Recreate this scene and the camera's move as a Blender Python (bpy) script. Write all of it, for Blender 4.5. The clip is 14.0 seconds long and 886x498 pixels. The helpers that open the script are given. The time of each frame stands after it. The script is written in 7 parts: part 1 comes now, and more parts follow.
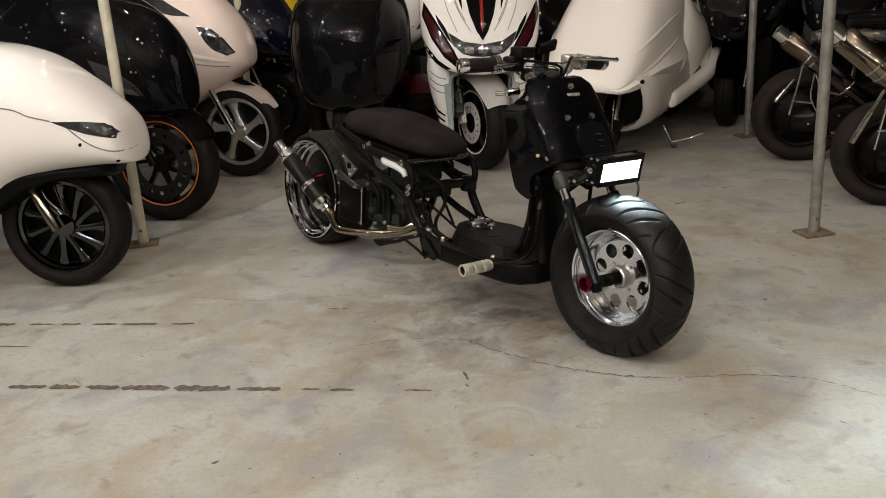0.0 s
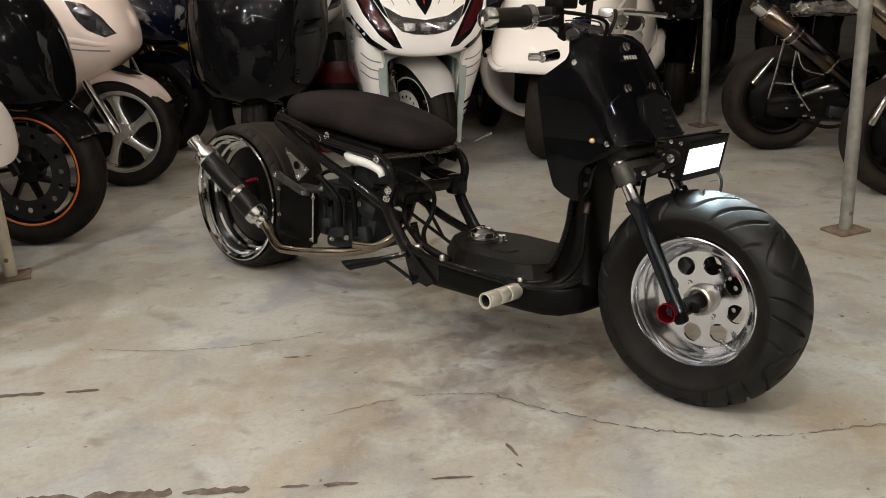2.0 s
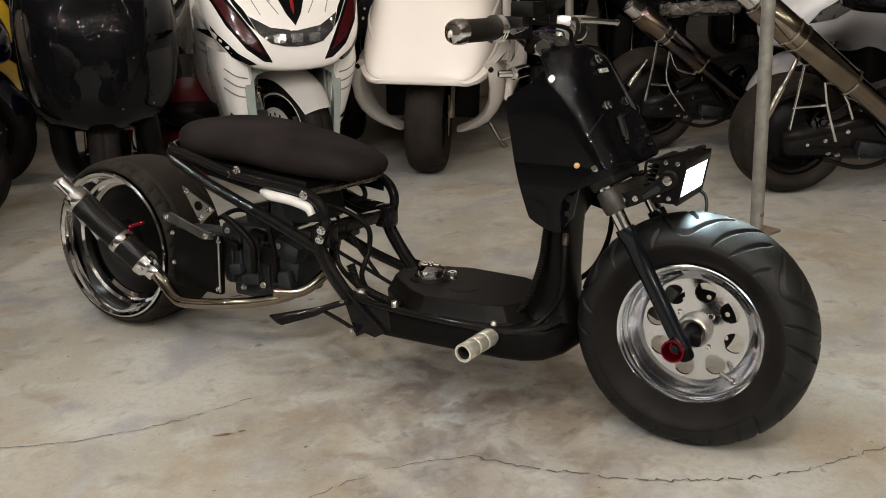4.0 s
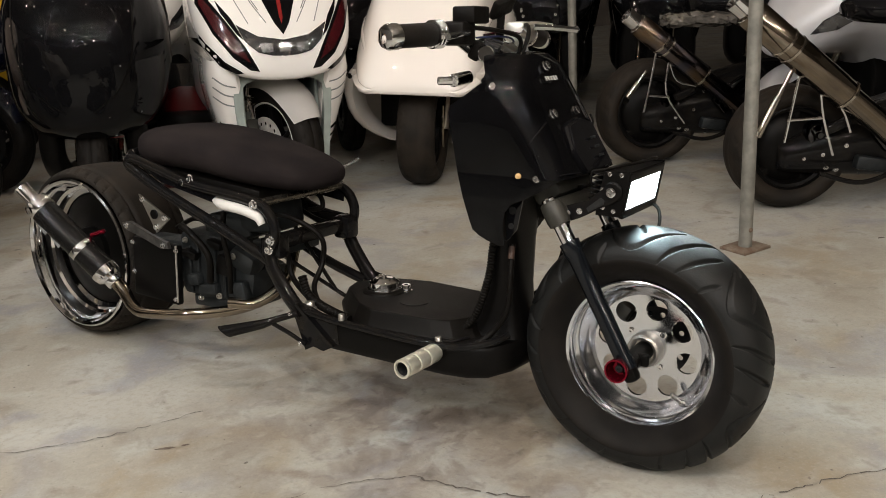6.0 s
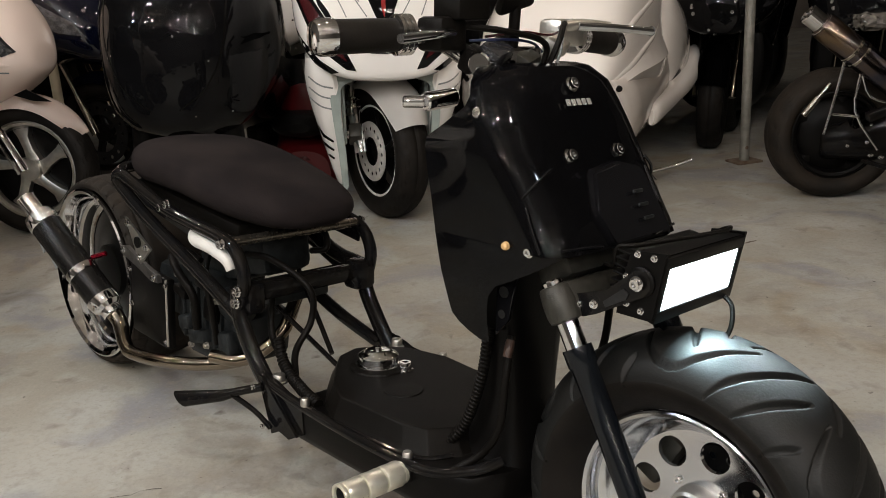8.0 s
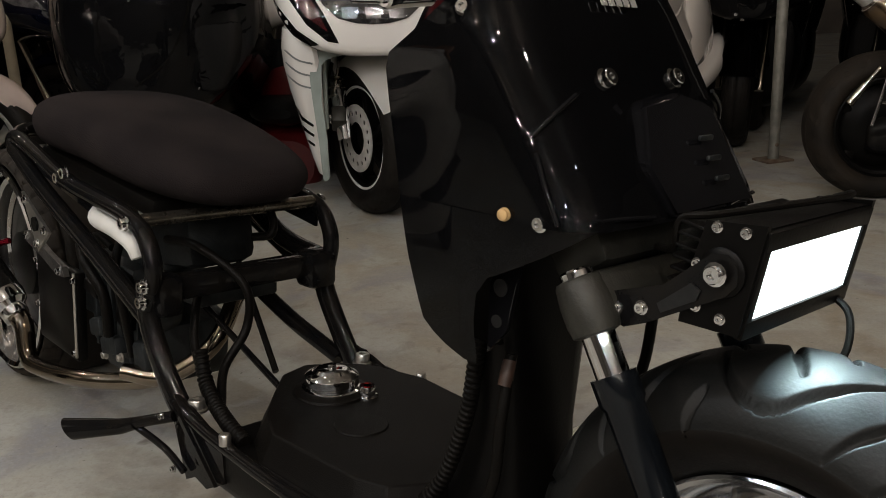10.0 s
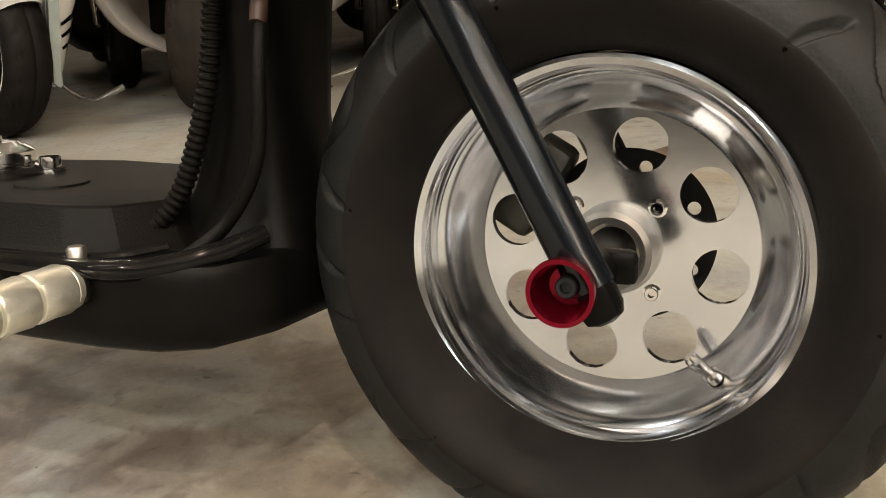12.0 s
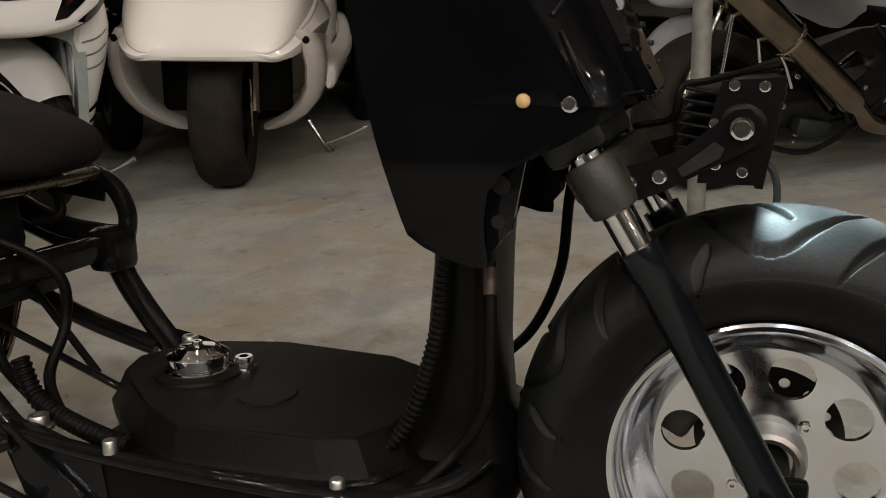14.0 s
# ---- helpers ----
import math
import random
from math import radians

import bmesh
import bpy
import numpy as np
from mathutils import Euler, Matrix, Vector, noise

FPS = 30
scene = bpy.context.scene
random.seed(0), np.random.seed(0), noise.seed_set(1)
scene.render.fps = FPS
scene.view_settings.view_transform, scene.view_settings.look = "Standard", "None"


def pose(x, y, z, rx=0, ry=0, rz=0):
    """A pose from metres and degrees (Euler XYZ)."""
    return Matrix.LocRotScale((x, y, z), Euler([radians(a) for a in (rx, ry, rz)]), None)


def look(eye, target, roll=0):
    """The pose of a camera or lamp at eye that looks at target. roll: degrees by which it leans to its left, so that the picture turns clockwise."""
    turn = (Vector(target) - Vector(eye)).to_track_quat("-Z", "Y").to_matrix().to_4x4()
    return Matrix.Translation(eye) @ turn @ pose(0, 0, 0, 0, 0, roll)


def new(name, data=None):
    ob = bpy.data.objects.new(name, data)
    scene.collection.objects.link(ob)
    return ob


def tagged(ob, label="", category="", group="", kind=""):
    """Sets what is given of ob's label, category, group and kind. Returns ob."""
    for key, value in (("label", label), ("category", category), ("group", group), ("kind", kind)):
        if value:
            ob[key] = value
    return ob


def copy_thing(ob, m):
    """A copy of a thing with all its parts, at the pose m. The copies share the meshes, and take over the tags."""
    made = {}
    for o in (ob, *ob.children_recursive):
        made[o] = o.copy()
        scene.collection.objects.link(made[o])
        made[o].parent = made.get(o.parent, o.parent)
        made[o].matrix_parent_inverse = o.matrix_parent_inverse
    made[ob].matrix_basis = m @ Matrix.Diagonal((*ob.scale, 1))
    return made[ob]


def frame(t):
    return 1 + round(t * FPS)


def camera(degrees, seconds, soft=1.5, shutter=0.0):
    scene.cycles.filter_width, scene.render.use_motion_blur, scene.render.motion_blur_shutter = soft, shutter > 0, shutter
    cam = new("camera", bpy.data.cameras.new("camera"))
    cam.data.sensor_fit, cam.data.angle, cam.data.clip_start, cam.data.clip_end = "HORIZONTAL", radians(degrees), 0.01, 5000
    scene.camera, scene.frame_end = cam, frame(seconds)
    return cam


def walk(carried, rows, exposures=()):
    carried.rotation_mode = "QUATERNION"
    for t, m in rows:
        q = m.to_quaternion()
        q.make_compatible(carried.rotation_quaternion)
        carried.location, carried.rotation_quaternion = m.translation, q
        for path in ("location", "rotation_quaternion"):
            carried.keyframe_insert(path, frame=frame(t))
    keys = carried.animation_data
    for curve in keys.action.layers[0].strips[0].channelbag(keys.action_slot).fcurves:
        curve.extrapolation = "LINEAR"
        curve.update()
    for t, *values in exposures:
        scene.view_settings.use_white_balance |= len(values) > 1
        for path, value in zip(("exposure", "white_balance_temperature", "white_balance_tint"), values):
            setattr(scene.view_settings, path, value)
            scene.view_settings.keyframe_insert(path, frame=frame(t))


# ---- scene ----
cam = camera(52.1, 14.0, soft=0.9)
PATH = [
    (0, (0.041, -0.225, 1.176), (-0.009, 1.676, 0.555), -3.5),
    (0.5, (0.01, -0.039, 1.125), (-0.025, 1.862, 0.504), -3.4),
    (1, (-0.085, 0.17, 1.079), (-0.04, 2.07, 0.456), -3.2),
    (1.5, (-0.198, 0.345, 1.038), (-0.038, 2.238, 0.413), -3.1),
    (2, (-0.312, 0.536, 0.997), (-0.067, 2.42, 0.372), -3.1),
    (2.5, (-0.438, 0.687, 0.997), (-0.051, 2.546, 0.37), -2.9),
    (3, (-0.557, 0.809, 1.01), (0.027, 2.613, 0.377), -3.0),
    (3.2, (-0.568, 0.842, 1.013), (0.059, 2.631, 0.376), -3.2),
    (5.3, (-0.527, 0.908, 1.013), (0.119, 2.689, 0.37), -3.9),
    (5.5, (-0.52, 0.897, 0.997), (0.147, 2.678, 0.378), -3.7),
    (6, (-0.366, 0.885, 0.983), (0.207, 2.701, 0.373), -3.5),
    (6.5, (-0.213, 0.917, 0.968), (0.213, 2.775, 0.364), -3.5),
    (7, (-0.079, 1.047, 0.985), (0.228, 2.931, 0.386), -3.6),
    (9.5, (0.209, 1.629, 0.801), (0.246, 3.542, 0.219), -2.9),
    (10, (0.169, 1.7, 0.774), (0.301, 3.613, 0.205), -2.5),
    (10.5, (0.122, 1.753, 0.687), (0.414, 3.644, 0.106), -2.5),
    (11, (0.128, 1.789, 0.578), (0.616, 3.627, -0.043), -3.4),
    (11.5, (0.129, 1.788, 0.473), (0.827, 3.558, -0.141), -3.4),
    (12, (0.071, 1.796, 0.446), (0.944, 3.49, -0.164), -3.0),
    (12.5, (-0.031, 1.828, 0.475), (0.927, 3.473, -0.138), -2.9),
    (13, (-0.121, 1.845, 0.516), (0.857, 3.479, -0.094), -2.9),
    (13.5, (-0.16, 1.85, 0.604), (0.822, 3.483, -0.005), -3.0),
    (14, (-0.157, 1.834, 0.699), (0.828, 3.465, 0.09), -3.2),
]
walk(cam, [(t, look(eye, target, roll)) for t, eye, target, roll in PATH], exposures=[(0.0, -0.56, 6500, 10), (2.5, -0.25, 6500, 10), (3.2, -0.25, 6500, 10), (5.5, -0.2, 6500, 10), (7.0, -0.3, 6400, 10), (9.5, -0.65, 6350, 10), (10.5, -1.02, 6500, 10), (11.0, -0.92, 6500, 10), (11.5, -0.05, 7300, 10), (12.0, 0.2, 7200, 10), (12.5, 0.2, 7300, 10), (13.0, -0.2, 6700, 10), (13.6, -0.6, 6500, 10), (14.0, -0.72, 6500, 10)])

# ---- light ----
world = bpy.data.worlds.new("hall_air")
scene.world = world
world.use_nodes = True
world.node_tree.nodes["Background"].inputs[0].default_value = (1.0, 0.86, 0.66, 1)
world.node_tree.nodes["Background"].inputs[1].default_value = 0.02

CEIL = 3.4


def bulb(x, y, z, watts, colour=(1.0, 0.80, 0.55), radius=0.06):
    """A bare warm lamp hanging under the ceiling."""
    data = bpy.data.lights.new("ceiling_bulb", "POINT")
    data.energy, data.color, data.shadow_soft_size = watts, colour, radius
    ob = new("ceiling_bulb", data)
    ob.location = (x, y, z)
    return ob


WARM, COOL, AMBER_LIGHT = (1.0, 0.86, 0.74), (0.86, 0.95, 1.0), (1.0, 0.78, 0.58)
for bx, by, w, tone in ((-2.6, 1.4, 96, WARM), (-1.2, 0.5, 72, COOL), (-0.2, 0.7, 90, WARM), (1.3, 0.9, 48, WARM), (-1.9, 2.9, 56, COOL), (0.0, 2.5, 5, WARM), (0.5, 2.9, 2.5, WARM), (2.3, 2.5, 15, AMBER_LIGHT), (-0.5, 3.6, 8, AMBER_LIGHT), (1.3, 3.5, 2.5, AMBER_LIGHT),
                        (-0.9, 4.7, 20, AMBER_LIGHT), (1.2, 4.6, 8, AMBER_LIGHT), (-2.9, 5.0, 46, WARM), (3.2, 4.6, 8, AMBER_LIGHT), (0.2, 6.6, 10, COOL), (-1.6, 6.6, 24, WARM), (2.2, 6.6, 8, WARM),
                        (-0.3, -1.4, 44, COOL), (0.9, -1.6, 40, WARM), (-2.2, -1.0, 64, WARM), (2.5, -1.2, 40, WARM), (-1.3, -3.4, 60, COOL), (1.1, -3.8, 60, WARM), (-3.8, -1.2, 80, WARM), (-4.2, 1.6, 80, COOL),
                        (-0.2, -0.6, 16, WARM), (0.5, -2.4, 24, COOL), (-1.2, -2.2, 24, WARM), (1.9, -2.6, 24, WARM), (-2.6, -2.8, 30, WARM), (0.0, -4.6, 34, WARM), (-2.2, -4.8, 34, COOL), (2.4, -4.4, 34, WARM), (3.4, -0.2, 16, WARM), (2.2, 0.6, 16, COOL), (-3.4, 0.2, 20, WARM), (-3.3, 2.6, 16, WARM),
                        (0.6, 5.5, 3, WARM), (1.8, 5.4, 3, COOL), (-0.2, 5.6, 3, WARM), (-2.0, 5.8, 8, COOL), (1.0, 6.0, 3, WARM), (2.8, 5.6, 3, WARM)):
    bulb(bx, by, CEIL - 0.45, w * 1.36, tone, 0.026)

# ---- materials ----


def mat(name, base, rough=0.5, metal=0.0, vary=0.15, scale=12.0, bump=0.0, bump_scale=120.0, coat=0.0, second=None, rough_vary=0.12, ior=1.5):
    """A surface with cloudy and fine variation in colour and gloss."""
    m = bpy.data.materials.new(name)
    m.use_nodes = True
    nt = m.node_tree
    b = nt.nodes["Principled BSDF"]
    b.inputs["Metallic"].default_value = metal
    b.inputs["IOR"].default_value = ior
    b.inputs["Coat Weight"].default_value = coat
    b.inputs["Coat Roughness"].default_value = 0.015
    tc = nt.nodes.new("ShaderNodeTexCoord")
    n1 = nt.nodes.new("ShaderNodeTexNoise")
    n1.inputs["Scale"].default_value, n1.inputs["Detail"].default_value = scale, 5
    n2 = nt.nodes.new("ShaderNodeTexNoise")
    n2.inputs["Scale"].default_value, n2.inputs["Detail"].default_value = bump_scale, 3
    for n in (n1, n2):
        nt.links.new(tc.outputs["Object"], n.inputs["Vector"])
    mix = nt.nodes.new("ShaderNodeMix")
    mix.data_type = "RGBA"
    other = second if second else tuple(c * (1 - vary) for c in base)
    mix.inputs[6].default_value = (*base, 1)
    mix.inputs[7].default_value = (*other, 1)
    ramp = nt.nodes.new("ShaderNodeMapRange")
    ramp.inputs[1].default_value, ramp.inputs[2].default_value = 0.38, 0.66
    nt.links.new(n1.outputs["Fac"], ramp.inputs[0])
    nt.links.new(ramp.outputs[0], mix.inputs[0])
    nt.links.new(mix.outputs[2], b.inputs["Base Color"])
    rr = nt.nodes.new("ShaderNodeMapRange")
    rr.inputs[3].default_value, rr.inputs[4].default_value = max(0.01, rough * (1 - rough_vary)), min(1, rough * (1 + rough_vary * 2))
    nt.links.new(n2.outputs["Fac"], rr.inputs[0])
    nt.links.new(rr.outputs[0], b.inputs["Roughness"])
    if bump:
        bp = nt.nodes.new("ShaderNodeBump")
        bp.inputs["Strength"].default_value, bp.inputs["Distance"].default_value = bump, 0.002 if bump_scale > 40 else 0.02
        nt.links.new(n2.outputs["Fac"], bp.inputs["Height"])
        nt.links.new(bp.outputs["Normal"], b.inputs["Normal"])
    return m


def glow(name, colour, strength):
    m = bpy.data.materials.new(name)
    m.use_nodes = True
    b = m.node_tree.nodes["Principled BSDF"]
    b.inputs["Base Color"].default_value = (*colour, 1)
    b.inputs["Emission Color"].default_value = (*colour, 1)
    b.inputs["Emission Strength"].default_value = strength
    return m


def clear(name, colour=(1, 1, 1), rough=0.02):
    m = bpy.data.materials.new(name)
    m.use_nodes = True
    b = m.node_tree.nodes["Principled BSDF"]
    b.inputs["Base Color"].default_value = (*colour, 1)
    b.inputs["Roughness"].default_value = rough
    b.inputs["Transmission Weight"].default_value = 1.0
    return m


GLOSS_BLACK = mat("gloss_black_paint", (0.006, 0.006, 0.007), 0.025, vary=0.3, scale=6, ior=1.40)
GLOSS_BLACK_WAVY = mat("gloss_black_bodywork", (0.004, 0.004, 0.0045), 0.025, vary=0.3, scale=6, ior=1.27, bump=0.11, bump_scale=11, rough_vary=0.3)
SATIN_BLACK = mat("satin_black_paint", (0.0035, 0.0032, 0.003), 0.34, vary=0.3, scale=20, bump=0.08, bump_scale=300, ior=1.20)
FRAME_BLACK = mat("black_painted_steel", (0.005, 0.005, 0.0055), 0.06, vary=0.3, scale=30, bump=0.05, bump_scale=200, second=(0.008, 0.007, 0.006), ior=1.27)
PLASTIC_BLACK = mat("matt_black_plastic", (0.0042, 0.0036, 0.0030), 0.40, vary=0.25, scale=40, bump=0.25, bump_scale=700, ior=1.19)
RUBBER = mat("tyre_rubber", (0.0068, 0.0060, 0.0054), 0.55, vary=0.3, scale=14, bump=0.12, bump_scale=260, second=(0.0120, 0.0102, 0.0086), ior=1.20)
TREAD = mat("worn_tread_rubber", (0.0046, 0.0050, 0.0048), 0.50, vary=0.3, scale=18, bump=0.15, bump_scale=300, second=(0.0085, 0.0085, 0.0080), ior=1.33)
RUBBER_BROWN = mat("dusty_tyre_rubber", (0.020, 0.0155, 0.0115), 0.65, vary=0.35, scale=10, bump=0.25, bump_scale=200, second=(0.010, 0.0085, 0.007), ior=1.25)
CHROME = mat("chrome", (0.80, 0.80, 0.81), 0.05, 1.0, vary=0.1, scale=20)
POLISHED = mat("polished_aluminium", (0.70, 0.72, 0.76), 0.12, 1.0, vary=0.06, scale=18, rough_vary=0.3)
SATIN_METAL = mat("satin_aluminium", (0.62, 0.60, 0.56), 0.34, 1.0, vary=0.2, scale=40, bump=0.1, bump_scale=240)
PEG_METAL = mat("pale_gold_aluminium", (0.93, 0.91, 0.79), 0.28, 0.85, vary=0.12, scale=60, bump=0.12, bump_scale=420)
WRAP = mat("crumpled_clear_wrap", (0.13, 0.12, 0.108), 0.14, 0.3, vary=0.5, scale=40, bump=0.6, bump_scale=60)
ALLOY_WORN = mat("worn_grey_alloy", (0.12, 0.115, 0.11), 0.4, 0.8, vary=0.4, scale=60, bump=0.3, bump_scale=200)
BRASSY_TAPE = mat("brown_cable_tape", (0.045, 0.022, 0.014), 0.5, vary=0.3, scale=80)
BLUE_WIRE = mat("blue_wire_sleeve", (0.010, 0.018, 0.07), 0.4, vary=0.2, scale=60)
# near-black colour that paints the shade inside slots, holes and the peg bore
HOLE_SHADE = mat("painted_hole_shade", (0.003, 0.003, 0.003), 0.8)
CLAMP_METAL = mat("dark_grey_cast_metal", (0.034, 0.033, 0.027), 0.45, 0.3, vary=0.3, scale=60, bump=0.2, bump_scale=300)
ENGINE_METAL = mat("dull_engine_alloy", (0.026, 0.030, 0.032), 0.5, 0.6, vary=0.5, scale=30, bump=0.3, bump_scale=180)
RED_METAL = mat("red_anodised_aluminium", (0.22, 0.005, 0.020), 0.16, 0.85, vary=0.2, scale=40)
SEAT_CLOTH = mat("dark_grey_suede_cloth", (0.0105, 0.0086, 0.0092), 0.95, vary=0.3, scale=7, bump=0.7, bump_scale=520, second=(0.021, 0.0168, 0.0165), ior=1.15)
CARBON = mat("black_carbon_can", (0.008, 0.0078, 0.0075), 0.22, vary=0.3, scale=200, bump=0.2, bump_scale=500, ior=1.25)
WHITE_PLASTIC = mat("white_rubber_pipe", (0.62, 0.61, 0.58), 0.5, vary=0.15, scale=20)
WHITE_PAINT = mat("pearl_white_paint", (0.83, 0.785, 0.74), 0.04, vary=0.04, scale=3, coat=0.5)
WHITE_PAINT_2 = mat("white_paint", (0.80, 0.775, 0.745), 0.04, vary=0.05, scale=4, coat=0.5)
PEACH_PAINT = mat("pearl_pinkish_white_paint", (0.80, 0.67, 0.60), 0.05, vary=0.05, scale=3, coat=0.5)
SILVER_PAINT = mat("silver_paint", (0.50, 0.50, 0.52), 0.38, 0.15, vary=0.08, scale=5, coat=0.5)
RED_PAINT = mat("red_paint", (0.22, 0.008, 0.008), 0.2, vary=0.2, scale=5, coat=0.3)
DARK_RED_PAINT = mat("dark_red_paint", (0.08, 0.0025, 0.0035), 0.35, vary=0.2, scale=5)
DARK_RED = mat("dark_red_graphic", (0.045, 0.004, 0.006), 0.12, vary=0.2, scale=20, coat=0.5)
BLUE_PAINT = mat("dark_blue_paint", (0.003, 0.004, 0.012), 0.03, vary=0.2, scale=5, coat=0.5)
YELLOW_PAINT = mat("yellow_paint", (0.62, 0.40, 0.02), 0.15, vary=0.1, scale=5, coat=0.4)
ORANGE_PAINT = mat("orange_rim_tape", (0.42, 0.11, 0.025), 0.35, vary=0.15, scale=30)
GREY_PLASTIC = mat("grey_plastic", (0.20, 0.21, 0.21), 0.4, vary=0.25, scale=20, bump=0.1)
TITANIUM = mat("blued_titanium", (0.20, 0.145, 0.095), 0.18, 1.0, vary=0.2, scale=9, second=(0.10, 0.10, 0.13))
STEEL_DULL = mat("stainless_steel", (0.50, 0.46, 0.40), 0.14, 1.0, vary=0.25, scale=14)
BRASSY = mat("heat_tinted_steel_pipe", (0.29, 0.245, 0.195), 0.10, 1.0, vary=0.25, scale=12)
POLE_PAINT = mat("grey_galvanised_pipe", (0.25, 0.243, 0.215), 0.5, 0.35, vary=0.35, scale=22, bump=0.15, bump_scale=150)
POLE_CREAM = mat("cream_painted_pipe", (0.52, 0.48, 0.37), 0.45, vary=0.2, scale=18, bump=0.1, bump_scale=150)
RUST_PLATE = mat("rusty_steel_plate", (0.15, 0.10, 0.07), 0.65, 0.3, vary=0.4, scale=40, bump=0.3, second=(0.22, 0.18, 0.14))
SMOKED = mat("smoked_headlight_glass", (0.03, 0.03, 0.032), 0.04, vary=0.4, scale=30, coat=1.0)
LENS = mat("silver_headlight_lens", (0.35, 0.36, 0.38), 0.08, 0.8, vary=0.6, scale=45, coat=1.0)
AMBER = mat("amber_lens", (0.62, 0.40, 0.18), 0.12, vary=0.2, scale=60, coat=0.5)
LEATHER_TAN = mat("tan_leather_seat", (0.22, 0.10, 0.04), 0.55, vary=0.2, scale=20, bump=0.2)
LED_GLASS = glow("led_panel", (0.86, 0.97, 1.0), 10.0)
BADGE = mat("silver_badge", (0.75, 0.74, 0.70), 0.25, 0.6, vary=0.1)
DARK_CHROME = mat("dark_chrome", (0.085, 0.085, 0.09), 0.07, 1.0, vary=0.4, scale=20)
BRIGHT_DISC = mat("bright_disc_steel", (0.62, 0.60, 0.57), 0.4, 0.35, vary=0.15, scale=30)
ARCH_GREY = mat("grey_green_plastic", (0.26, 0.30, 0.28), 0.35, vary=0.25, scale=14, coat=0.2)
DISC_DARK = mat("dark_brake_disc", (0.025, 0.025, 0.026), 0.30, 0.8, vary=0.2, scale=20)
DIRT_LINE = mat("worn_brown_line_paint", (0.070, 0.052, 0.040), 0.8, vary=0.5, scale=40, bump=0.2, second=(0.15, 0.12, 0.095))
CRACK = mat("dark_crack", (0.115, 0.102, 0.088), 0.9, vary=0.3, scale=60)
WALL_PALE = mat("grimy_shed_wall", (0.10, 0.092, 0.080), 0.8, vary=0.3, scale=2.0, bump=0.2)
WALL_DARK = mat("dark_shed_wall", (0.10, 0.085, 0.07), 0.8, vary=0.4, scale=2.5, bump=0.2, second=(0.06, 0.05, 0.042))
CEILING_MAT = mat("dusty_shed_ceiling", (0.13, 0.12, 0.105), 0.8, vary=0.3, scale=2)


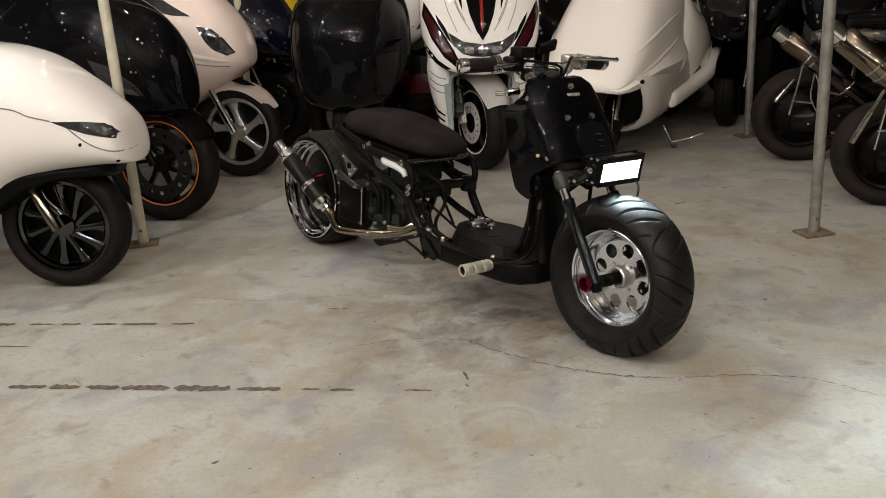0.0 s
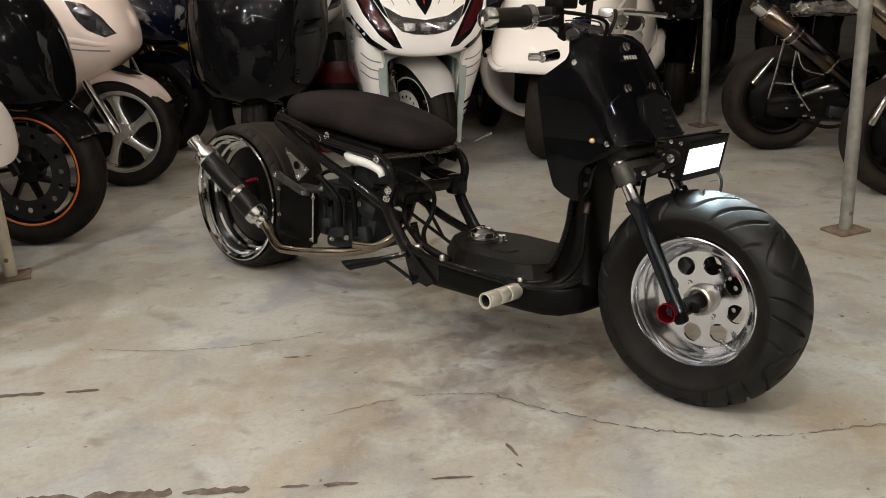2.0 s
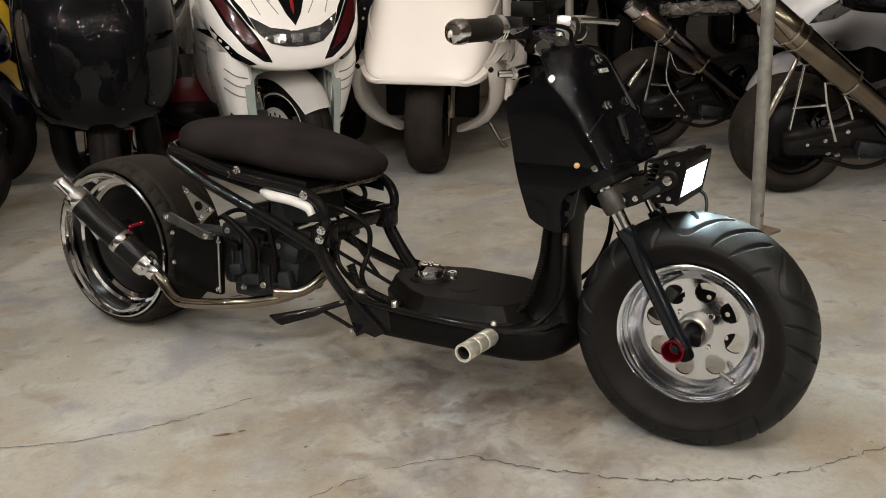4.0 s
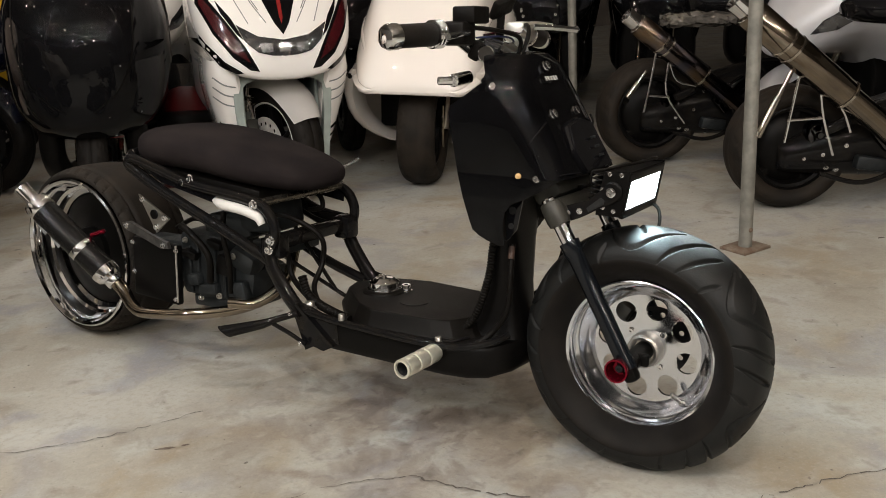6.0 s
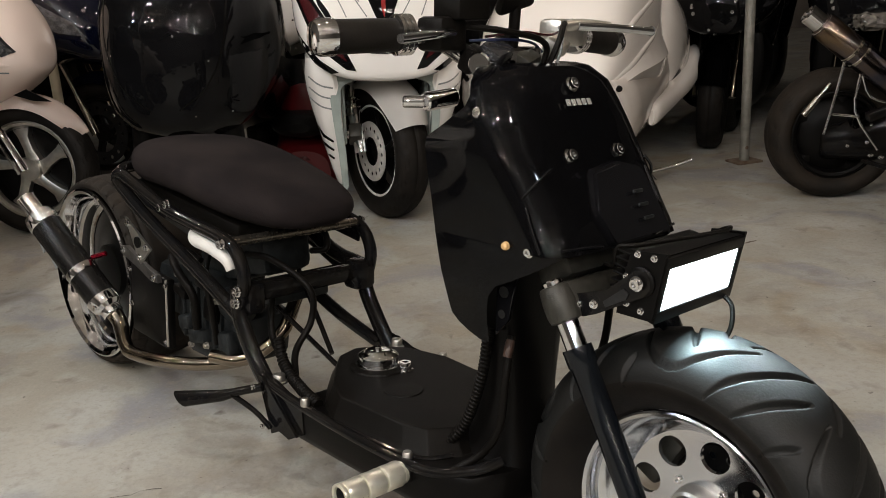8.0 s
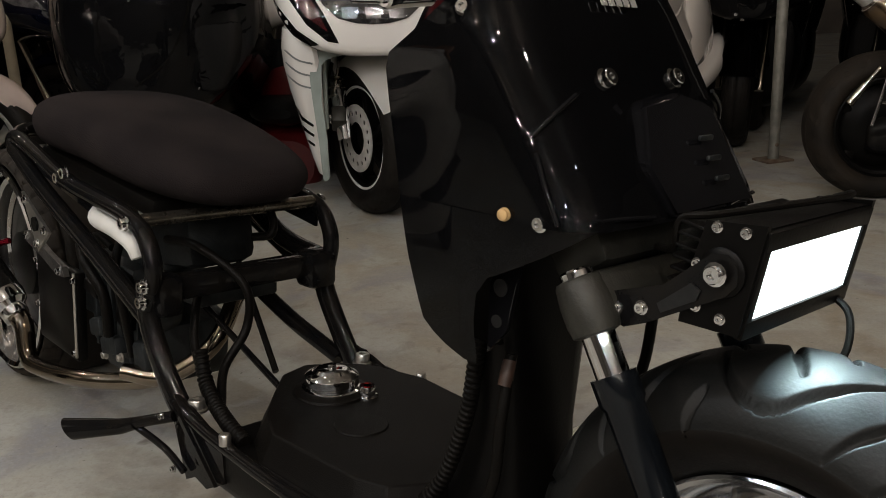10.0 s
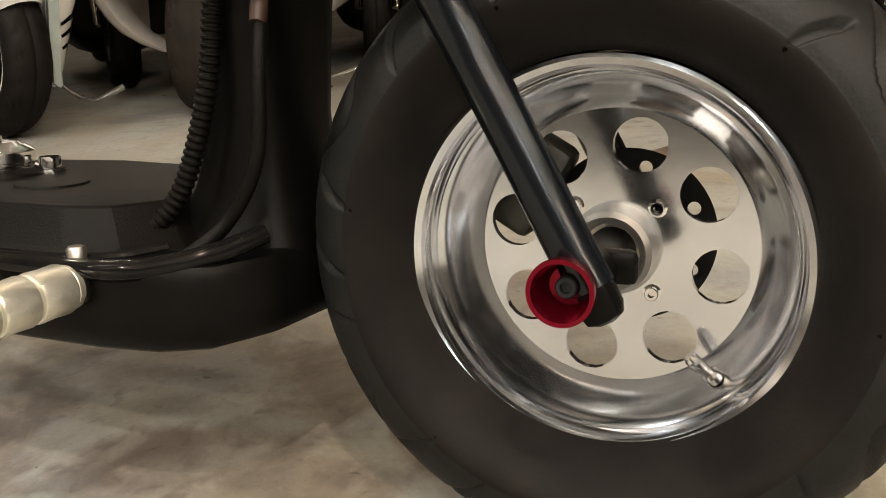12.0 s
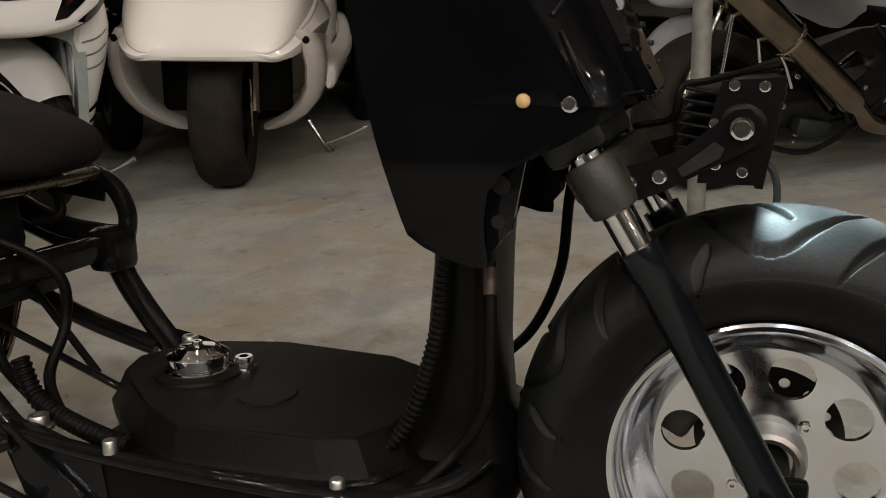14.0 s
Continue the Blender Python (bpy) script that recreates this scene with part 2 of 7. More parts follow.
def concrete():
    m = mat("worn_concrete", (0.36, 0.33, 0.275), 0.62, bump=0.5, bump_scale=90)
    nt = m.node_tree
    b = nt.nodes["Principled BSDF"]
    tc = nt.nodes.new("ShaderNodeTexCoord")

    def noise_mask(scale, lo, hi, detail=6, distort=0.4):
        n = nt.nodes.new("ShaderNodeTexNoise")
        n.inputs["Scale"].default_value, n.inputs["Detail"].default_value, n.inputs["Distortion"].default_value = scale, detail, distort
        r = nt.nodes.new("ShaderNodeMapRange")
        r.inputs[1].default_value, r.inputs[2].default_value = lo, hi
        nt.links.new(tc.outputs["Object"], n.inputs["Vector"])
        nt.links.new(n.outputs["Fac"], r.inputs[0])
        return r.outputs[0]

    def blend(under, colour, mask, amount):
        k = nt.nodes.new("ShaderNodeMath")
        k.operation = "MULTIPLY"
        k.inputs[1].default_value = amount
        nt.links.new(mask, k.inputs[0])
        x = nt.nodes.new("ShaderNodeMix")
        x.data_type = "RGBA"
        nt.links.new(k.outputs[0], x.inputs[0])
        if isinstance(under, tuple):
            x.inputs[6].default_value = (*under, 1)
        else:
            nt.links.new(under, x.inputs[6])
        x.inputs[7].default_value = (*colour, 1)
        return x.outputs[2]

    c = blend((0.297, 0.281, 0.237), (0.377, 0.372, 0.336), noise_mask(1.3, 0.40, 0.62), 1.0)
    c = blend(c, (0.273, 0.221, 0.142), noise_mask(2.3, 0.50, 0.66, 8, 1.4), 0.62)
    c = blend(c, (0.217, 0.221, 0.246), noise_mask(2.9, 0.52, 0.68, 8, 1.1), 0.75)
    c = blend(c, (0.426, 0.444, 0.430), noise_mask(6, 0.50, 0.72, 6, 0.5), 0.55)
    c = blend(c, (0.169, 0.138, 0.103), noise_mask(4.3, 0.58, 0.72, 8, 1.0), 0.55)
    c = blend(c, (0.157, 0.131, 0.099), noise_mask(12, 0.60, 0.74, 5, 0.4), 0.6)
    c = blend(c, (0.098, 0.080, 0.063), noise_mask(9, 0.70, 0.76, 3, 0.5), 0.75)
    c = blend(c, (0.249, 0.235, 0.198), noise_mask(60, 0.48, 0.66, 4, 0.2), 0.32)
    c = blend(c, (0.402, 0.402, 0.371), noise_mask(130, 0.54, 0.68, 3, 0.2), 0.22)
    c = blend(c, (0.169, 0.151, 0.125), noise_mask(190, 0.58, 0.70, 3, 0.2), 0.26)
    # brown stains on the slab; their dark tone also paints shade under the scooter
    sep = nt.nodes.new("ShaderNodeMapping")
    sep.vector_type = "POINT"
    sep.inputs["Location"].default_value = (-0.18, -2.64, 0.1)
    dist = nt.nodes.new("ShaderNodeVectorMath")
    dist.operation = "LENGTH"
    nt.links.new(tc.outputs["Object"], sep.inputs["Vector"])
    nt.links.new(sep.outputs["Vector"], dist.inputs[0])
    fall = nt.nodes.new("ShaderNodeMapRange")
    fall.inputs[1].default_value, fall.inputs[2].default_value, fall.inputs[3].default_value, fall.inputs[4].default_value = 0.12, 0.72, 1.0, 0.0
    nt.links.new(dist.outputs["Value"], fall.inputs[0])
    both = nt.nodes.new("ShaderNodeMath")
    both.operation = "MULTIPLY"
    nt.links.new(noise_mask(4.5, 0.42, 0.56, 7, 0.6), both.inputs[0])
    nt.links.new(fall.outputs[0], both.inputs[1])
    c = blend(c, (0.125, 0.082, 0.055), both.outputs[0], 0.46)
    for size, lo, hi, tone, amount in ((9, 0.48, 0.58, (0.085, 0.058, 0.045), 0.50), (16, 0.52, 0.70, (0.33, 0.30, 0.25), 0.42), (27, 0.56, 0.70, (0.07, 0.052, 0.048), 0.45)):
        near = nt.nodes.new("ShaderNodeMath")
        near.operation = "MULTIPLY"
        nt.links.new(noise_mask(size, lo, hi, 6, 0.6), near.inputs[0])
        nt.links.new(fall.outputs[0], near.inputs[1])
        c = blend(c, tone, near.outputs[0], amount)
    c = blend(c, (0.394, 0.361, 0.303), noise_mask(23, 0.58, 0.70, 5, 0.4), 0.32)
    c = blend(c, (0.082, 0.070, 0.057), noise_mask(38, 0.72, 0.78, 2, 0.2), 0.85)
    c = blend(c, (0.074, 0.061, 0.049), noise_mask(95, 0.74, 0.79, 2, 0.2), 0.8)
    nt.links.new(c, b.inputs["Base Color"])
    return m


CONCRETE = concrete()

from mathutils.bvhtree import BVHTree

# ---- mesh tools ----


def part(name, bm, material, parent=None, label="", sharp=38):
    """Links a bmesh as one object under a thing or a part."""
    bmesh.ops.recalc_face_normals(bm, faces=bm.faces)
    lim = radians(sharp)
    for e in bm.edges:
        e.smooth = not (len(e.link_faces) == 2 and e.calc_face_angle(0) > lim)
    for f in bm.faces:
        f.smooth = True
    me = bpy.data.meshes.new(name)
    bm.to_mesh(me)
    bm.free()
    mats = material if isinstance(material, (list, tuple)) else [material]
    for m in mats:
        me.materials.append(m)
    ob = new(name, me)
    if parent:
        ob.parent = parent
    if label:
        tagged(ob, label=label)
    return ob


def empty(name, m, label, category, group="", kind=""):
    ob = new(name)
    ob.empty_display_size = 0.1
    ob.matrix_world = m
    return tagged(ob, label, category, group, kind)


def box(bm, c, s, bevel=0.0, rot=None, segs=2):
    """A bevelled block of size s round c, turned by a matrix."""
    r = bmesh.ops.create_cube(bm, size=1.0)
    vs = r["verts"]
    bmesh.ops.scale(bm, vec=s, verts=vs)
    if bevel:
        es = list({e for v in vs for e in v.link_edges})
        k = bmesh.ops.bevel(bm, geom=vs + es, offset=bevel, segments=segs, affect="EDGES", profile=0.5, clamp_overlap=True)
        vs = list(set(k["verts"]) | {v for f in k["faces"] for v in f.verts} | {v for v in vs if v.is_valid})
    if rot:
        bmesh.ops.rotate(bm, cent=(0, 0, 0), matrix=rot.to_3x3(), verts=vs)
    bmesh.ops.translate(bm, vec=c, verts=vs)
    return bm


def frame_of(d):
    d = Vector(d).normalized()
    up = Vector((0, 0, 1)) if abs(d.z) < 0.95 else Vector((1, 0, 0))
    a = d.cross(up).normalized()
    return a, d.cross(a).normalized(), d


def skin(bm, rings, closed=True, cap=True):
    """Joins rings of equally many points into a surface."""
    vs = [[bm.verts.new(p) for p in ring] for ring in rings]
    n = len(vs[0])
    for a, b in zip(vs, vs[1:]):
        for i in range(n if closed else n - 1):
            j = (i + 1) % n
            bm.faces.new((a[i], a[j], b[j], b[i]))
    if cap and closed:
        bm.faces.new(vs[0])
        bm.faces.new(list(reversed(vs[-1])))
    return vs


def smooth_path(pts, steps=6):
    """Catmull-Rom through the points."""
    P = [Vector(p) for p in pts]
    if len(P) < 3:
        return P
    out = []
    Q = [P[0] * 2 - P[1]] + P + [P[-1] * 2 - P[-2]]
    for i in range(1, len(Q) - 2):
        a, b, c, d = Q[i - 1], Q[i], Q[i + 1], Q[i + 2]
        for k in range(steps):
            t = k / steps
            out.append(0.5 * ((2 * b) + (c - a) * t + (2 * a - 5 * b + 4 * c - d) * t * t + (3 * b - a - 3 * c + d) * t ** 3))
    out.append(P[-1])
    return out


def tube(bm, pts, r, segs=12, smooth=0, rings=0, flat=1.0):
    """A round bar along points; r one radius or one for each point; rings: ribs of a corrugated hose."""
    P = smooth_path(pts, smooth) if smooth else [Vector(p) for p in pts]
    if rings:
        L, acc = [0.0], 0.0
        for a, b in zip(P, P[1:]):
            acc += (b - a).length
            L.append(acc)
        Q, n = [], rings * 4
        for k in range(n + 1):
            s = acc * k / n
            i = max(0, min(len(P) - 2, next((j for j in range(len(L) - 1) if L[j + 1] >= s), len(P) - 2)))
            f = (s - L[i]) / max(1e-9, L[i + 1] - L[i])
            Q.append(P[i].lerp(P[i + 1], f))
        P = Q
    n = len(P)
    if isinstance(r, (list, tuple)):
        m = len(r)
        R = [r[min(m - 1, int(round(i * (m - 1) / max(1, n - 1))))] if smooth == 0 else
             r[int(i * (m - 1) / max(1, n - 1))] * (1 - (i * (m - 1) / max(1, n - 1)) % 1) + r[min(m - 1, int(i * (m - 1) / max(1, n - 1)) + 1)] * ((i * (m - 1) / max(1, n - 1)) % 1)
             for i in range(n)]
    else:
        R = [r] * n
    if rings:
        R = [R[i] * (1.0 if i % 4 in (1, 2) else 0.84) for i in range(n)]
    out, a = [], None
    for i in range(n):
        d = (P[min(i + 1, n - 1)] - P[max(i - 1, 0)]).normalized()
        if a is None:
            a, b, _ = frame_of(d)
        else:
            a = (a - d * a.dot(d)).normalized()
            b = d.cross(a)
        out.append([P[i] + (a * math.cos(w) * flat + b * math.sin(w)) * R[i] for w in (2 * math.pi * k / segs for k in range(segs))])
    skin(bm, out)
    return bm


def lathe(bm, profile, c, axis, segs=48, close=False):
    """Turns (radius, height along axis) points round an axis through c."""
    a, b, d = frame_of(axis)
    c = Vector(c)
    prof = list(profile) + ([profile[0]] if close else [])
    rings = [[c + d * h + (a * math.cos(w) + b * math.sin(w)) * max(r, 1e-5) for w in (2 * math.pi * k / segs for k in range(segs))] for r, h in prof]
    skin(bm, rings, cap=not close and profile[0][0] > 1e-4 and profile[-1][0] > 1e-4)
    if close:
        bmesh.ops.remove_doubles(bm, verts=bm.verts, dist=1e-6)
    return bm


def rod(bm, p, q, r, segs=14, bevel=0.0):
    p, q = Vector(p), Vector(q)
    L = (q - p).length
    b = min(bevel, r * 0.5, L * 0.4)
    prof = [(r - b, 0), (r, b), (r, L - b), (r - b, L)] if b else [(r, 0), (r, L)]
    return lathe(bm, prof, p, q - p, segs)


def bolt(bm, c, axis, r=0.008, h=0.007):
    """A socket-head bolt: a washer, a head and its hollow."""
    lathe(bm, [(r * 1.35, 0), (r * 1.35, h * 0.2), (r, h * 0.25), (r, h * 0.9), (r * 0.9, h), (r * 0.5, h), (r * 0.48, h * 0.5), (1e-5, h * 0.5)], c, axis, 12)
    return bm


def prism(bm, outline, origin, u, v, depth):
    """A flat plate: an outline in the plane (u, v), made depth thick along u x v, centred."""
    o, u, v = Vector(origin), Vector(u).normalized(), Vector(v).normalized()
    n = u.cross(v).normalized()
    lo = [bm.verts.new(o + u * a + v * b - n * depth / 2) for a, b in outline]
    hi = [bm.verts.new(o + u * a + v * b + n * depth / 2) for a, b in outline]
    bm.faces.new(list(reversed(lo)))
    bm.faces.new(hi)
    k = len(lo)
    for i in range(k):
        bm.faces.new((lo[i], lo[(i + 1) % k], hi[(i + 1) % k], hi[i]))
    return bm


def oval(x, yc, zc, hw, hh, p=2.4, n=28, low=1.0):
    """One section across a body: a soft rectangle at x. low: width of its lower half."""
    out = []
    for k in range(n):
        w = 2 * math.pi * k / n
        c, s = math.cos(w), math.sin(w)
        yy = math.copysign(abs(c) ** (2 / p), c) * hw
        zz = math.copysign(abs(s) ** (2 / p), s) * hh
        f = 1.0 if zz > 0 else 1 - (1 - low) * (-zz / hh)
        out.append(Vector((x, yc + yy * f, zc + zz)))
    return out


def hull(bm, sections, n=28, steps=4):
    """A moulded body through sections (x, z middle, half width, half height, squareness, lower width)."""
    S = [tuple(s) + (2.4, 1.0)[len(s) - 4:] if len(s) < 6 else tuple(s) for s in sections]
    keys = [Vector((s[0], s[1], s[2])) for s in S]
    rest = [Vector((s[3], s[4], s[5])) for s in S]
    A, B = smooth_path(keys, steps), smooth_path(rest, steps)
    skin(bm, [oval(a.x, 0, a.y, max(a.z, 0.002), max(b.x, 0.002), max(1.6, b.y), n, b.z) for a, b in zip(A, B)])
    return bm


def moved(bm, m):
    bmesh.ops.transform(bm, matrix=m, verts=bm.verts)
    return bm

# ---- setting ----


def slab(name, c, s, material, label, category):
    bm = bmesh.new()
    box(bm, c, s)
    return tagged(part(name, bm, material), label, category, kind="structure")


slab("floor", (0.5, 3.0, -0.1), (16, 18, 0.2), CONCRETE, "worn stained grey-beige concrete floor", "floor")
slab("wall_north", (0.5, 12.1, 1.7), (16, 0.2, 3.4), WALL_DARK, "dark wall behind the parked bikes", "wall")
slab("wall_south", (0.5, -6.1, 1.7), (16, 0.2, 3.4), WALL_PALE, "grimy wall at the end of the hall", "wall")
slab("wall_west", (-7.6, 3.0, 1.7), (0.2, 18, 3.4), WALL_PALE, "grimy side wall of the hall", "wall")
slab("wall_east", (8.6, 3.0, 1.7), (0.2, 18, 3.4), WALL_PALE, "grimy side wall of the hall", "wall")
slab("ceiling", (0.5, 3.0, 3.5), (16.4, 18.4, 0.2), CEILING_MAT, "dark ceiling of the hall", "ceiling")


def flat_piece(bm, pts, z):
    bm.faces.new([bm.verts.new((x, y, z)) for x, y in pts])


def ragged(bm, x0, x1, ax, ay, bx, by, width, seed, z=0.0015):
    """A worn stroke of paint between two places, torn at its edges; drawn from x0 to x1 of its length."""
    rnd = random.Random(seed)
    n = max(3, int((x1 - x0) * math.hypot(bx - ax, by - ay) / 0.012))
    d = Vector((bx - ax, by - ay)).normalized()
    s = Vector((-d.y, d.x))
    up, lo = [], []
    for k in range(n + 1):
        f = x0 + (x1 - x0) * k / n
        p = Vector((ax + (bx - ax) * f, ay + (by - ay) * f))
        w = width * (0.5 if 0 < k < n else 0.1)
        up.append(p + s * w * rnd.uniform(0.45, 1.15) + d * rnd.uniform(-0.003, 0.003))
        lo.append(p - s * w * rnd.uniform(0.45, 1.15) + d * rnd.uniform(-0.003, 0.003))
    for k in range(n):
        flat_piece(bm, [lo[k], lo[k + 1], up[k + 1], up[k]], z)


strokes = bmesh.new()
for k, (x0, x1, w) in enumerate(((0.0, 0.24, 0.036), (0.27, 0.34, 0.026), (0.345, 0.40, 0.034), (0.41, 0.47, 0.028), (0.475, 0.56, 0.034), (0.565, 0.665, 0.040), (0.675, 0.75, 0.026), (0.785, 0.815, 0.016), (0.83, 0.87, 0.018), (0.95, 1.0, 0.010))):
    ragged(strokes, x0, x1, -1.85, 2.314, -0.07, 2.089, w, k)
for k, (x0, x1, w) in enumerate(((0.05, 0.2, 0.024), (0.26, 0.38, 0.014), (0.41, 0.50, 0.018), (0.55, 0.66, 0.016), (0.68, 0.84, 0.020), (0.90, 1.0, 0.018))):
    ragged(strokes, x0, x1, -1.75, 2.784, -0.915, 2.683, w, 40 + k)
for k, (x0, x1, w) in enumerate(((0.0, 0.55, 0.02), (0.62, 1.0, 0.012))):
    ragged(strokes, x0, x1, -1.75, 2.60, -1.44, 2.553, w, 60 + k)
for k, (ax, ay, bx, by, w) in enumerate(((-0.462, 2.760, -0.415, 2.752, 0.010), (-0.405, 2.752, -0.385, 2.752, 0.008), (0.015, 2.20, 0.03, 2.14, 0.010), (0.02, 2.12, 0.028, 2.10, 0.008), (1.02, 3.86, 1.08, 3.88, 0.012), (-0.30, 3.62, -0.26, 3.61, 0.012),
                                         (1.31, 4.1, 1.36, 4.12, 0.014), (0.98, 4.19, 1.0, 4.19, 0.012), (-0.62, 1.75, -0.60, 1.76, 0.012), (1.9, 3.2, 1.93, 3.2, 0.014))):
    ragged(strokes, 0, 1, ax, ay, bx, by, w, 80 + k)
tagged(part("floor_line", strokes, DIRT_LINE), "worn broken brown line painted on the concrete", "floor marking", kind="structure")


def crack_line(bm, pts, width, seed, z=0.002):
    rnd = random.Random(seed)
    P = smooth_path([(x, y, 0) for x, y in pts], 14)
    Q = []
    for k, p in enumerate(P):
        Q.append(p + Vector((rnd.uniform(-1, 1), rnd.uniform(-1, 1), 0)) * 0.006)
    for a, b in zip(Q, Q[1:]):
        if rnd.random() < 0.12:
            continue
        d = (b - a).normalized()
        s = Vector((-d.y, d.x, 0)) * width * rnd.uniform(0.3, 1.0) / 2
        flat_piece(bm, [(a - s).xy, (b - s).xy, (b + s).xy, (a + s).xy], z)


cracks = bmesh.new()
crack_line(cracks, [(0.02, 2.43), (0.16, 2.30), (0.30, 2.20), (0.423, 2.138), (0.592, 2.094), (0.78, 2.09), (0.944, 2.057), (1.04, 2.0), (1.133, 1.929), (1.4, 1.86)], 0.0045, 5)
crack_line(cracks, [(-1.0, 2.95), (-0.75, 2.88), (-0.55, 2.87), (-0.35, 2.90)], 0.003, 6)
crack_line(cracks, [(-0.35, 2.42), (-0.15, 2.46), (0.02, 2.43)], 0.003, 7)
tagged(part("floor_crack", cracks, CRACK), "fine meandering crack in the concrete floor", "floor crack", kind="structure")

# ---- the custom scooter ----
scooter = empty("custom_scooter", Matrix.Translation((0.478, 2.289, 0.0)) @ pose(0, 0, 0, 0, 0, -50.5) @ pose(0, 0, 0, -5.5, 0, 0),
                "black stretched custom scooter with fat tyres and lit lamp", "scooter")
FW = Vector((-0.021, 0.014, 0.232))
FR = FW + Vector((-0.001, 0.008, -0.006))
RW = Vector((-1.662, 0.040, 0.243))


def tyre_mesh(c, R, rim, half, segs, groove, square=2.6):
    """A fat tyre about the y axis; groove(angle, offset across) gives the cut depth."""
    bm = bmesh.new()
    prof = []
    n = 56
    H = (R - rim) / 2
    for k in range(n + 1):
        w = -0.30 * math.pi + (1.6 * math.pi) * k / n
        cw, sw = math.cos(w), math.sin(w)
        yy = math.copysign(abs(cw) ** (2 / square), cw) * half
        rr = rim + H + math.copysign(abs(sw) ** (2 / 2.1), sw) * H
        prof.append((rr, yy, (math.pi / 2 - w) / (math.pi / 2)))
    rings = []
    for r, y, t in prof:
        ring = []
        for j in range(segs):
            a = 2 * math.pi * j / segs
            d = groove(a, t) if abs(t) < 0.9 else 0.0
            ring.append(c + Vector((math.cos(a) * (r - d), y, math.sin(a) * (r - d))))
        rings.append(ring)
    skin(bm, rings, cap=False)
    # inner bead, closed
    return bm


def stroke_cuts():
    """Six repeats of one set of cuts on each side of the crown, half a repeat apart: angle in degrees, offset across."""
    swing = [(107, -0.08), (103, -0.38), (98, -0.60), (93, -0.67), (89, -0.61), (85.5, -0.45), (82, -0.29), (78, -0.11), (74, 0.03)]
    long_a = [(77.5, -0.87), (74.5, -0.62), (71, -0.40), (65.5, -0.09), (61, 0.14), (59, 0.26)]
    long_b = [(66.5, -0.88), (61.5, -0.56), (57, -0.27), (54, -0.08)]
    short = [(51, -0.93), (48.8, -0.75), (46.2, -0.57)]
    out = []
    for base in (swing, long_a, long_b, short):
        P = [(p.x, p.y) for p in smooth_path([(a, q, 0) for a, q in base], 5)]
        out += [(P, 1, 0), (P, -1, 30)]
    return out


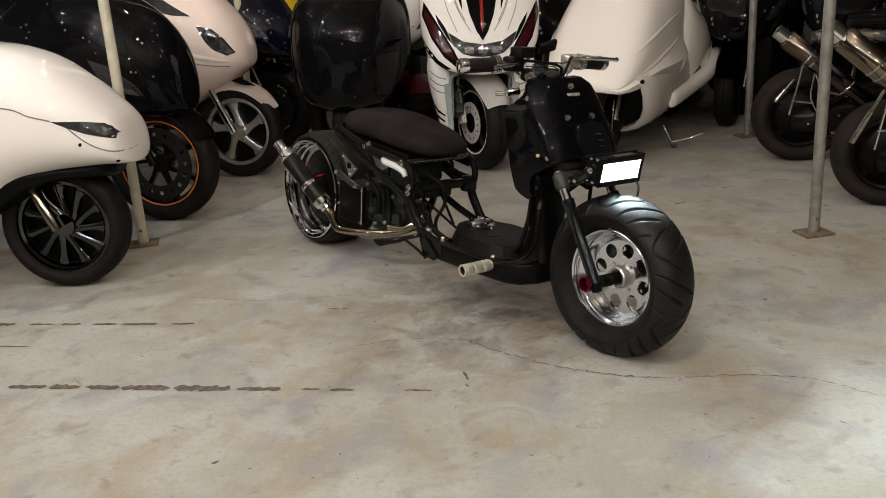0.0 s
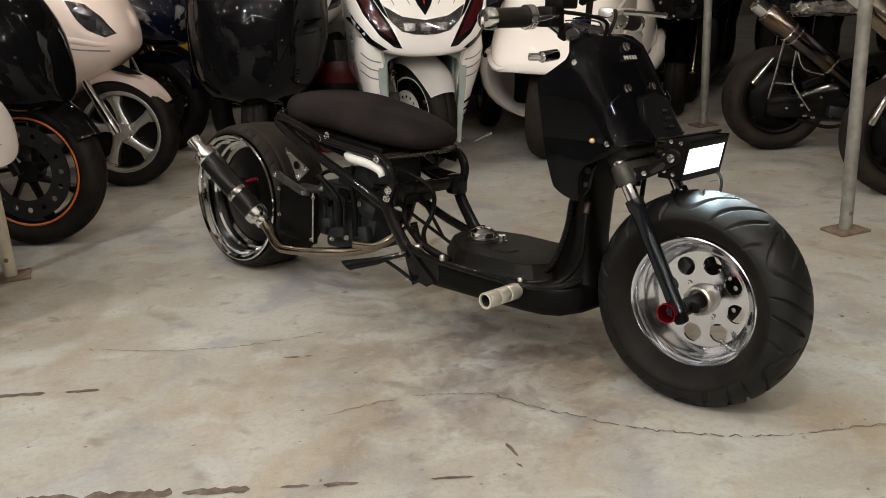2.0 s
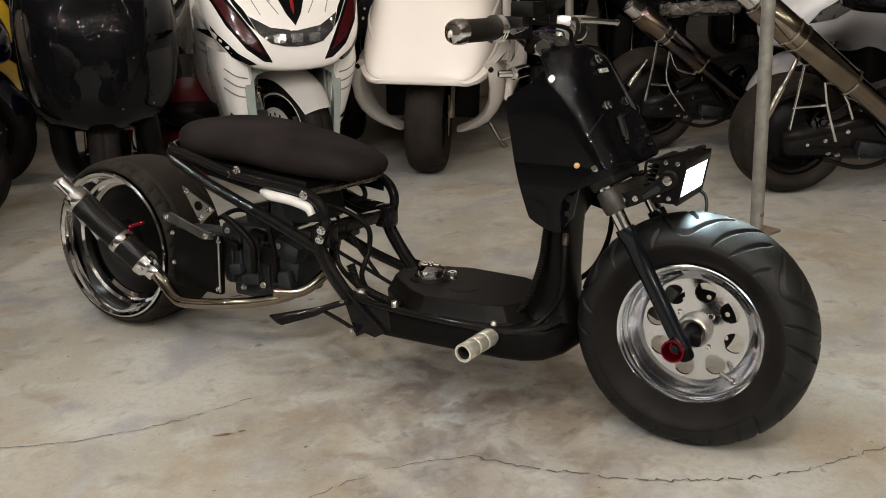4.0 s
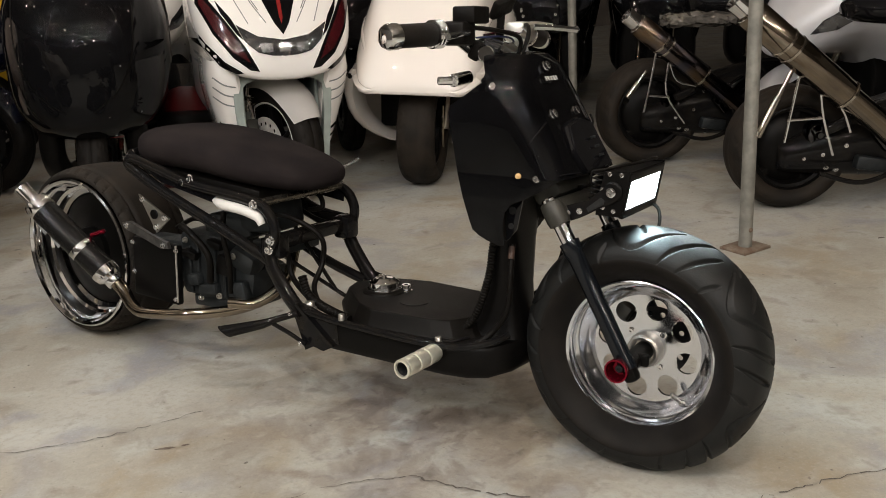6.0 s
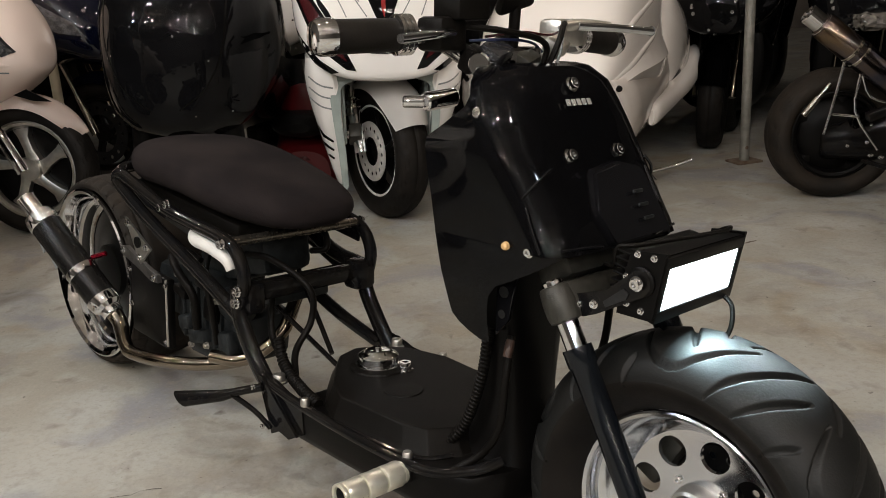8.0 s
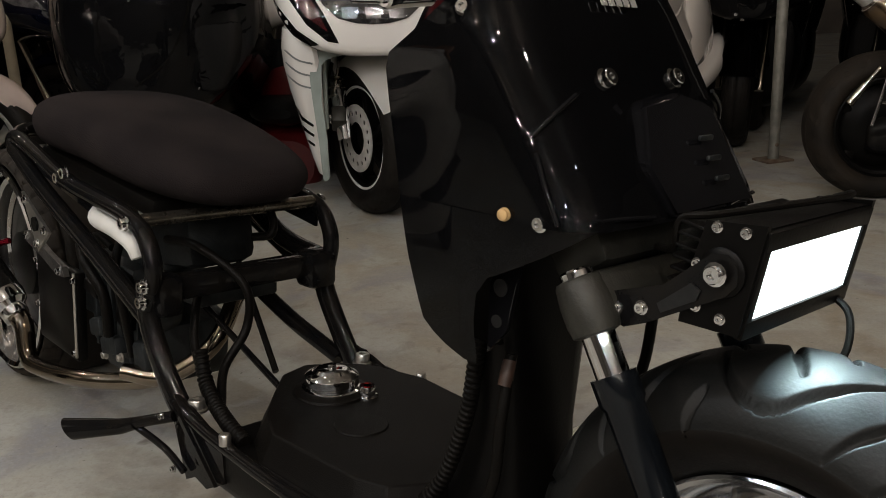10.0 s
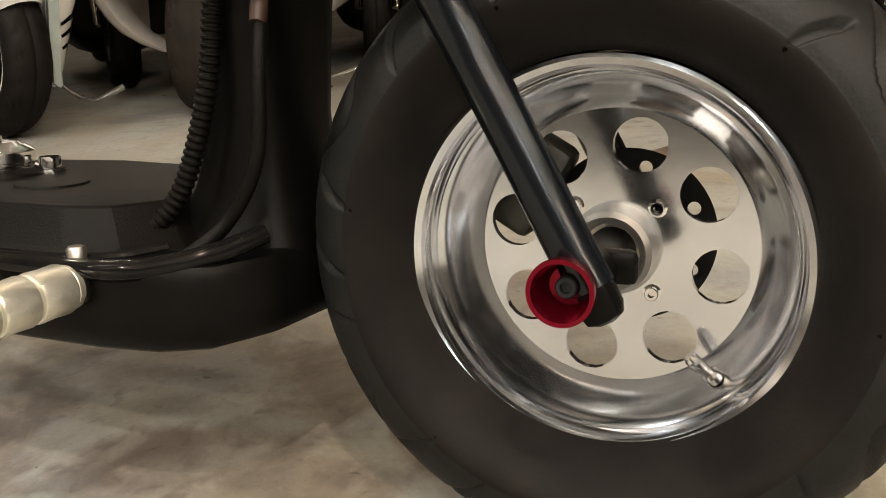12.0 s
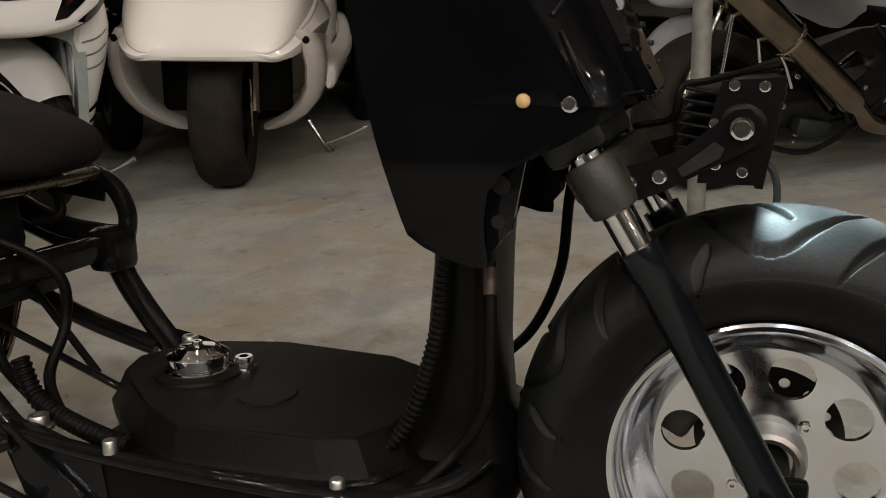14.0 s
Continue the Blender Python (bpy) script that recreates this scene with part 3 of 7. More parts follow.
def tread_tyre(c, R, rim, half, segs, n):
    """The fat front tyre with smooth slanting cuts sunk into its tread."""
    H = (R - rim) / 2
    prof = []
    fine = 900
    raw = []
    for k in range(fine + 1):
        w = -0.30 * math.pi + (1.6 * math.pi) * k / fine
        cw, sw = math.cos(w), math.sin(w)
        raw.append((rim + H + math.copysign(abs(sw) ** (2 / 2.05), sw) * H, math.copysign(abs(cw) ** (2 / 2.35), cw) * half * (1 - 0.36 * max(0, -sw) ** 1.3), (math.pi / 2 - w) / (math.pi / 2)))
    acc = [0.0]
    for a, b in zip(raw, raw[1:]):
        acc.append(acc[-1] + math.hypot(b[0] - a[0], b[1] - a[1]))
    mid = acc[min(range(len(raw)), key=lambda i: abs(raw[i][2]))]
    prof = np.array([[np.interp(acc[-1] * k / n, acc, [r[i] for r in raw]) for i in range(3)] + [acc[-1] * k / n - mid] for k in range(n + 1)])
    across = np.interp(np.linspace(-1.2, 1.2, 481), [r[2] for r in reversed(raw)], [a - mid for a in reversed(acc)]) if raw[0][2] > raw[-1][2] else np.interp(np.linspace(-1.2, 1.2, 481), [r[2] for r in raw], [a - mid for a in acc])
    ang = np.arange(segs) * (60.0 / (segs // 6))
    one = segs // 6
    depth = np.zeros((n + 1, one))
    A, S = np.meshgrid(ang[:one], prof[:, 3])
    for P, side, shift in stroke_cuts():
        Q = [(a + shift, np.interp(q * side, np.linspace(-1.2, 1.2, 481), across)) for a, q in P]
        total = len(Q)
        for k, (p, q) in enumerate(zip(Q, Q[1:])):
            width = 0.0046 * min(1.0, 0.35 + 2.2 * min(k + 1, total - 1 - k) / total)
            for turn in (-120, -60, 0, 60, 120):
                k2 = math.radians(1) * R
                ax, ay, bx, by = (p[0] - turn) * k2, p[1], (q[0] - turn) * k2, q[1]
                X = A * k2
                L2 = (bx - ax) ** 2 + (by - ay) ** 2
                f = np.clip(((X - ax) * (bx - ax) + (S - ay) * (by - ay)) / L2, 0, 1)
                d = np.hypot(X - ax - f * (bx - ax), S - ay - f * (by - ay))
                e = np.clip((width - d) / 0.0022 + 0.5, 0, 1)
                depth = np.maximum(depth, 0.0075 * e * e * (3 - 2 * e))
    edge = np.abs(np.abs(prof[:, 2]) - 0.93)
    verts, faces = [], []
    cs, sn = np.cos(np.radians(ang)), np.sin(np.radians(ang))
    for k in range(n + 1):
        r, y, t, _ = prof[k]
        rr = r - np.tile(depth[k], 6) * (1 if abs(t) < 0.98 else 0) - (0.0016 if edge[k] < 0.035 else 0.0)
        for j in range(segs):
            vy, vz = c.y + y, c.z + rr[j] * sn[j]
            flat = (0.0005 + 0.0958 * vy) / 0.9954
            if vz < flat:
                vy += math.copysign(0.25 * (flat - vz), y)
                vz = flat
            verts.append((c.x + rr[j] * cs[j], vy, vz))
    for k in range(n):
        for j in range(segs):
            j2 = (j + 1) % segs
            faces.append((k * segs + j, k * segs + j2, (k + 1) * segs + j2, (k + 1) * segs + j))
    me = bpy.data.meshes.new("tyre")
    me.from_pydata(verts, [], faces)
    me.materials.append(RUBBER)
    me.materials.append(TREAD)
    zone = np.repeat((np.abs((prof[:-1, 2] + prof[1:, 2]) / 2) < 0.93).astype(int), segs)
    me.polygons.foreach_set("material_index", zone)
    me.polygons.foreach_set("use_smooth", np.ones(len(faces), dtype=bool))
    me.update()
    return me


def holed_disc(bm, c, r0, r1, rh, rc, count, y0, y1):
    """A plate about the y axis from r0 to r1 with a ring of round holes."""
    m = 8
    step = 2 * math.pi / count
    for s in range(count):
        mid = s * step
        outer = []
        for k in range(m):
            outer.append((r1, -0.5 + k / m))
        for k in range(m):
            outer.append((r1 + (r0 - r1) * k / m, 0.5))
        for k in range(m):
            outer.append((r0, 0.5 - k / m))
        for k in range(m):
            outer.append((r0 + (r1 - r0) * k / m, -0.5))
        pts = []
        for r, f in outer:
            a = mid + f * step
            pts.append(Vector((math.cos(a) * r, 0, math.sin(a) * r)))
        cc = Vector((math.cos(mid) * rc, 0, math.sin(mid) * rc))
        inner = [cc + (p - cc).normalized() * rh for p in pts]
        rows = [[c + p + Vector((0, y, 0)) for p in ring] for ring, y in ((pts, y0), (inner, y0), (inner, y1), (pts, y1))]
        skin(bm, rows, cap=False)
    bmesh.ops.remove_doubles(bm, verts=bm.verts, dist=1e-5)
    return bm


def screws(parent, places, axis, r, h, material=None, name="bolt"):
    """Bolts, each an object of its own."""
    for c in places:
        bm = bmesh.new()
        bolt(bm, c, axis, r, h)
        part(name, bm, material or CHROME, parent)


# front wheel
bm = bmesh.new()
lathe(bm, [(0.1483, -0.050), (0.1513, -0.0485), (0.1518, -0.045), (0.1503, -0.043), (0.1436, -0.0425), (0.1411, -0.039), (0.1390, -0.034), (0.1380, -0.026), (0.1324, -0.021), (0.1298, -0.016), (0.1211, -0.006), (0.1108, 0.006), (0.1082, 0.010),
           (0.1088, 0.016), (0.1334, 0.016), (0.1395, 0.036), (0.1436, 0.042), (0.1508, 0.043), (0.1518, 0.047), (0.1483, 0.050), (0.1375, 0.044), (0.1344, 0.02), (0.1344, -0.014), (0.1406, -0.03), (0.1436, -0.047)],
      FR, (0, 1, 0), 128, close=True)
front_wheel = part("front_wheel", bm, POLISHED, scooter, "polished aluminium front wheel", sharp=25)
bm = bmesh.new()
holed_disc(bm, FR, 0.030, 0.1100, 0.0215, 0.0830, 8, 0.008, 0.015)
moved(bm, Matrix.Translation(FR) @ pose(0, 0, 0, 0, 12, 0) @ Matrix.Translation(-FR))
part("wheel_plate", bm, POLISHED, front_wheel, "mirror polished plate with eight round holes", sharp=30)
front_tyre = tagged(new("tyre", tread_tyre(FW, 0.2440, 0.137, 0.0780, 960, 140)), label="fat black tyre with long slanting grooves")
front_tyre.parent = front_wheel
bm = bmesh.new()
lathe(bm, [(0.036, 0.020), (0.036, 0.0), (0.034, -0.004), (0.033, -0.016), (0.029, -0.020), (0.024, -0.018), (0.022, -0.004), (0.016, -0.004), (0.015, 0.05), (0.034, 0.05), (0.036, 0.02)], FR, (0, 1, 0), 40, close=True)
part("hub", bm, SATIN_METAL, front_wheel, "machined aluminium hub", sharp=30)
bm = bmesh.new()
rod(bm, FR + Vector((0, 0.0, 0)), FR + Vector((0, -0.094, 0)), 0.019, 24, 0.002)
part("spacer", bm, SATIN_BLACK, front_wheel)
screws(front_wheel, [FR + Vector((0.046 * math.cos(w), 0.009, 0.046 * math.sin(w))) for w in (0.80, -0.86, 2.37, 3.95)], (0, -1, 0), 0.0055, 0.006)
bm = bmesh.new()
holed_disc(bm, FR + Vector((0, 0.058, 0)), 0.040, 0.073, 0.0055, 0.059, 14, 0.0, 0.004)
part("brake_disc", bm, DISC_DARK, front_wheel, "dark drilled brake disc")
bm = bmesh.new()
box(bm, FR + Vector((-0.085, 0.048, 0.045)), (0.055, 0.04, 0.085), 0.008, pose(0, 0, 0, 0, 30, 0))
part("brake_caliper", bm, CLAMP_METAL, front_wheel)
va = radians(-48)
vp = FR + Vector((math.cos(va) * 0.124, -0.010, math.sin(va) * 0.124))
bm = bmesh.new()
vd = Vector((-math.cos(va) * 0.8, -0.5, -math.sin(va) * 0.8)).normalized()
lathe(bm, [(0.007, 0), (0.007, 0.006), (0.0045, 0.008), (0.0045, 0.016), (0.0055, 0.018), (0.0055, 0.03), (0.003, 0.033)], vp, vd, 14)
part("valve", bm, CHROME, front_wheel)

# fork
FORK = Vector((0.168, 0, -0.295)).normalized()


def fork_leg(side):
    y = 0.100 * side
    top = Vector((-0.178, y, 0.527))
    bm = bmesh.new()
    low = Vector((-0.010, y, 0.227))
    s = top + FORK * 0.082
    tube(bm, [s, s + FORK * 0.022, s + FORK * 0.026, s + FORK * 0.10, low - FORK * 0.03, low], [0.0195, 0.0195, 0.017, 0.0165, 0.0165, 0.0165], 24)
    leg = part("fork_leg", bm, mat("dark_anodised_fork", (0.007, 0.009, 0.012), 0.16, 0.4, vary=0.2, scale=20) if side < 0 else bpy.data.materials["dark_anodised_fork"], scooter)
    bm = bmesh.new()
    rod(bm, top - FORK * 0.008, s + FORK * 0.004, 0.0145, 24, 0.002)
    part("stanchion", bm, CHROME, leg, "chrome fork tube")
    bm = bmesh.new()
    lathe(bm, [(0.0150, -0.001), (0.0190, 0.0), (0.0208, 0.003), (0.0225, 0.020), (0.0225, 0.036), (0.0205, 0.046), (0.0150, 0.048)], top, FORK, 28)
    part("fork_clamp", bm, CLAMP_METAL, leg, "dull grey cast fork clamp")
    bm = bmesh.new()
    box(bm, (low + FW) / 2 + Vector((0.006, 0.004 * side, 0)), (0.040, 0.014, 0.026), 0.006)
    box(bm, low + Vector((0.002, 0, -0.004)), (0.030, 0.028, 0.042), 0.010, pose(0, 0, 0, 0, -28, 0))
    part("axle_lug", bm, SATIN_BLACK, leg)
    bm = bmesh.new()
    n0 = low + Vector((-0.012, 0.009 * side, 0.004))
    lathe(bm, [(0.014, 0), (0.015, 0.006), (0.0215, 0.014), (0.0225, 0.024), (0.0222, 0.027), (0.0192, 0.027), (0.0165, 0.012), (0.013, 0.004), (0.004, 0.003), (1e-5, 0.003)], n0, (0, side, 0), 36)
    nut = part("axle_nut", bm, RED_METAL, leg, "red anodised cup-shaped axle end")
    bm = bmesh.new()
    lathe(bm, [(0.0075, 0), (0.0075, 0.009), (0.0065, 0.010), (0.004, 0.010), (0.0038, 0.006), (1e-5, 0.006)], n0 + Vector((0, 0.002 * side, 0)), (0, side, 0), 18)
    part("nut_core", bm, ENGINE_METAL, nut)
    return leg


fork_leg(-1)
fork_leg(1)
bm = bmesh.new()
box(bm, (-0.172, 0, 0.512), (0.05, 0.20, 0.035), 0.008, pose(0, 0, 0, 0, -30, 0))
box(bm, (-0.200, 0, 0.545), (0.06, 0.16, 0.045), 0.01, pose(0, 0, 0, 0, -30, 0))
part("fork_yoke", bm, CLAMP_METAL, scooter, "greyish cast lower fork yoke")
bm = bmesh.new()
rod(bm, (-0.19, 0, 0.53), (-0.375, 0, 0.83), 0.02, 20, 0.003)
part("steering_stem", bm, SATIN_BLACK, scooter)

# lamp
LM = Matrix.Translation((-0.065, 0.012, 0.551)) @ pose(0, 0, 0, 0, 10, 0)
bm = bmesh.new()
prism(bm, [(-0.012, 0.036), (0.026, 0.044), (0.026, -0.037), (-0.014, -0.042)], (0, 0, 0), (1, 0, 0), (0, 0, 1), 0.182)
moved(bm, LM)
lamp = part("lamp_housing", bm, SATIN_BLACK, scooter, "black finned LED work lamp, lit")
for k in range(7):
    bm = bmesh.new()
    box(bm, (-0.028, 0, 0.026 - k * 0.0095), (0.034, 0.168, 0.003), 0.001)
    moved(bm, LM)
    part("cooling_fin", bm, SATIN_BLACK, lamp)
for side in (-1, 1):
    bm = bmesh.new()
    prism(bm, [(-0.018, 0.0370), (0.0290, 0.0480), (0.0290, -0.0390), (-0.020, -0.0465), (-0.022, -0.01)], (0, 0.0935 * side, 0), (1, 0, 0), (0, 0, 1), 0.005)
    lathe(bm, [(0.019, 0), (0.019, 0.003), (0.016, 0.005), (0.001, 0.005)], (0.005, 0.0960 * side, 0.004), (0, side, 0), 28)
    moved(bm, LM)
    pl = part("end_plate", bm, SATIN_BLACK, lamp)
    screws(pl, [LM @ Vector((bx, 0.0960 * side, bz)) for bx, bz in ((-0.008, 0.035), (0.0146, 0.038), (0.0126, -0.031), (-0.009, -0.029), (-0.0165, 0.003))], (0, side, 0), 0.0034, 0.004)
    screws(pl, [LM @ Vector((0.005, 0.1065 * side, 0.004))], (0, side, 0), 0.007, 0.007)
bm = bmesh.new()
for bz in (0.035, -0.035):
    box(bm, (0.0275, 0, bz), (0.007, 0.184, 0.015), 0.001)
for sy in (-1, 1):
    box(bm, (0.0275, 0.0875 * sy, 0), (0.007, 0.009, 0.057), 0.001)
moved(bm, LM)
part("lamp_bezel", bm, SATIN_BLACK, lamp)
bm = bmesh.new()
box(bm, (0.0275, 0, 0), (0.002, 0.168, 0.056))
moved(bm, LM)
part("led_panel", bm, LED_GLASS, lamp, "glowing white LED panel")
spot = bpy.data.lights.new("lamp_beam", "SPOT")
spot.energy, spot.color, spot.spot_size, spot.spot_blend, spot.shadow_soft_size = 95, (0.84, 0.97, 1.0), radians(78), 0.8, 0.03
spot_ob = new("lamp_beam", spot)
spill = bpy.data.lights.new("lamp_spill", "AREA")
spill.shape, spill.size, spill.size_y, spill.energy, spill.color = "RECTANGLE", 0.15, 0.05, 4.8, (0.70, 0.95, 1.0)
spill_ob = new("lamp_spill", spill)
SM = scooter.matrix_world @ LM
spot_ob.matrix_world = look(SM @ Vector((0.036, 0, 0)), SM @ Vector((1.0, 0, -0.16)))
spill_ob.matrix_world = look(SM @ Vector((0.032, 0, 0)), SM @ Vector((1.0, 0, 0)))
for side in (-1, 1):
    y = 0.014 + 0.102 * side
    bm = bmesh.new()
    prism(bm, [(-0.158, 0.502), (-0.138, 0.494), (-0.118, 0.502), (-0.052, 0.538), (-0.044, 0.548), (-0.045, 0.560), (-0.054, 0.569), (-0.066, 0.568), (-0.105, 0.536), (-0.155, 0.520)], (0, y, 0), (1, 0, 0), (0, 0, 1), 0.004)
    arm = part("lamp_arm", bm, FRAME_BLACK, lamp, "black flat lamp bracket with slots")
    # shade of the open slot, drawn as a dark plate on the arm
    bm = bmesh.new()
    prism(bm, [(-0.108, 0.521), (-0.104, 0.514), (-0.075, 0.530), (-0.072, 0.538), (-0.080, 0.543)], (0, y + 0.003 * side, 0), (1, 0, 0), (0, 0, 1), 0.002)
    part("arm_slot", bm, HOLE_SHADE, arm)
    screws(arm, [(-0.122, y + 0.002 * side, 0.514), (-0.146, y + 0.002 * side, 0.508)], (0, side, 0), 0.0045, 0.005)
bm = bmesh.new()
tube(bm, [(-0.055, 0.086, 0.515), (-0.03, 0.088, 0.495), (-0.03, 0.078, 0.455), (-0.07, 0.06, 0.44)], 0.0035, 8, 6)
part("lamp_cable", bm, PLASTIC_BLACK, lamp)
bm = bmesh.new()
tube(bm, [(-0.15, -0.03, 0.55), (-0.115, -0.062, 0.560), (-0.108, -0.066, 0.585), (-0.085, -0.05, 0.590), (-0.035, 0.045, 0.6005), (-0.040, 0.085, 0.600), (-0.06, 0.10, 0.592)], 0.003, 8, 6)
part("lamp_cable", bm, PLASTIC_BLACK, lamp)

# front shield
bm = bmesh.new()


def shield_ring(z, xf, hw, xr, yr, ys):
    """Plan outline at height z: from the rear edge round the nose to the other rear edge."""
    pts = [(xr, -yr), (xr * 0.62 + xf * 0.38, -(yr * 0.35 + ys * 0.65)), (xf - 0.055, -ys)]
    for k in range(1, 6):
        w = k / 5
        a = Vector((xf - 0.055, -ys, 0)).lerp(Vector((xf, -hw, 0)), w) + Vector((0.45, -1, 0)) * 0.012 * math.sin(math.pi * w)
        pts.append((a.x, a.y))
    for k in range(1, 8):
        y = -hw + 2 * hw * k / 8
        pts.append((xf + 0.005 * (1 - (y / hw) ** 2), y))
    return [Vector((x, y, z)) for x, y in pts + [(x, -y) for x, y in reversed(pts[:8])]]


skin(bm, [shield_ring(*s) for s in ((0.802, -0.285, 0.054, -0.296, 0.070, 0.072), (0.798, -0.268, 0.072, -0.300, 0.096, 0.098), (0.778, -0.251, 0.094, -0.300, 0.123, 0.127), (0.748, -0.237, 0.104, -0.306, 0.137, 0.143), (0.722, -0.223, 0.108, -0.344, 0.139, 0.147),
                                    (0.704, -0.213, 0.109, -0.375, 0.138, 0.148), (0.69, -0.205, 0.110, -0.379, 0.138, 0.148), (0.66, -0.187, 0.110, -0.375, 0.137, 0.147), (0.623, -0.166, 0.112, -0.368, 0.136, 0.145), (0.59, -0.147, 0.115, -0.363, 0.135, 0.144), (0.574, -0.141, 0.117, -0.360, 0.135, 0.143))], closed=False, cap=False)
bmesh.ops.solidify(bm, geom=bm.faces[:], thickness=0.004)
shield = part("front_shield", bm, GLOSS_BLACK, scooter, "glossy black front cover", sharp=32)
for side in (-1, 1):
    bm = bmesh.new()
    rows = []
    for z, xr, xf in ((0.576, -0.3605, -0.143), (0.562, -0.3570, -0.162), (0.548, -0.3535, -0.186), (0.535, -0.3500, -0.212), (0.522, -0.3460, -0.240), (0.505, -0.3410, -0.254), (0.48, -0.3335, -0.258), (0.465, -0.3280, -0.258), (0.455, -0.314, -0.257), (0.447, -0.296, -0.256), (0.440, -0.272, -0.257)):
        rows.append([Vector((x, side * (np.interp(x, (-0.36, -0.276, -0.196, -0.165, -0.141), (0.1352, 0.1420, 0.1432, 0.1375, 0.1180)) - 0.10 * max(0, 0.52 - z)), z)) for x in (xr + (xf - xr) * k / 10 for k in range(11))])
    skin(bm, rows, closed=False, cap=False)
    bmesh.ops.solidify(bm, geom=bm.faces[:], thickness=0.004)
    part("shield_skirt", bm, GLOSS_BLACK, shield)
    bm = bmesh.new()
    prism(bm, [(-0.262, 0.445), (-0.240, 0.470), (-0.226, 0.538), (-0.250, 0.530), (-0.262, 0.510)], (0, 0.113 * side, 0), (1, 0, 0), (0, 0, 1), 0.004)
    tab = part("shield_bracket", bm, GLOSS_BLACK, shield, "black metal tab with two holes")
    # each hole's shade is a dark disc set on the tab
    for hx, hz, hr in ((-0.249, 0.507, 0.008), (-0.252, 0.476, 0.006)):
        bm = bmesh.new()
        rod(bm, (hx, 0.1125 * side, hz), (hx, 0.1158 * side, hz), hr, 16)
        part("tab_hole", bm, HOLE_SHADE, tab)
bm = bmesh.new()
prism(bm, [(-0.118, 0.455), (-0.128, 0.50), (-0.132, 0.585), (0.132, 0.585), (0.128, 0.50), (0.118, 0.455), (0.07, 0.435), (-0.07, 0.435)], (-0.290, 0, 0), (0, 1, 0), (0, 0, 1), 0.006)
part("inner_panel", bm, SATIN_BLACK, shield)
# stepped nose panel with vents
for outline, grow, lift in (([(-0.128, 0.578), (-0.118, 0.625), (-0.086, 0.655), (-0.050, 0.672), (-0.040, 0.660), (-0.052, 0.618), (-0.036, 0.578)], 0.016, -0.156), ([(-0.036, 0.578), (-0.052, 0.618), (-0.030, 0.668), (0.030, 0.676), (0.078, 0.664), (0.104, 0.578)], 0.030, -0.150)):
    bm = bmesh.new()
    prism(bm, outline, (0, 0, 0), (0, 1, 0), (0, 0, 1), grow)
    bmesh.ops.bevel(bm, geom=bm.edges[:], offset=0.0035, segments=2, affect="EDGES")
    for v in bm.verts:
        v.co.x += lift - (v.co.z - 0.59) * 0.50 - 0.25 * max(0, abs(v.co.y) - 0.08)
    part("nose_panel", bm, GLOSS_BLACK, shield, "raised glossy nose panel")
for k in range(3):
    bm = bmesh.new()
    z = 0.604 + 0.017 * k
    box(bm, (-0.133 - (z - 0.59) * 0.47 + 0.002, 0.040 + 0.003 * (2 - k), z), (0.004, 0.022, 0.005), 0.0015)
    part("vent_slot", bm, ENGINE_METAL, shield)
for side in (-1, 1):
    for pts in ([(-0.188, 0.104, 0.676), (-0.191, 0.126, 0.661), (-0.200, 0.1425, 0.643)], [(-0.193, 0.143, 0.631), (-0.181, 0.1445, 0.605), (-0.167, 0.1445, 0.578)], [(-0.148, 0.126, 0.582), (-0.140, 0.090, 0.582), (-0.136, 0.060, 0.580)]):
        bm = bmesh.new()
        tube(bm, [(x, y * side, z) for x, y, z in pts], 0.0022, 10, 5)
        part("panel_edge", bm, GLOSS_BLACK, shield)
fn = Vector((0.87, 0, 0.49))
screws(shield, [(-0.242, 0.0, 0.774), (-0.201, -0.050, 0.686), (-0.201, 0.054, 0.686)], fn, 0.008, 0.009)
for side in (-1, 1):
    screws(shield, [(-0.278, 0.1425 * side, 0.742)], (0.35, side, 0.25), 0.0055, 0.005)
    screws(shield, [(-0.186, 0.1425 * side, 0.577)], (0.05, side, 0), 0.0055, 0.005)
bm = bmesh.new()
for k in range(5):
    box(bm, (-0.2275, -0.0225 + 0.0112 * k, 0.7525), (0.001, 0.008, 0.009), 0, pose(0, 0, 0, 0, -27, 0))
part("badge", bm, BADGE, shield, "small silver badge")
for side in (-1, 1):
    bm = bmesh.new()
    lathe(bm, [(0.0058, 0), (0.0058, 0.002), (0.0050, 0.003), (0.005, 0.005), (0.003, 0.0065), (1e-5, 0.007)], (-0.223, 0.1425 * side, 0.579), (0.1, side, 0), 18)
    part("indicator", bm, AMBER, shield, "small round amber indicator lens")

# steering column leg cover
bm = bmesh.new()
sec = []
for x0, x1, hw, z in ((-0.325, -0.272, 0.080, 0.56), (-0.333, -0.274, 0.074, 0.46), (-0.337, -0.275, 0.064, 0.42), (-0.350, -0.276, 0.056, 0.33), (-0.370, -0.272, 0.058, 0.27), (-0.398, -0.258, 0.068, 0.228), (-0.42, -0.262, 0.085, 0.20)):
    ring = []
    for k in range(20):
        w = 2 * math.pi * k / 20
        c, s = math.cos(w), math.sin(w)
        ring.append(Vector(((x0 + x1) / 2 + math.copysign(abs(c) ** 0.55, c) * (x1 - x0) / 2, math.copysign(abs(s) ** 0.55, s) * hw, z)))
    sec.append(ring)
skin(bm, sec)
part("column_cover", bm, SATIN_BLACK, scooter, "satin black steering column cover")
bm = bmesh.new()
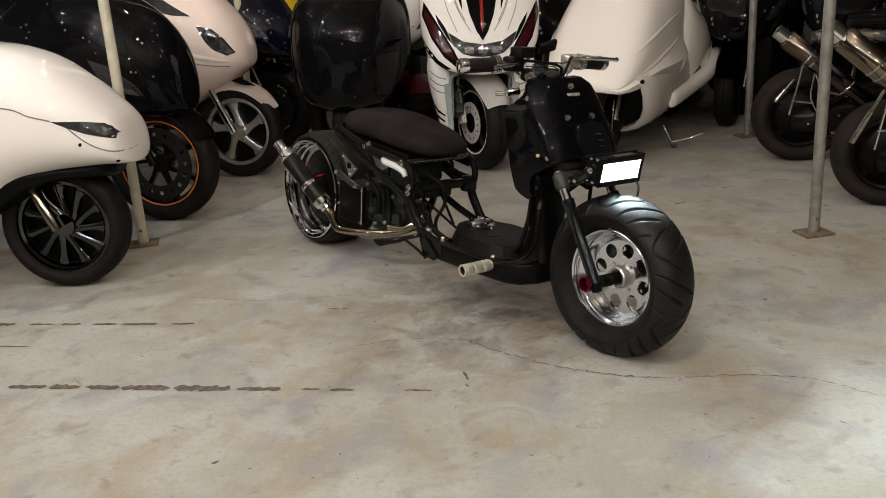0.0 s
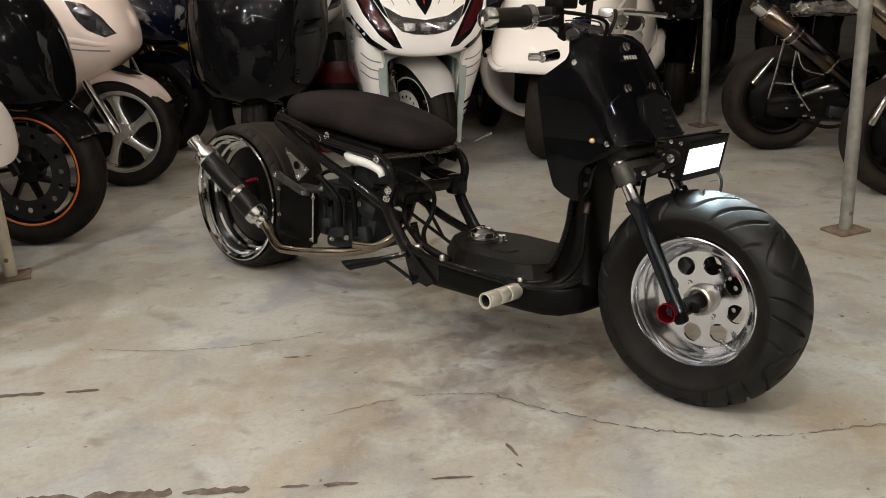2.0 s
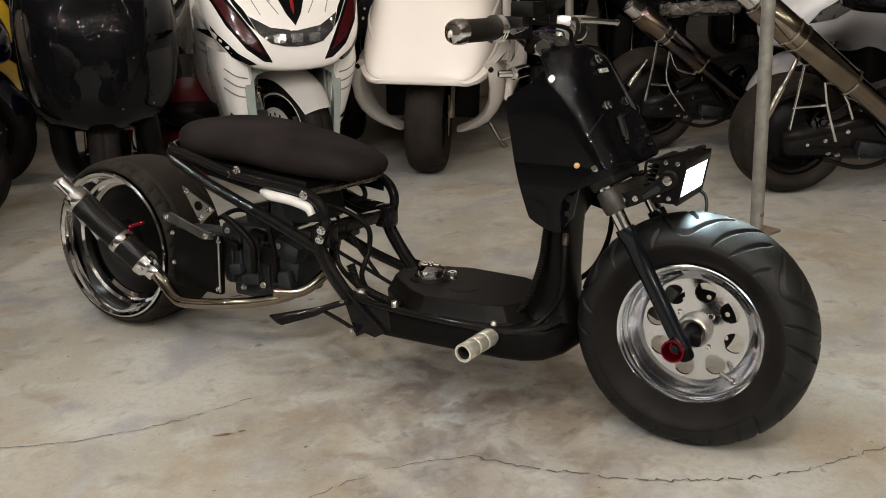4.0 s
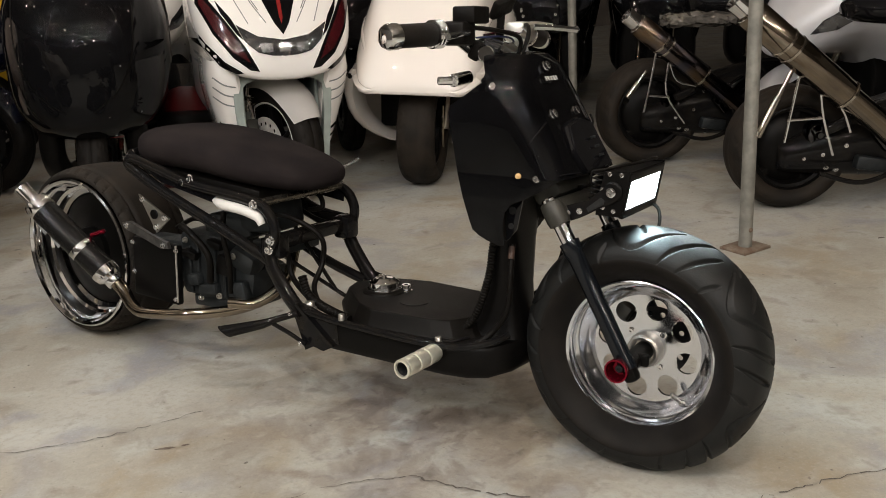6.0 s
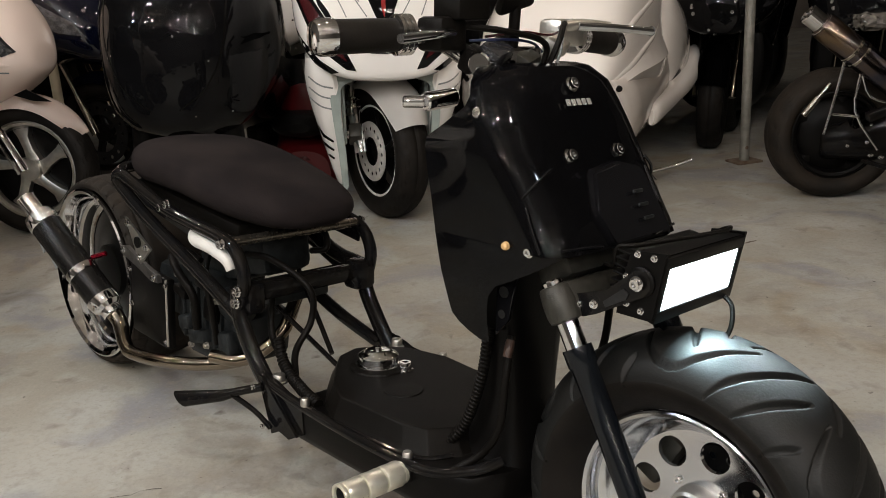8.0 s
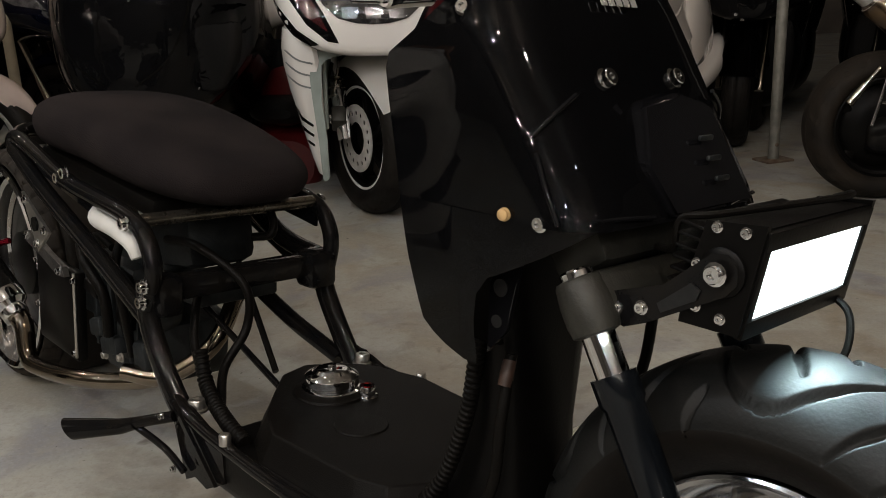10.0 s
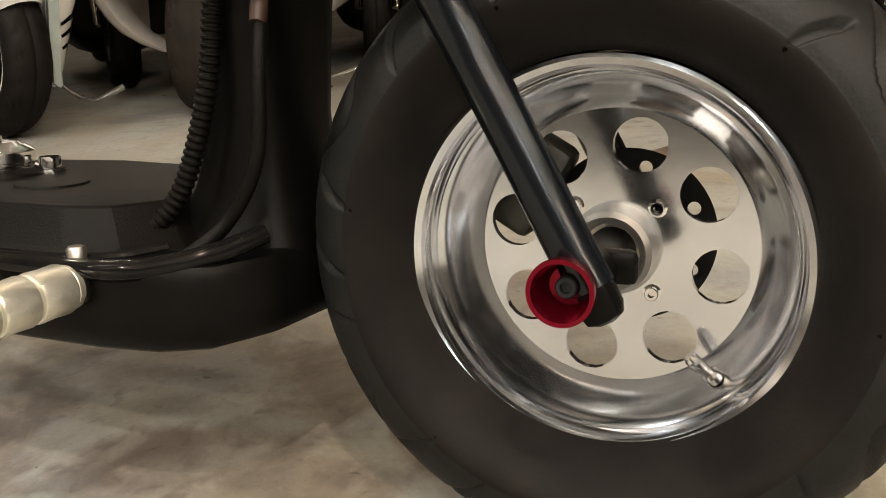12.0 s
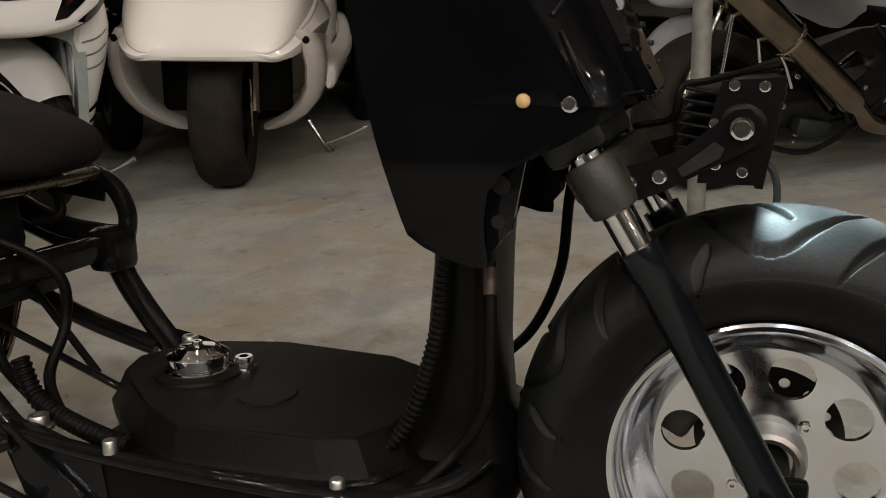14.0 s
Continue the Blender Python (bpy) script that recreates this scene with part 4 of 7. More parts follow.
tube(bm, [(-0.305, -0.066, 0.48), (-0.316, -0.070, 0.42), (-0.325, -0.072, 0.355), (-0.350, -0.080, 0.275), (-0.380, -0.095, 0.238), (-0.43, -0.125, 0.222)], 0.0088, 10, 10, rings=52)
part("corrugated_hose", bm, PLASTIC_BLACK, scooter, "black corrugated cable hose")
bm = bmesh.new()
tube(bm, [(-0.272, -0.07, 0.43), (-0.268, -0.085, 0.37), (-0.272, -0.09, 0.30), (-0.30, -0.095, 0.25), (-0.33, -0.12, 0.222)], 0.006, 10, 8)
part("brake_hose", bm, PLASTIC_BLACK, scooter)
bm = bmesh.new()
tube(bm, [(-0.205, 0.10, 0.56), (-0.232, 0.11, 0.473), (-0.243, 0.11, 0.383), (-0.274, 0.11, 0.312), (-0.32, 0.105, 0.268), (-0.36, 0.10, 0.235)], 0.006, 10, 8)
part("brake_hose", bm, PLASTIC_BLACK, scooter)

bm = bmesh.new()
tube(bm, [(-0.272, -0.072, 0.424), (-0.270, -0.078, 0.412), (-0.269, -0.082, 0.402)], [0.0066, 0.0070, 0.0064], 12, 3)
part("cable_tape", bm, BRASSY_TAPE, scooter, "brown tape round a cable")
# floor tray with side rails
bm = bmesh.new()
left = [(-0.70, 0.150), (-0.50, 0.156), (-0.38, 0.157), (-0.326, 0.150), (-0.288, 0.128), (-0.264, 0.07), (-0.258, 0.0)]
outline = left + [(x, -y) for x, y in reversed(left[:-1])]
rows = []
for z, f in ((0.152, 0.82), (0.154, 0.90), (0.160, 0.96), (0.172, 0.99), (0.190, 1.0), (0.216, 1.0), (0.224, 0.985), (0.226, 0.95)):
    rows.append([Vector((-0.48 + (x + 0.48) * f, y * f, z)) for x, y in outline])
skin(bm, rows)
part("floor_tray", bm, SATIN_BLACK, scooter, "low satin black floor tray")
for side in (-1, 1):
    bm = bmesh.new()
    tube(bm, [(-0.76, 0.150 * side, 0.238), (-0.66, 0.156 * side, 0.230), (-0.50, 0.160 * side, 0.224), (-0.385, 0.157 * side, 0.222), (-0.335, 0.145 * side, 0.224), (-0.295, 0.115 * side, 0.232), (-0.275, 0.08 * side, 0.242)],
         0.0085, 12, 6)
    part("frame_tube", bm, FRAME_BLACK, scooter)

# tank
bm = bmesh.new()
plan = [(-0.762, 0.035), (-0.735, 0.085), (-0.690, 0.118), (-0.600, 0.138), (-0.430, 0.120), (-0.370, 0.085), (-0.352, 0.020), (-0.352, -0.085), (-0.378, -0.128), (-0.420, -0.142), (-0.580, -0.146), (-0.640, -0.115), (-0.700, -0.062), (-0.748, -0.015)]
rows = [[Vector((-0.560 + (x + 0.560) * f, y * f, z)) for x, y in plan] for z, f in ((0.205, 1.02), (0.224, 1.035), (0.229, 1.02), (0.233, 1.0), (0.2625, 0.915), (0.2635, 0.905))]
skin(bm, rows)
bmesh.ops.bevel(bm, geom=[e for e in bm.edges], offset=0.0016, segments=1, affect="EDGES")
tank = part("fuel_tank", bm, PLASTIC_BLACK, scooter, "flat matt black fuel tank in the floor", sharp=14)
bm = bmesh.new()
lathe(bm, [(0.052, 0.0), (0.050, 0.004), (0.038, 0.008), (1e-4, 0.008)], (-0.64, 0.0, 0.2625), (0, 0, 1), 36)
lathe(bm, [(0.034, 0.0), (0.032, 0.003), (0.001, 0.0035)], (-0.53, -0.04, 0.2625), (0, 0, 1), 30)
part("tank_boss", bm, PLASTIC_BLACK, tank)
bm = bmesh.new()
tube(bm, [(-0.575, -0.1515, 0.2275), (-0.49, -0.1505, 0.2265), (-0.42, -0.147, 0.226), (-0.376, -0.132, 0.227), (-0.354, -0.10, 0.229)], 0.0042, 8, 5)
part("tank_flange", bm, FRAME_BLACK, tank)
bm = bmesh.new()
lathe(bm, [(0.039, 0), (0.039, 0.003), (0.0345, 0.005), (0.0345, 0.007)] + [(0.0355, 0.008), (0.0355, 0.018), (0.034, 0.020), (0.026, 0.0245), (0.0245, 0.0235), (0.020, 0.0275), (0.010, 0.029), (1e-4, 0.029)], (-0.640, 0, 0.268), (0, 0, 1), 96)
cap = part("tank_cap", bm, CHROME, tank, "chrome knurled filler cap", sharp=30)
screws(cap, [(-0.594, 0.022, 0.263)], (0, 0, 1), 0.011, 0.017)
screws(cap, [(-0.640, 0, 0.2965)], (0, 0, 1), 0.006, 0.005)

# foot pegs
for side in (-1, 1):
    bm = bmesh.new()
    p0, p1 = Vector((-0.397, 0.160 * side, 0.209)), Vector((-0.405, 0.271 * side, 0.205))
    d = (p1 - p0).normalized()
    L = (p1 - p0).length
    prof = [(0.0150, 0.0), (0.0175, 0.002), (0.0175, L * 0.06)]
    for k in range(3):
        a, b = L * (0.07 + 0.30 * k), L * (0.36 + 0.30 * k)
        prof += [(0.0165, a), (0.0190, a + 0.0012), (0.0198, a + 0.004), (0.0192, (a + b) / 2), (0.0198, b - 0.004), (0.0190, b - 0.0012), (0.0165, b)]
    prof += [(0.0195, L - 0.004), (0.0200, L), (0.0192, L + 0.002), (0.0150, L + 0.002), (0.0140, L - 0.001), (0.0140, L - 0.034), (1e-5, L - 0.034)]
    lathe(bm, prof, p0, d, 40)
    peg = part("foot_peg", bm, PEG_METAL, scooter, "pale metal foot peg with ringed grip")
    bm = bmesh.new()
    lathe(bm, [(0.0139, L - 0.032), (0.0139, L - 0.002), (0.0128, L - 0.002), (0.0120, L - 0.028), (1e-5, L - 0.028)], p0, d, 30)
    part("peg_bore", bm, HOLE_SHADE, peg)
    bm = bmesh.new()
    box(bm, (-0.395, 0.158 * side, 0.212), (0.03, 0.012, 0.03), 0.003)
    part("peg_mount", bm, FRAME_BLACK, peg)
for c in ((-0.397, -0.152, 0.224), (-0.640, -0.160, 0.236), (-0.403, 0.152, 0.224), (-0.640, 0.160, 0.236)):
    bm = bmesh.new()
    lathe(bm, [(0.0075, 0), (0.0075, 0.012), (0.006, 0.014), (0.001, 0.014)], c, (0, 0, 1), 10)
    part("bolt", bm, SATIN_METAL, scooter)
screws(scooter, [(-0.746, -0.138, 0.240), (-0.746, 0.138, 0.240)], (0, 0, 1), 0.011, 0.016, SATIN_METAL)

# main frame
YF = 0.146
for side in (-1, 1):
    y = YF * side
    bm = bmesh.new()
    tube(bm, [(-1.20, y, 0.523), (-1.10, y, 0.497), (-0.99, y, 0.484), (-0.90, y, 0.473), (-0.855, y, 0.455), (-0.834, y, 0.42), (-0.838, y, 0.385), (-0.855, y, 0.345)], 0.0125, 14, 6)
    part("frame_tube", bm, FRAME_BLACK, scooter)
    bm = bmesh.new()
    tube(bm, [(-1.305, y, 0.525), (-1.20, y, 0.474), (-1.0, y, 0.398), (-0.845, y, 0.336)], 0.0135, 14, 3)
    part("frame_tube", bm, FRAME_BLACK, scooter)
    bm = bmesh.new()
    tube(bm, [(-0.855, y, 0.39), (-0.852, y, 0.34), (-0.815, y, 0.28), (-0.765, y * 0.98, 0.222)], 0.0185, 14, 4, flat=0.75)
    part("frame_tube", bm, FRAME_BLACK, scooter)
    bm = bmesh.new()
    prism(bm, [(-1.285, 0.532), (-1.12, 0.498), (-0.90, 0.470), (-0.86, 0.452), (-0.862, 0.432), (-1.02, 0.455), (-1.20, 0.492)], (0, y * 0.955, 0), (1, 0, 0), (0, 0, 1), 0.004)
    part("frame_gusset", bm, GLOSS_BLACK, scooter)
    bm = bmesh.new()
    prism(bm, [(-0.800, 0.262), (-0.782, 0.225), (-0.752, 0.146), (-0.728, 0.158), (-0.700, 0.152), (-0.655, 0.176), (-0.66, 0.225), (-0.735, 0.250)], (0, y * 1.03, 0), (1, 0, 0), (0, 0, 1), 0.006)
    prism(bm, [(-0.775, 0.252), (-0.765, 0.252), (-0.665, 0.170), (-0.680, 0.168)], (0, y * 1.09, 0), (1, 0, 0), (0, 0, 1), 0.005)
    part("side_plate", bm, FRAME_BLACK, scooter, "black steel bracket plate")
    screws(scooter, [(-0.836, y + 0.012 * side, 0.390), (-0.842, y + 0.012 * side, 0.368)] if side < 0 else [(-0.838, y - 0.002, 0.386)], (0, side, 0), 0.0082, 0.009)
    screws(scooter, [(-1.115, y + 0.004 * side, 0.500), (-1.09, y + 0.004 * side, 0.510), (-0.882, y + 0.012 * side, 0.468)], (0, side, 0), 0.0082, 0.009)
bm = bmesh.new()
tube(bm, [(-1.20, -YF, 0.523), (-1.29, -YF, 0.545), (-1.312, -YF, 0.535), (-1.300, -YF, 0.520)], 0.0125, 14, 6)
tube(bm, [(-1.20, YF, 0.523), (-1.29, YF, 0.545), (-1.312, YF, 0.535), (-1.300, YF, 0.520)], 0.0125, 14, 6)
tube(bm, [(-1.29, -YF, 0.545), (-1.335, -0.11, 0.552), (-1.35, 0, 0.553), (-1.335, 0.11, 0.552), (-1.29, YF, 0.545)], 0.0125, 14, 6)
part("rear_loop", bm, FRAME_BLACK, scooter, "polished black rear frame loop")
bm = bmesh.new()
rod(bm, (-0.878, -0.140, 0.470), (-0.872, 0.140, 0.470), 0.0095, 16)
part("seat_bar", bm, mat("worn_black_chrome", (0.20, 0.18, 0.15), 0.25, 0.9, vary=0.4, scale=30), scooter)
bm = bmesh.new()
box(bm, (-0.852, 0, 0.378), (0.036, 0.27, 0.034), 0.008)
box(bm, (-0.845, 0.125, 0.372), (0.05, 0.05, 0.06), 0.012)
box(bm, (-0.848, -0.125, 0.372), (0.05, 0.04, 0.06), 0.012)
part("cross_beam", bm, FRAME_BLACK, scooter)
bm = bmesh.new()
tube(bm, [(-1.06, 0.135, 0.455), (-0.95, 0.138, 0.40), (-0.86, 0.14, 0.385)], 0.016, 12, 4)
part("frame_tube", bm, FRAME_BLACK, scooter)
bm = bmesh.new()
tube(bm, [(-1.0, 0.10, 0.33), (-0.90, 0.12, 0.275), (-0.80, 0.138, 0.235)], 0.013, 12, 4)
part("frame_tube", bm, FRAME_BLACK, scooter)
for a, b in (((-1.0, -0.02, 0.345), (-0.73, -0.005, 0.228)), ((-0.98, 0.06, 0.40), (-0.80, 0.02, 0.24))):
    bm = bmesh.new()
    rod(bm, a, b, 0.005, 10)
    part("control_rod", bm, FRAME_BLACK, scooter)
for pts in ([(-0.96, -0.06, 0.42), (-0.87, -0.06, 0.425), (-0.80, -0.03, 0.38), (-0.795, -0.03, 0.32), (-0.79, -0.07, 0.27), (-0.75, -0.10, 0.235)],
            [(-0.90, -0.04, 0.37), (-0.865, -0.07, 0.33), (-0.84, -0.085, 0.285), (-0.77, -0.10, 0.24)],
            [(-0.95, 0.05, 0.45), (-0.89, 0.07, 0.46), (-0.865, 0.06, 0.43), (-0.90, 0.05, 0.42)]):
    bm = bmesh.new()
    tube(bm, pts, 0.0065, 10, 7)
    part("hose", bm, PLASTIC_BLACK, scooter)
bm = bmesh.new()
tube(bm, [(-0.80, -0.10, 0.30), (-0.78, -0.105, 0.262), (-0.74, -0.115, 0.246), (-0.68, -0.128, 0.236), (-0.64, -0.132, 0.230)], 0.011, 10, 8, rings=26)
part("corrugated_hose", bm, PLASTIC_BLACK, scooter)
# folded rider peg on its triangular bracket
bm = bmesh.new()
tube(bm, [(-0.815, -0.190, 0.214), (-0.835, -0.200, 0.206), (-0.905, -0.236, 0.184)], [0.0085, 0.0105, 0.0105], 14)
for v in bm.verts:
    if v.co.x < -0.88:
        v.co.x -= 1.5 * (v.co.z - 0.174)
tube(bm, [(-0.765, -0.160, 0.232), (-0.818, -0.191, 0.214)], 0.0075, 10)
tube(bm, [(-0.822, -0.190, 0.211), (-0.785, -0.165, 0.182), (-0.745, -0.160, 0.162)], 0.0050, 10, 3)
rest = part("folded_peg", bm, FRAME_BLACK, scooter, "folded black rear peg with slanted end")
screws(rest, [(-0.776, -0.171, 0.232), (-0.752, -0.170, 0.166)], (0, -1, 0), 0.0042, 0.005)

# seat
bm = bmesh.new()
S = [(-1.352, 0.560, 0.03, 0.018), (-1.344, 0.562, 0.078, 0.038), (-1.305, 0.565, 0.115, 0.050), (-1.22, 0.568, 0.137, 0.053), (-1.11, 0.561, 0.138, 0.053), (-1.0, 0.544, 0.134, 0.051), (-0.91, 0.530, 0.126, 0.043), (-0.845, 0.520, 0.108, 0.034), (-0.806, 0.515, 0.080, 0.025), (-0.79, 0.513, 0.036, 0.011)]
hull(bm, [s + (2.9, 0.9) for s in S], 36, 5)
part("seat", bm, SEAT_CLOTH, scooter, "charcoal suede-like long seat", sharp=70)
bm = bmesh.new()
box(bm, (-1.12, 0, 0.494), (0.40, 0.20, 0.03), 0.008, pose(0, 0, 0, 0, 6, 0))
part("seat_base", bm, PLASTIC_BLACK, scooter)

# rear wheel
bm = bmesh.new()
lathe(bm, [(0.208, -0.112), (0.213, -0.109), (0.212, -0.103), (0.200, -0.100), (0.193, -0.086), (0.190, -0.064), (0.178, -0.055), (0.176, -0.035), (0.164, -0.030), (0.160, -0.005), (0.150, 0.0), (0.146, 0.004), (0.146, 0.05), (0.15, 0.055), (0.19, 0.08), (0.206, 0.10), (0.20, 0.095), (0.186, 0.07), (0.182, -0.05), (0.200, -0.107)],
      RW, (0, 1, 0), 96, close=True)
rear_wheel = part("rear_wheel", bm, CHROME, scooter, "deep-dish chrome rear wheel", sharp=25)


def fine_groove(a, s):
    if abs(abs(s) - 0.35) < 0.03:
        return 0.006
    if abs(s) > 0.45 and (a * 18 / math.pi + abs(s) * 0.8) % 1.0 < 0.14:
        return 0.005
    return 0.0


part("tyre", tyre_mesh(RW, 0.243, 0.200, 0.103, 260, fine_groove, 2.8), RUBBER_BROWN, rear_wheel, "very wide dusty rear tyre", sharp=50)
bm = bmesh.new()
lathe(bm, [(0.060, -0.066), (0.066, -0.064), (0.068, -0.050), (0.085, -0.042), (0.120, -0.036), (0.158, -0.030), (0.162, -0.026), (0.158, 0.0), (0.140, 0.03), (0.05, 0.04)], RW, (0, 1, 0), 48)
part("rear_hub", bm, SATIN_BLACK, rear_wheel)

# engine
bm = bmesh.new()
box(bm, (-1.302, -0.088, 0.247), (0.168, 0.02, 0.160), 0.006, pose(0, 0, 0, 0, 3, 0))
engine = part("engine_cover", bm, SATIN_BLACK, scooter, "black engine side cover plate")
bm = bmesh.new()
box(bm, (-1.16, 0.0, 0.27), (0.17, 0.13, 0.17), 0.02)
block = part("engine_block", bm, ENGINE_METAL, scooter, "grimy alloy engine block")
for nm, c, sz, bv, ry in (("crank_case", (-1.05, 0.0, 0.235), (0.12, 0.13, 0.11), 0.02, 10), ("cylinder_head", (-1.10, 0.01, 0.372), (0.16, 0.10, 0.075), 0.02, -10), ("swing_arm", (-1.40, 0.03, 0.25), (0.26, 0.07, 0.12), 0.02, 0),
                          ("oil_sump", (-1.15, 0.0, 0.175), (0.13, 0.11, 0.04), 0.012, 0), ("starter_motor", (-1.02, -0.05, 0.30), (0.09, 0.06, 0.06), 0.025, 20)):
    bm = bmesh.new()
    box(bm, (0, 0, 0), sz, bv)
    part(nm, moved(bm, Matrix.Translation(c) @ pose(0, 0, 0, 0, ry, 0)), ENGINE_METAL, block)
for k in range(6):
    bm = bmesh.new()
    box(bm, (-1.20 + 0.03 * k, -0.066, 0.258 + 0.006 * (k % 2)), (0.008, 0.012, 0.12), 0.002)
    part("engine_rib", bm, ENGINE_METAL, block)
for k, (x, z, w, h) in enumerate(((-1.19, 0.30, 0.05, 0.022), (-1.13, 0.215, 0.06, 0.03), (-1.07, 0.285, 0.045, 0.05), (-1.18, 0.235, 0.04, 0.03), (-1.10, 0.335, 0.05, 0.02), (-1.02, 0.225, 0.04, 0.05))):
    bm = bmesh.new()
    box(bm, (x, -0.072, z), (w, 0.028, h), 0.006, pose(0, 0, 0, 0, 12 * (-1) ** k, 0))
    part("engine_lug", bm, ENGINE_METAL if k % 2 else SATIN_BLACK, block)
screws(block, [(-1.205, -0.075, 0.335), (-1.09, -0.080, 0.205), (-1.16, -0.075, 0.19), (-1.03, -0.085, 0.315)], (0, -1, 0), 0.006, 0.008, SATIN_METAL)
for pts, r in (([(-1.20, -0.09, 0.375), (-1.14, -0.11, 0.36), (-1.10, -0.10, 0.31), (-1.11, -0.09, 0.24)], 0.009), ([(-1.06, -0.08, 0.42), (-1.04, -0.105, 0.37), (-1.03, -0.10, 0.30), (-1.05, -0.08, 0.22)], 0.007), ([(-1.25, -0.06, 0.36), (-1.16, -0.08, 0.395), (-1.08, -0.09, 0.39)], 0.006)):
    bm = bmesh.new()
    tube(bm, pts, r, 10, 7)
    part("hose", bm, PLASTIC_BLACK, block)
bm = bmesh.new()
box(bm, (-1.00, 0.02, 0.41), (0.13, 0.12, 0.09), 0.02, pose(0, 0, 0, 0, -8, 0))
box(bm, (-0.96, 0.03, 0.335), (0.10, 0.14, 0.03), 0.006)
part("carburettor_box", bm, ENGINE_METAL, scooter)
bm = bmesh.new()
prism(bm, [(-1.402, 0.366), (-1.375, 0.372), (-1.30, 0.346), (-1.238, 0.330), (-1.232, 0.314), (-1.262, 0.312), (-1.33, 0.334), (-1.395, 0.350)], (0, -0.104, 0), (1, 0, 0), (0, 0, 1), 0.010)
brace = part("alloy_brace", bm, ALLOY_WORN, engine, "worn grey alloy brace")
screws(brace, [(-1.385, -0.109, 0.360), (-1.25, -0.109, 0.322)], (0, -1, 0), 0.006, 0.006)
bm = bmesh.new()
rod(bm, (-1.2165, -0.099, 0.322), (-1.2235, -0.099, 0.172), 0.0028, 8)
part("cover_edge", bm, SATIN_METAL, engine)
screws(engine, [(-1.378, -0.099, 0.316), (-1.380, -0.099, 0.235), (-1.228, -0.099, 0.180), (-1.215, -0.099, 0.31)], (0, -1, 0), 0.005, 0.006)
bm = bmesh.new()
prism(bm, [(-1.277, 0.458), (-1.172, 0.405), (-1.221, 0.366)], (0, -0.149, 0), (1, 0, 0), (0, 0, 1), 0.005)
plate = part("triangle_plate", bm, SATIN_METAL, scooter, "triangular alloy gusset plate")
screws(plate, [(-1.262, -0.152, 0.446), (-1.188, -0.152, 0.406), (-1.22, -0.152, 0.380)], (0, -1, 0), 0.006, 0.005)
bm = bmesh.new()
lathe(bm, [(0.012, 0), (0.012, 0.004), (0.001, 0.004)], (-1.223, -0.151, 0.412), (0, -1, 0), 16)
part("plate_hole", bm, SATIN_BLACK, plate)
bm = bmesh.new()
tube(bm, [(-1.03, -0.13, 0.462), (-0.985, -0.152, 0.458), (-0.93, -0.152, 0.452), (-0.88, -0.152, 0.440), (-0.868, -0.150, 0.422)], [0.010, 0.0125, 0.012, 0.0115, 0.009], 14, 5)
part("intake_pipe", bm, WHITE_PLASTIC, scooter, "white rubber intake pipe")
bm = bmesh.new()
tube(bm, [(-1.04, -0.10, 0.20), (-0.98, -0.06, 0.20), (-0.94, 0.0, 0.25), (-0.95, 0.05, 0.32)], 0.014, 14, 6)
part("exhaust_manifold", bm, BRASSY, scooter)

# exhaust
E0, E1 = Vector((-1.635, -0.190, 0.405)), Vector((-1.452, -0.128, 0.222))
ed = (E1 - E0).normalized()
EL = (E1 - E0).length
bm = bmesh.new()
lathe(bm, [(0.031, 0.0), (0.0355, 0.006), (0.0355, EL * 0.62), (0.0355, EL - 0.012), (0.031, EL)], E0, ed, 32)
can = part("exhaust_can", bm, CARBON, scooter, "black exhaust can with chrome ends")
bm = bmesh.new()
lathe(bm, [(0.026, -0.012), (0.033, -0.010), (0.037, 0.0), (0.037, 0.022), (0.0355, 0.024)], E0, ed, 32)
part("can_band", bm, CHROME, can)
bm = bmesh.new()
lathe(bm, [(0.0365, EL * 0.60), (0.0372, EL * 0.61), (0.0372, EL * 0.66), (0.0365, EL * 0.67)], E0, ed, 32)
part("can_band", bm, CHROME, can)
bm = bmesh.new()
lathe(bm, [(0.0365, EL - 0.02), (0.0372, EL - 0.015), (0.034, EL + 0.004), (0.024, EL + 0.012)], E0, ed, 32)
part("can_band", bm, CHROME, can)
bm = bmesh.new()
lathe(bm, [(0.019, 0), (0.021, 0.01), (0.021, 0.055), (0.0225, 0.058), (0.019, 0.058), (0.017, 0.02), (1e-5, 0.02)], E0 - ed * 0.004, -ed, 24)
part("exhaust_tip", bm, CHROME, can)
bm = bmesh.new()
tube(bm, [E1, E1 + ed * 0.05, Vector((-1.352, -0.135, 0.150)), Vector((-1.30, -0.135, 0.142)), Vector((-1.17, -0.11, 0.152)), Vector((-1.07, -0.05, 0.165)), Vector((-1.02, 0.0, 0.19)), Vector((-1.0, 0.03, 0.24))], [0.020, 0.018, 0.0155, 0.0145, 0.0145, 0.0145, 0.0145, 0.0145], 18, 7)
part("exhaust_pipe", bm, BRASSY, can, "heat-tinted exhaust pipe")
bm = bmesh.new()
lathe(bm, [(0.023, 0.01), (0.024, 0.014), (0.024, 0.028), (0.023, 0.03)], E1, ed, 24)
bolt(bm, E1 + Vector((0.01, -0.025, 0.0)), (0, -1, 0), 0.006, 0.01)
part("pipe_clamp", bm, CHROME, can)
bm = bmesh.new()
for k in range(2):
    box(bm, (E0 + ed * (0.07 + 0.05 * k)) + Vector((-0.019, -0.031, -0.010)), (0.04, 0.003, 0.009), 0, pose(0, 0, 0, 0, 45, 0))
part("can_marks", bm, GREY_PLASTIC, can)
bm = bmesh.new()
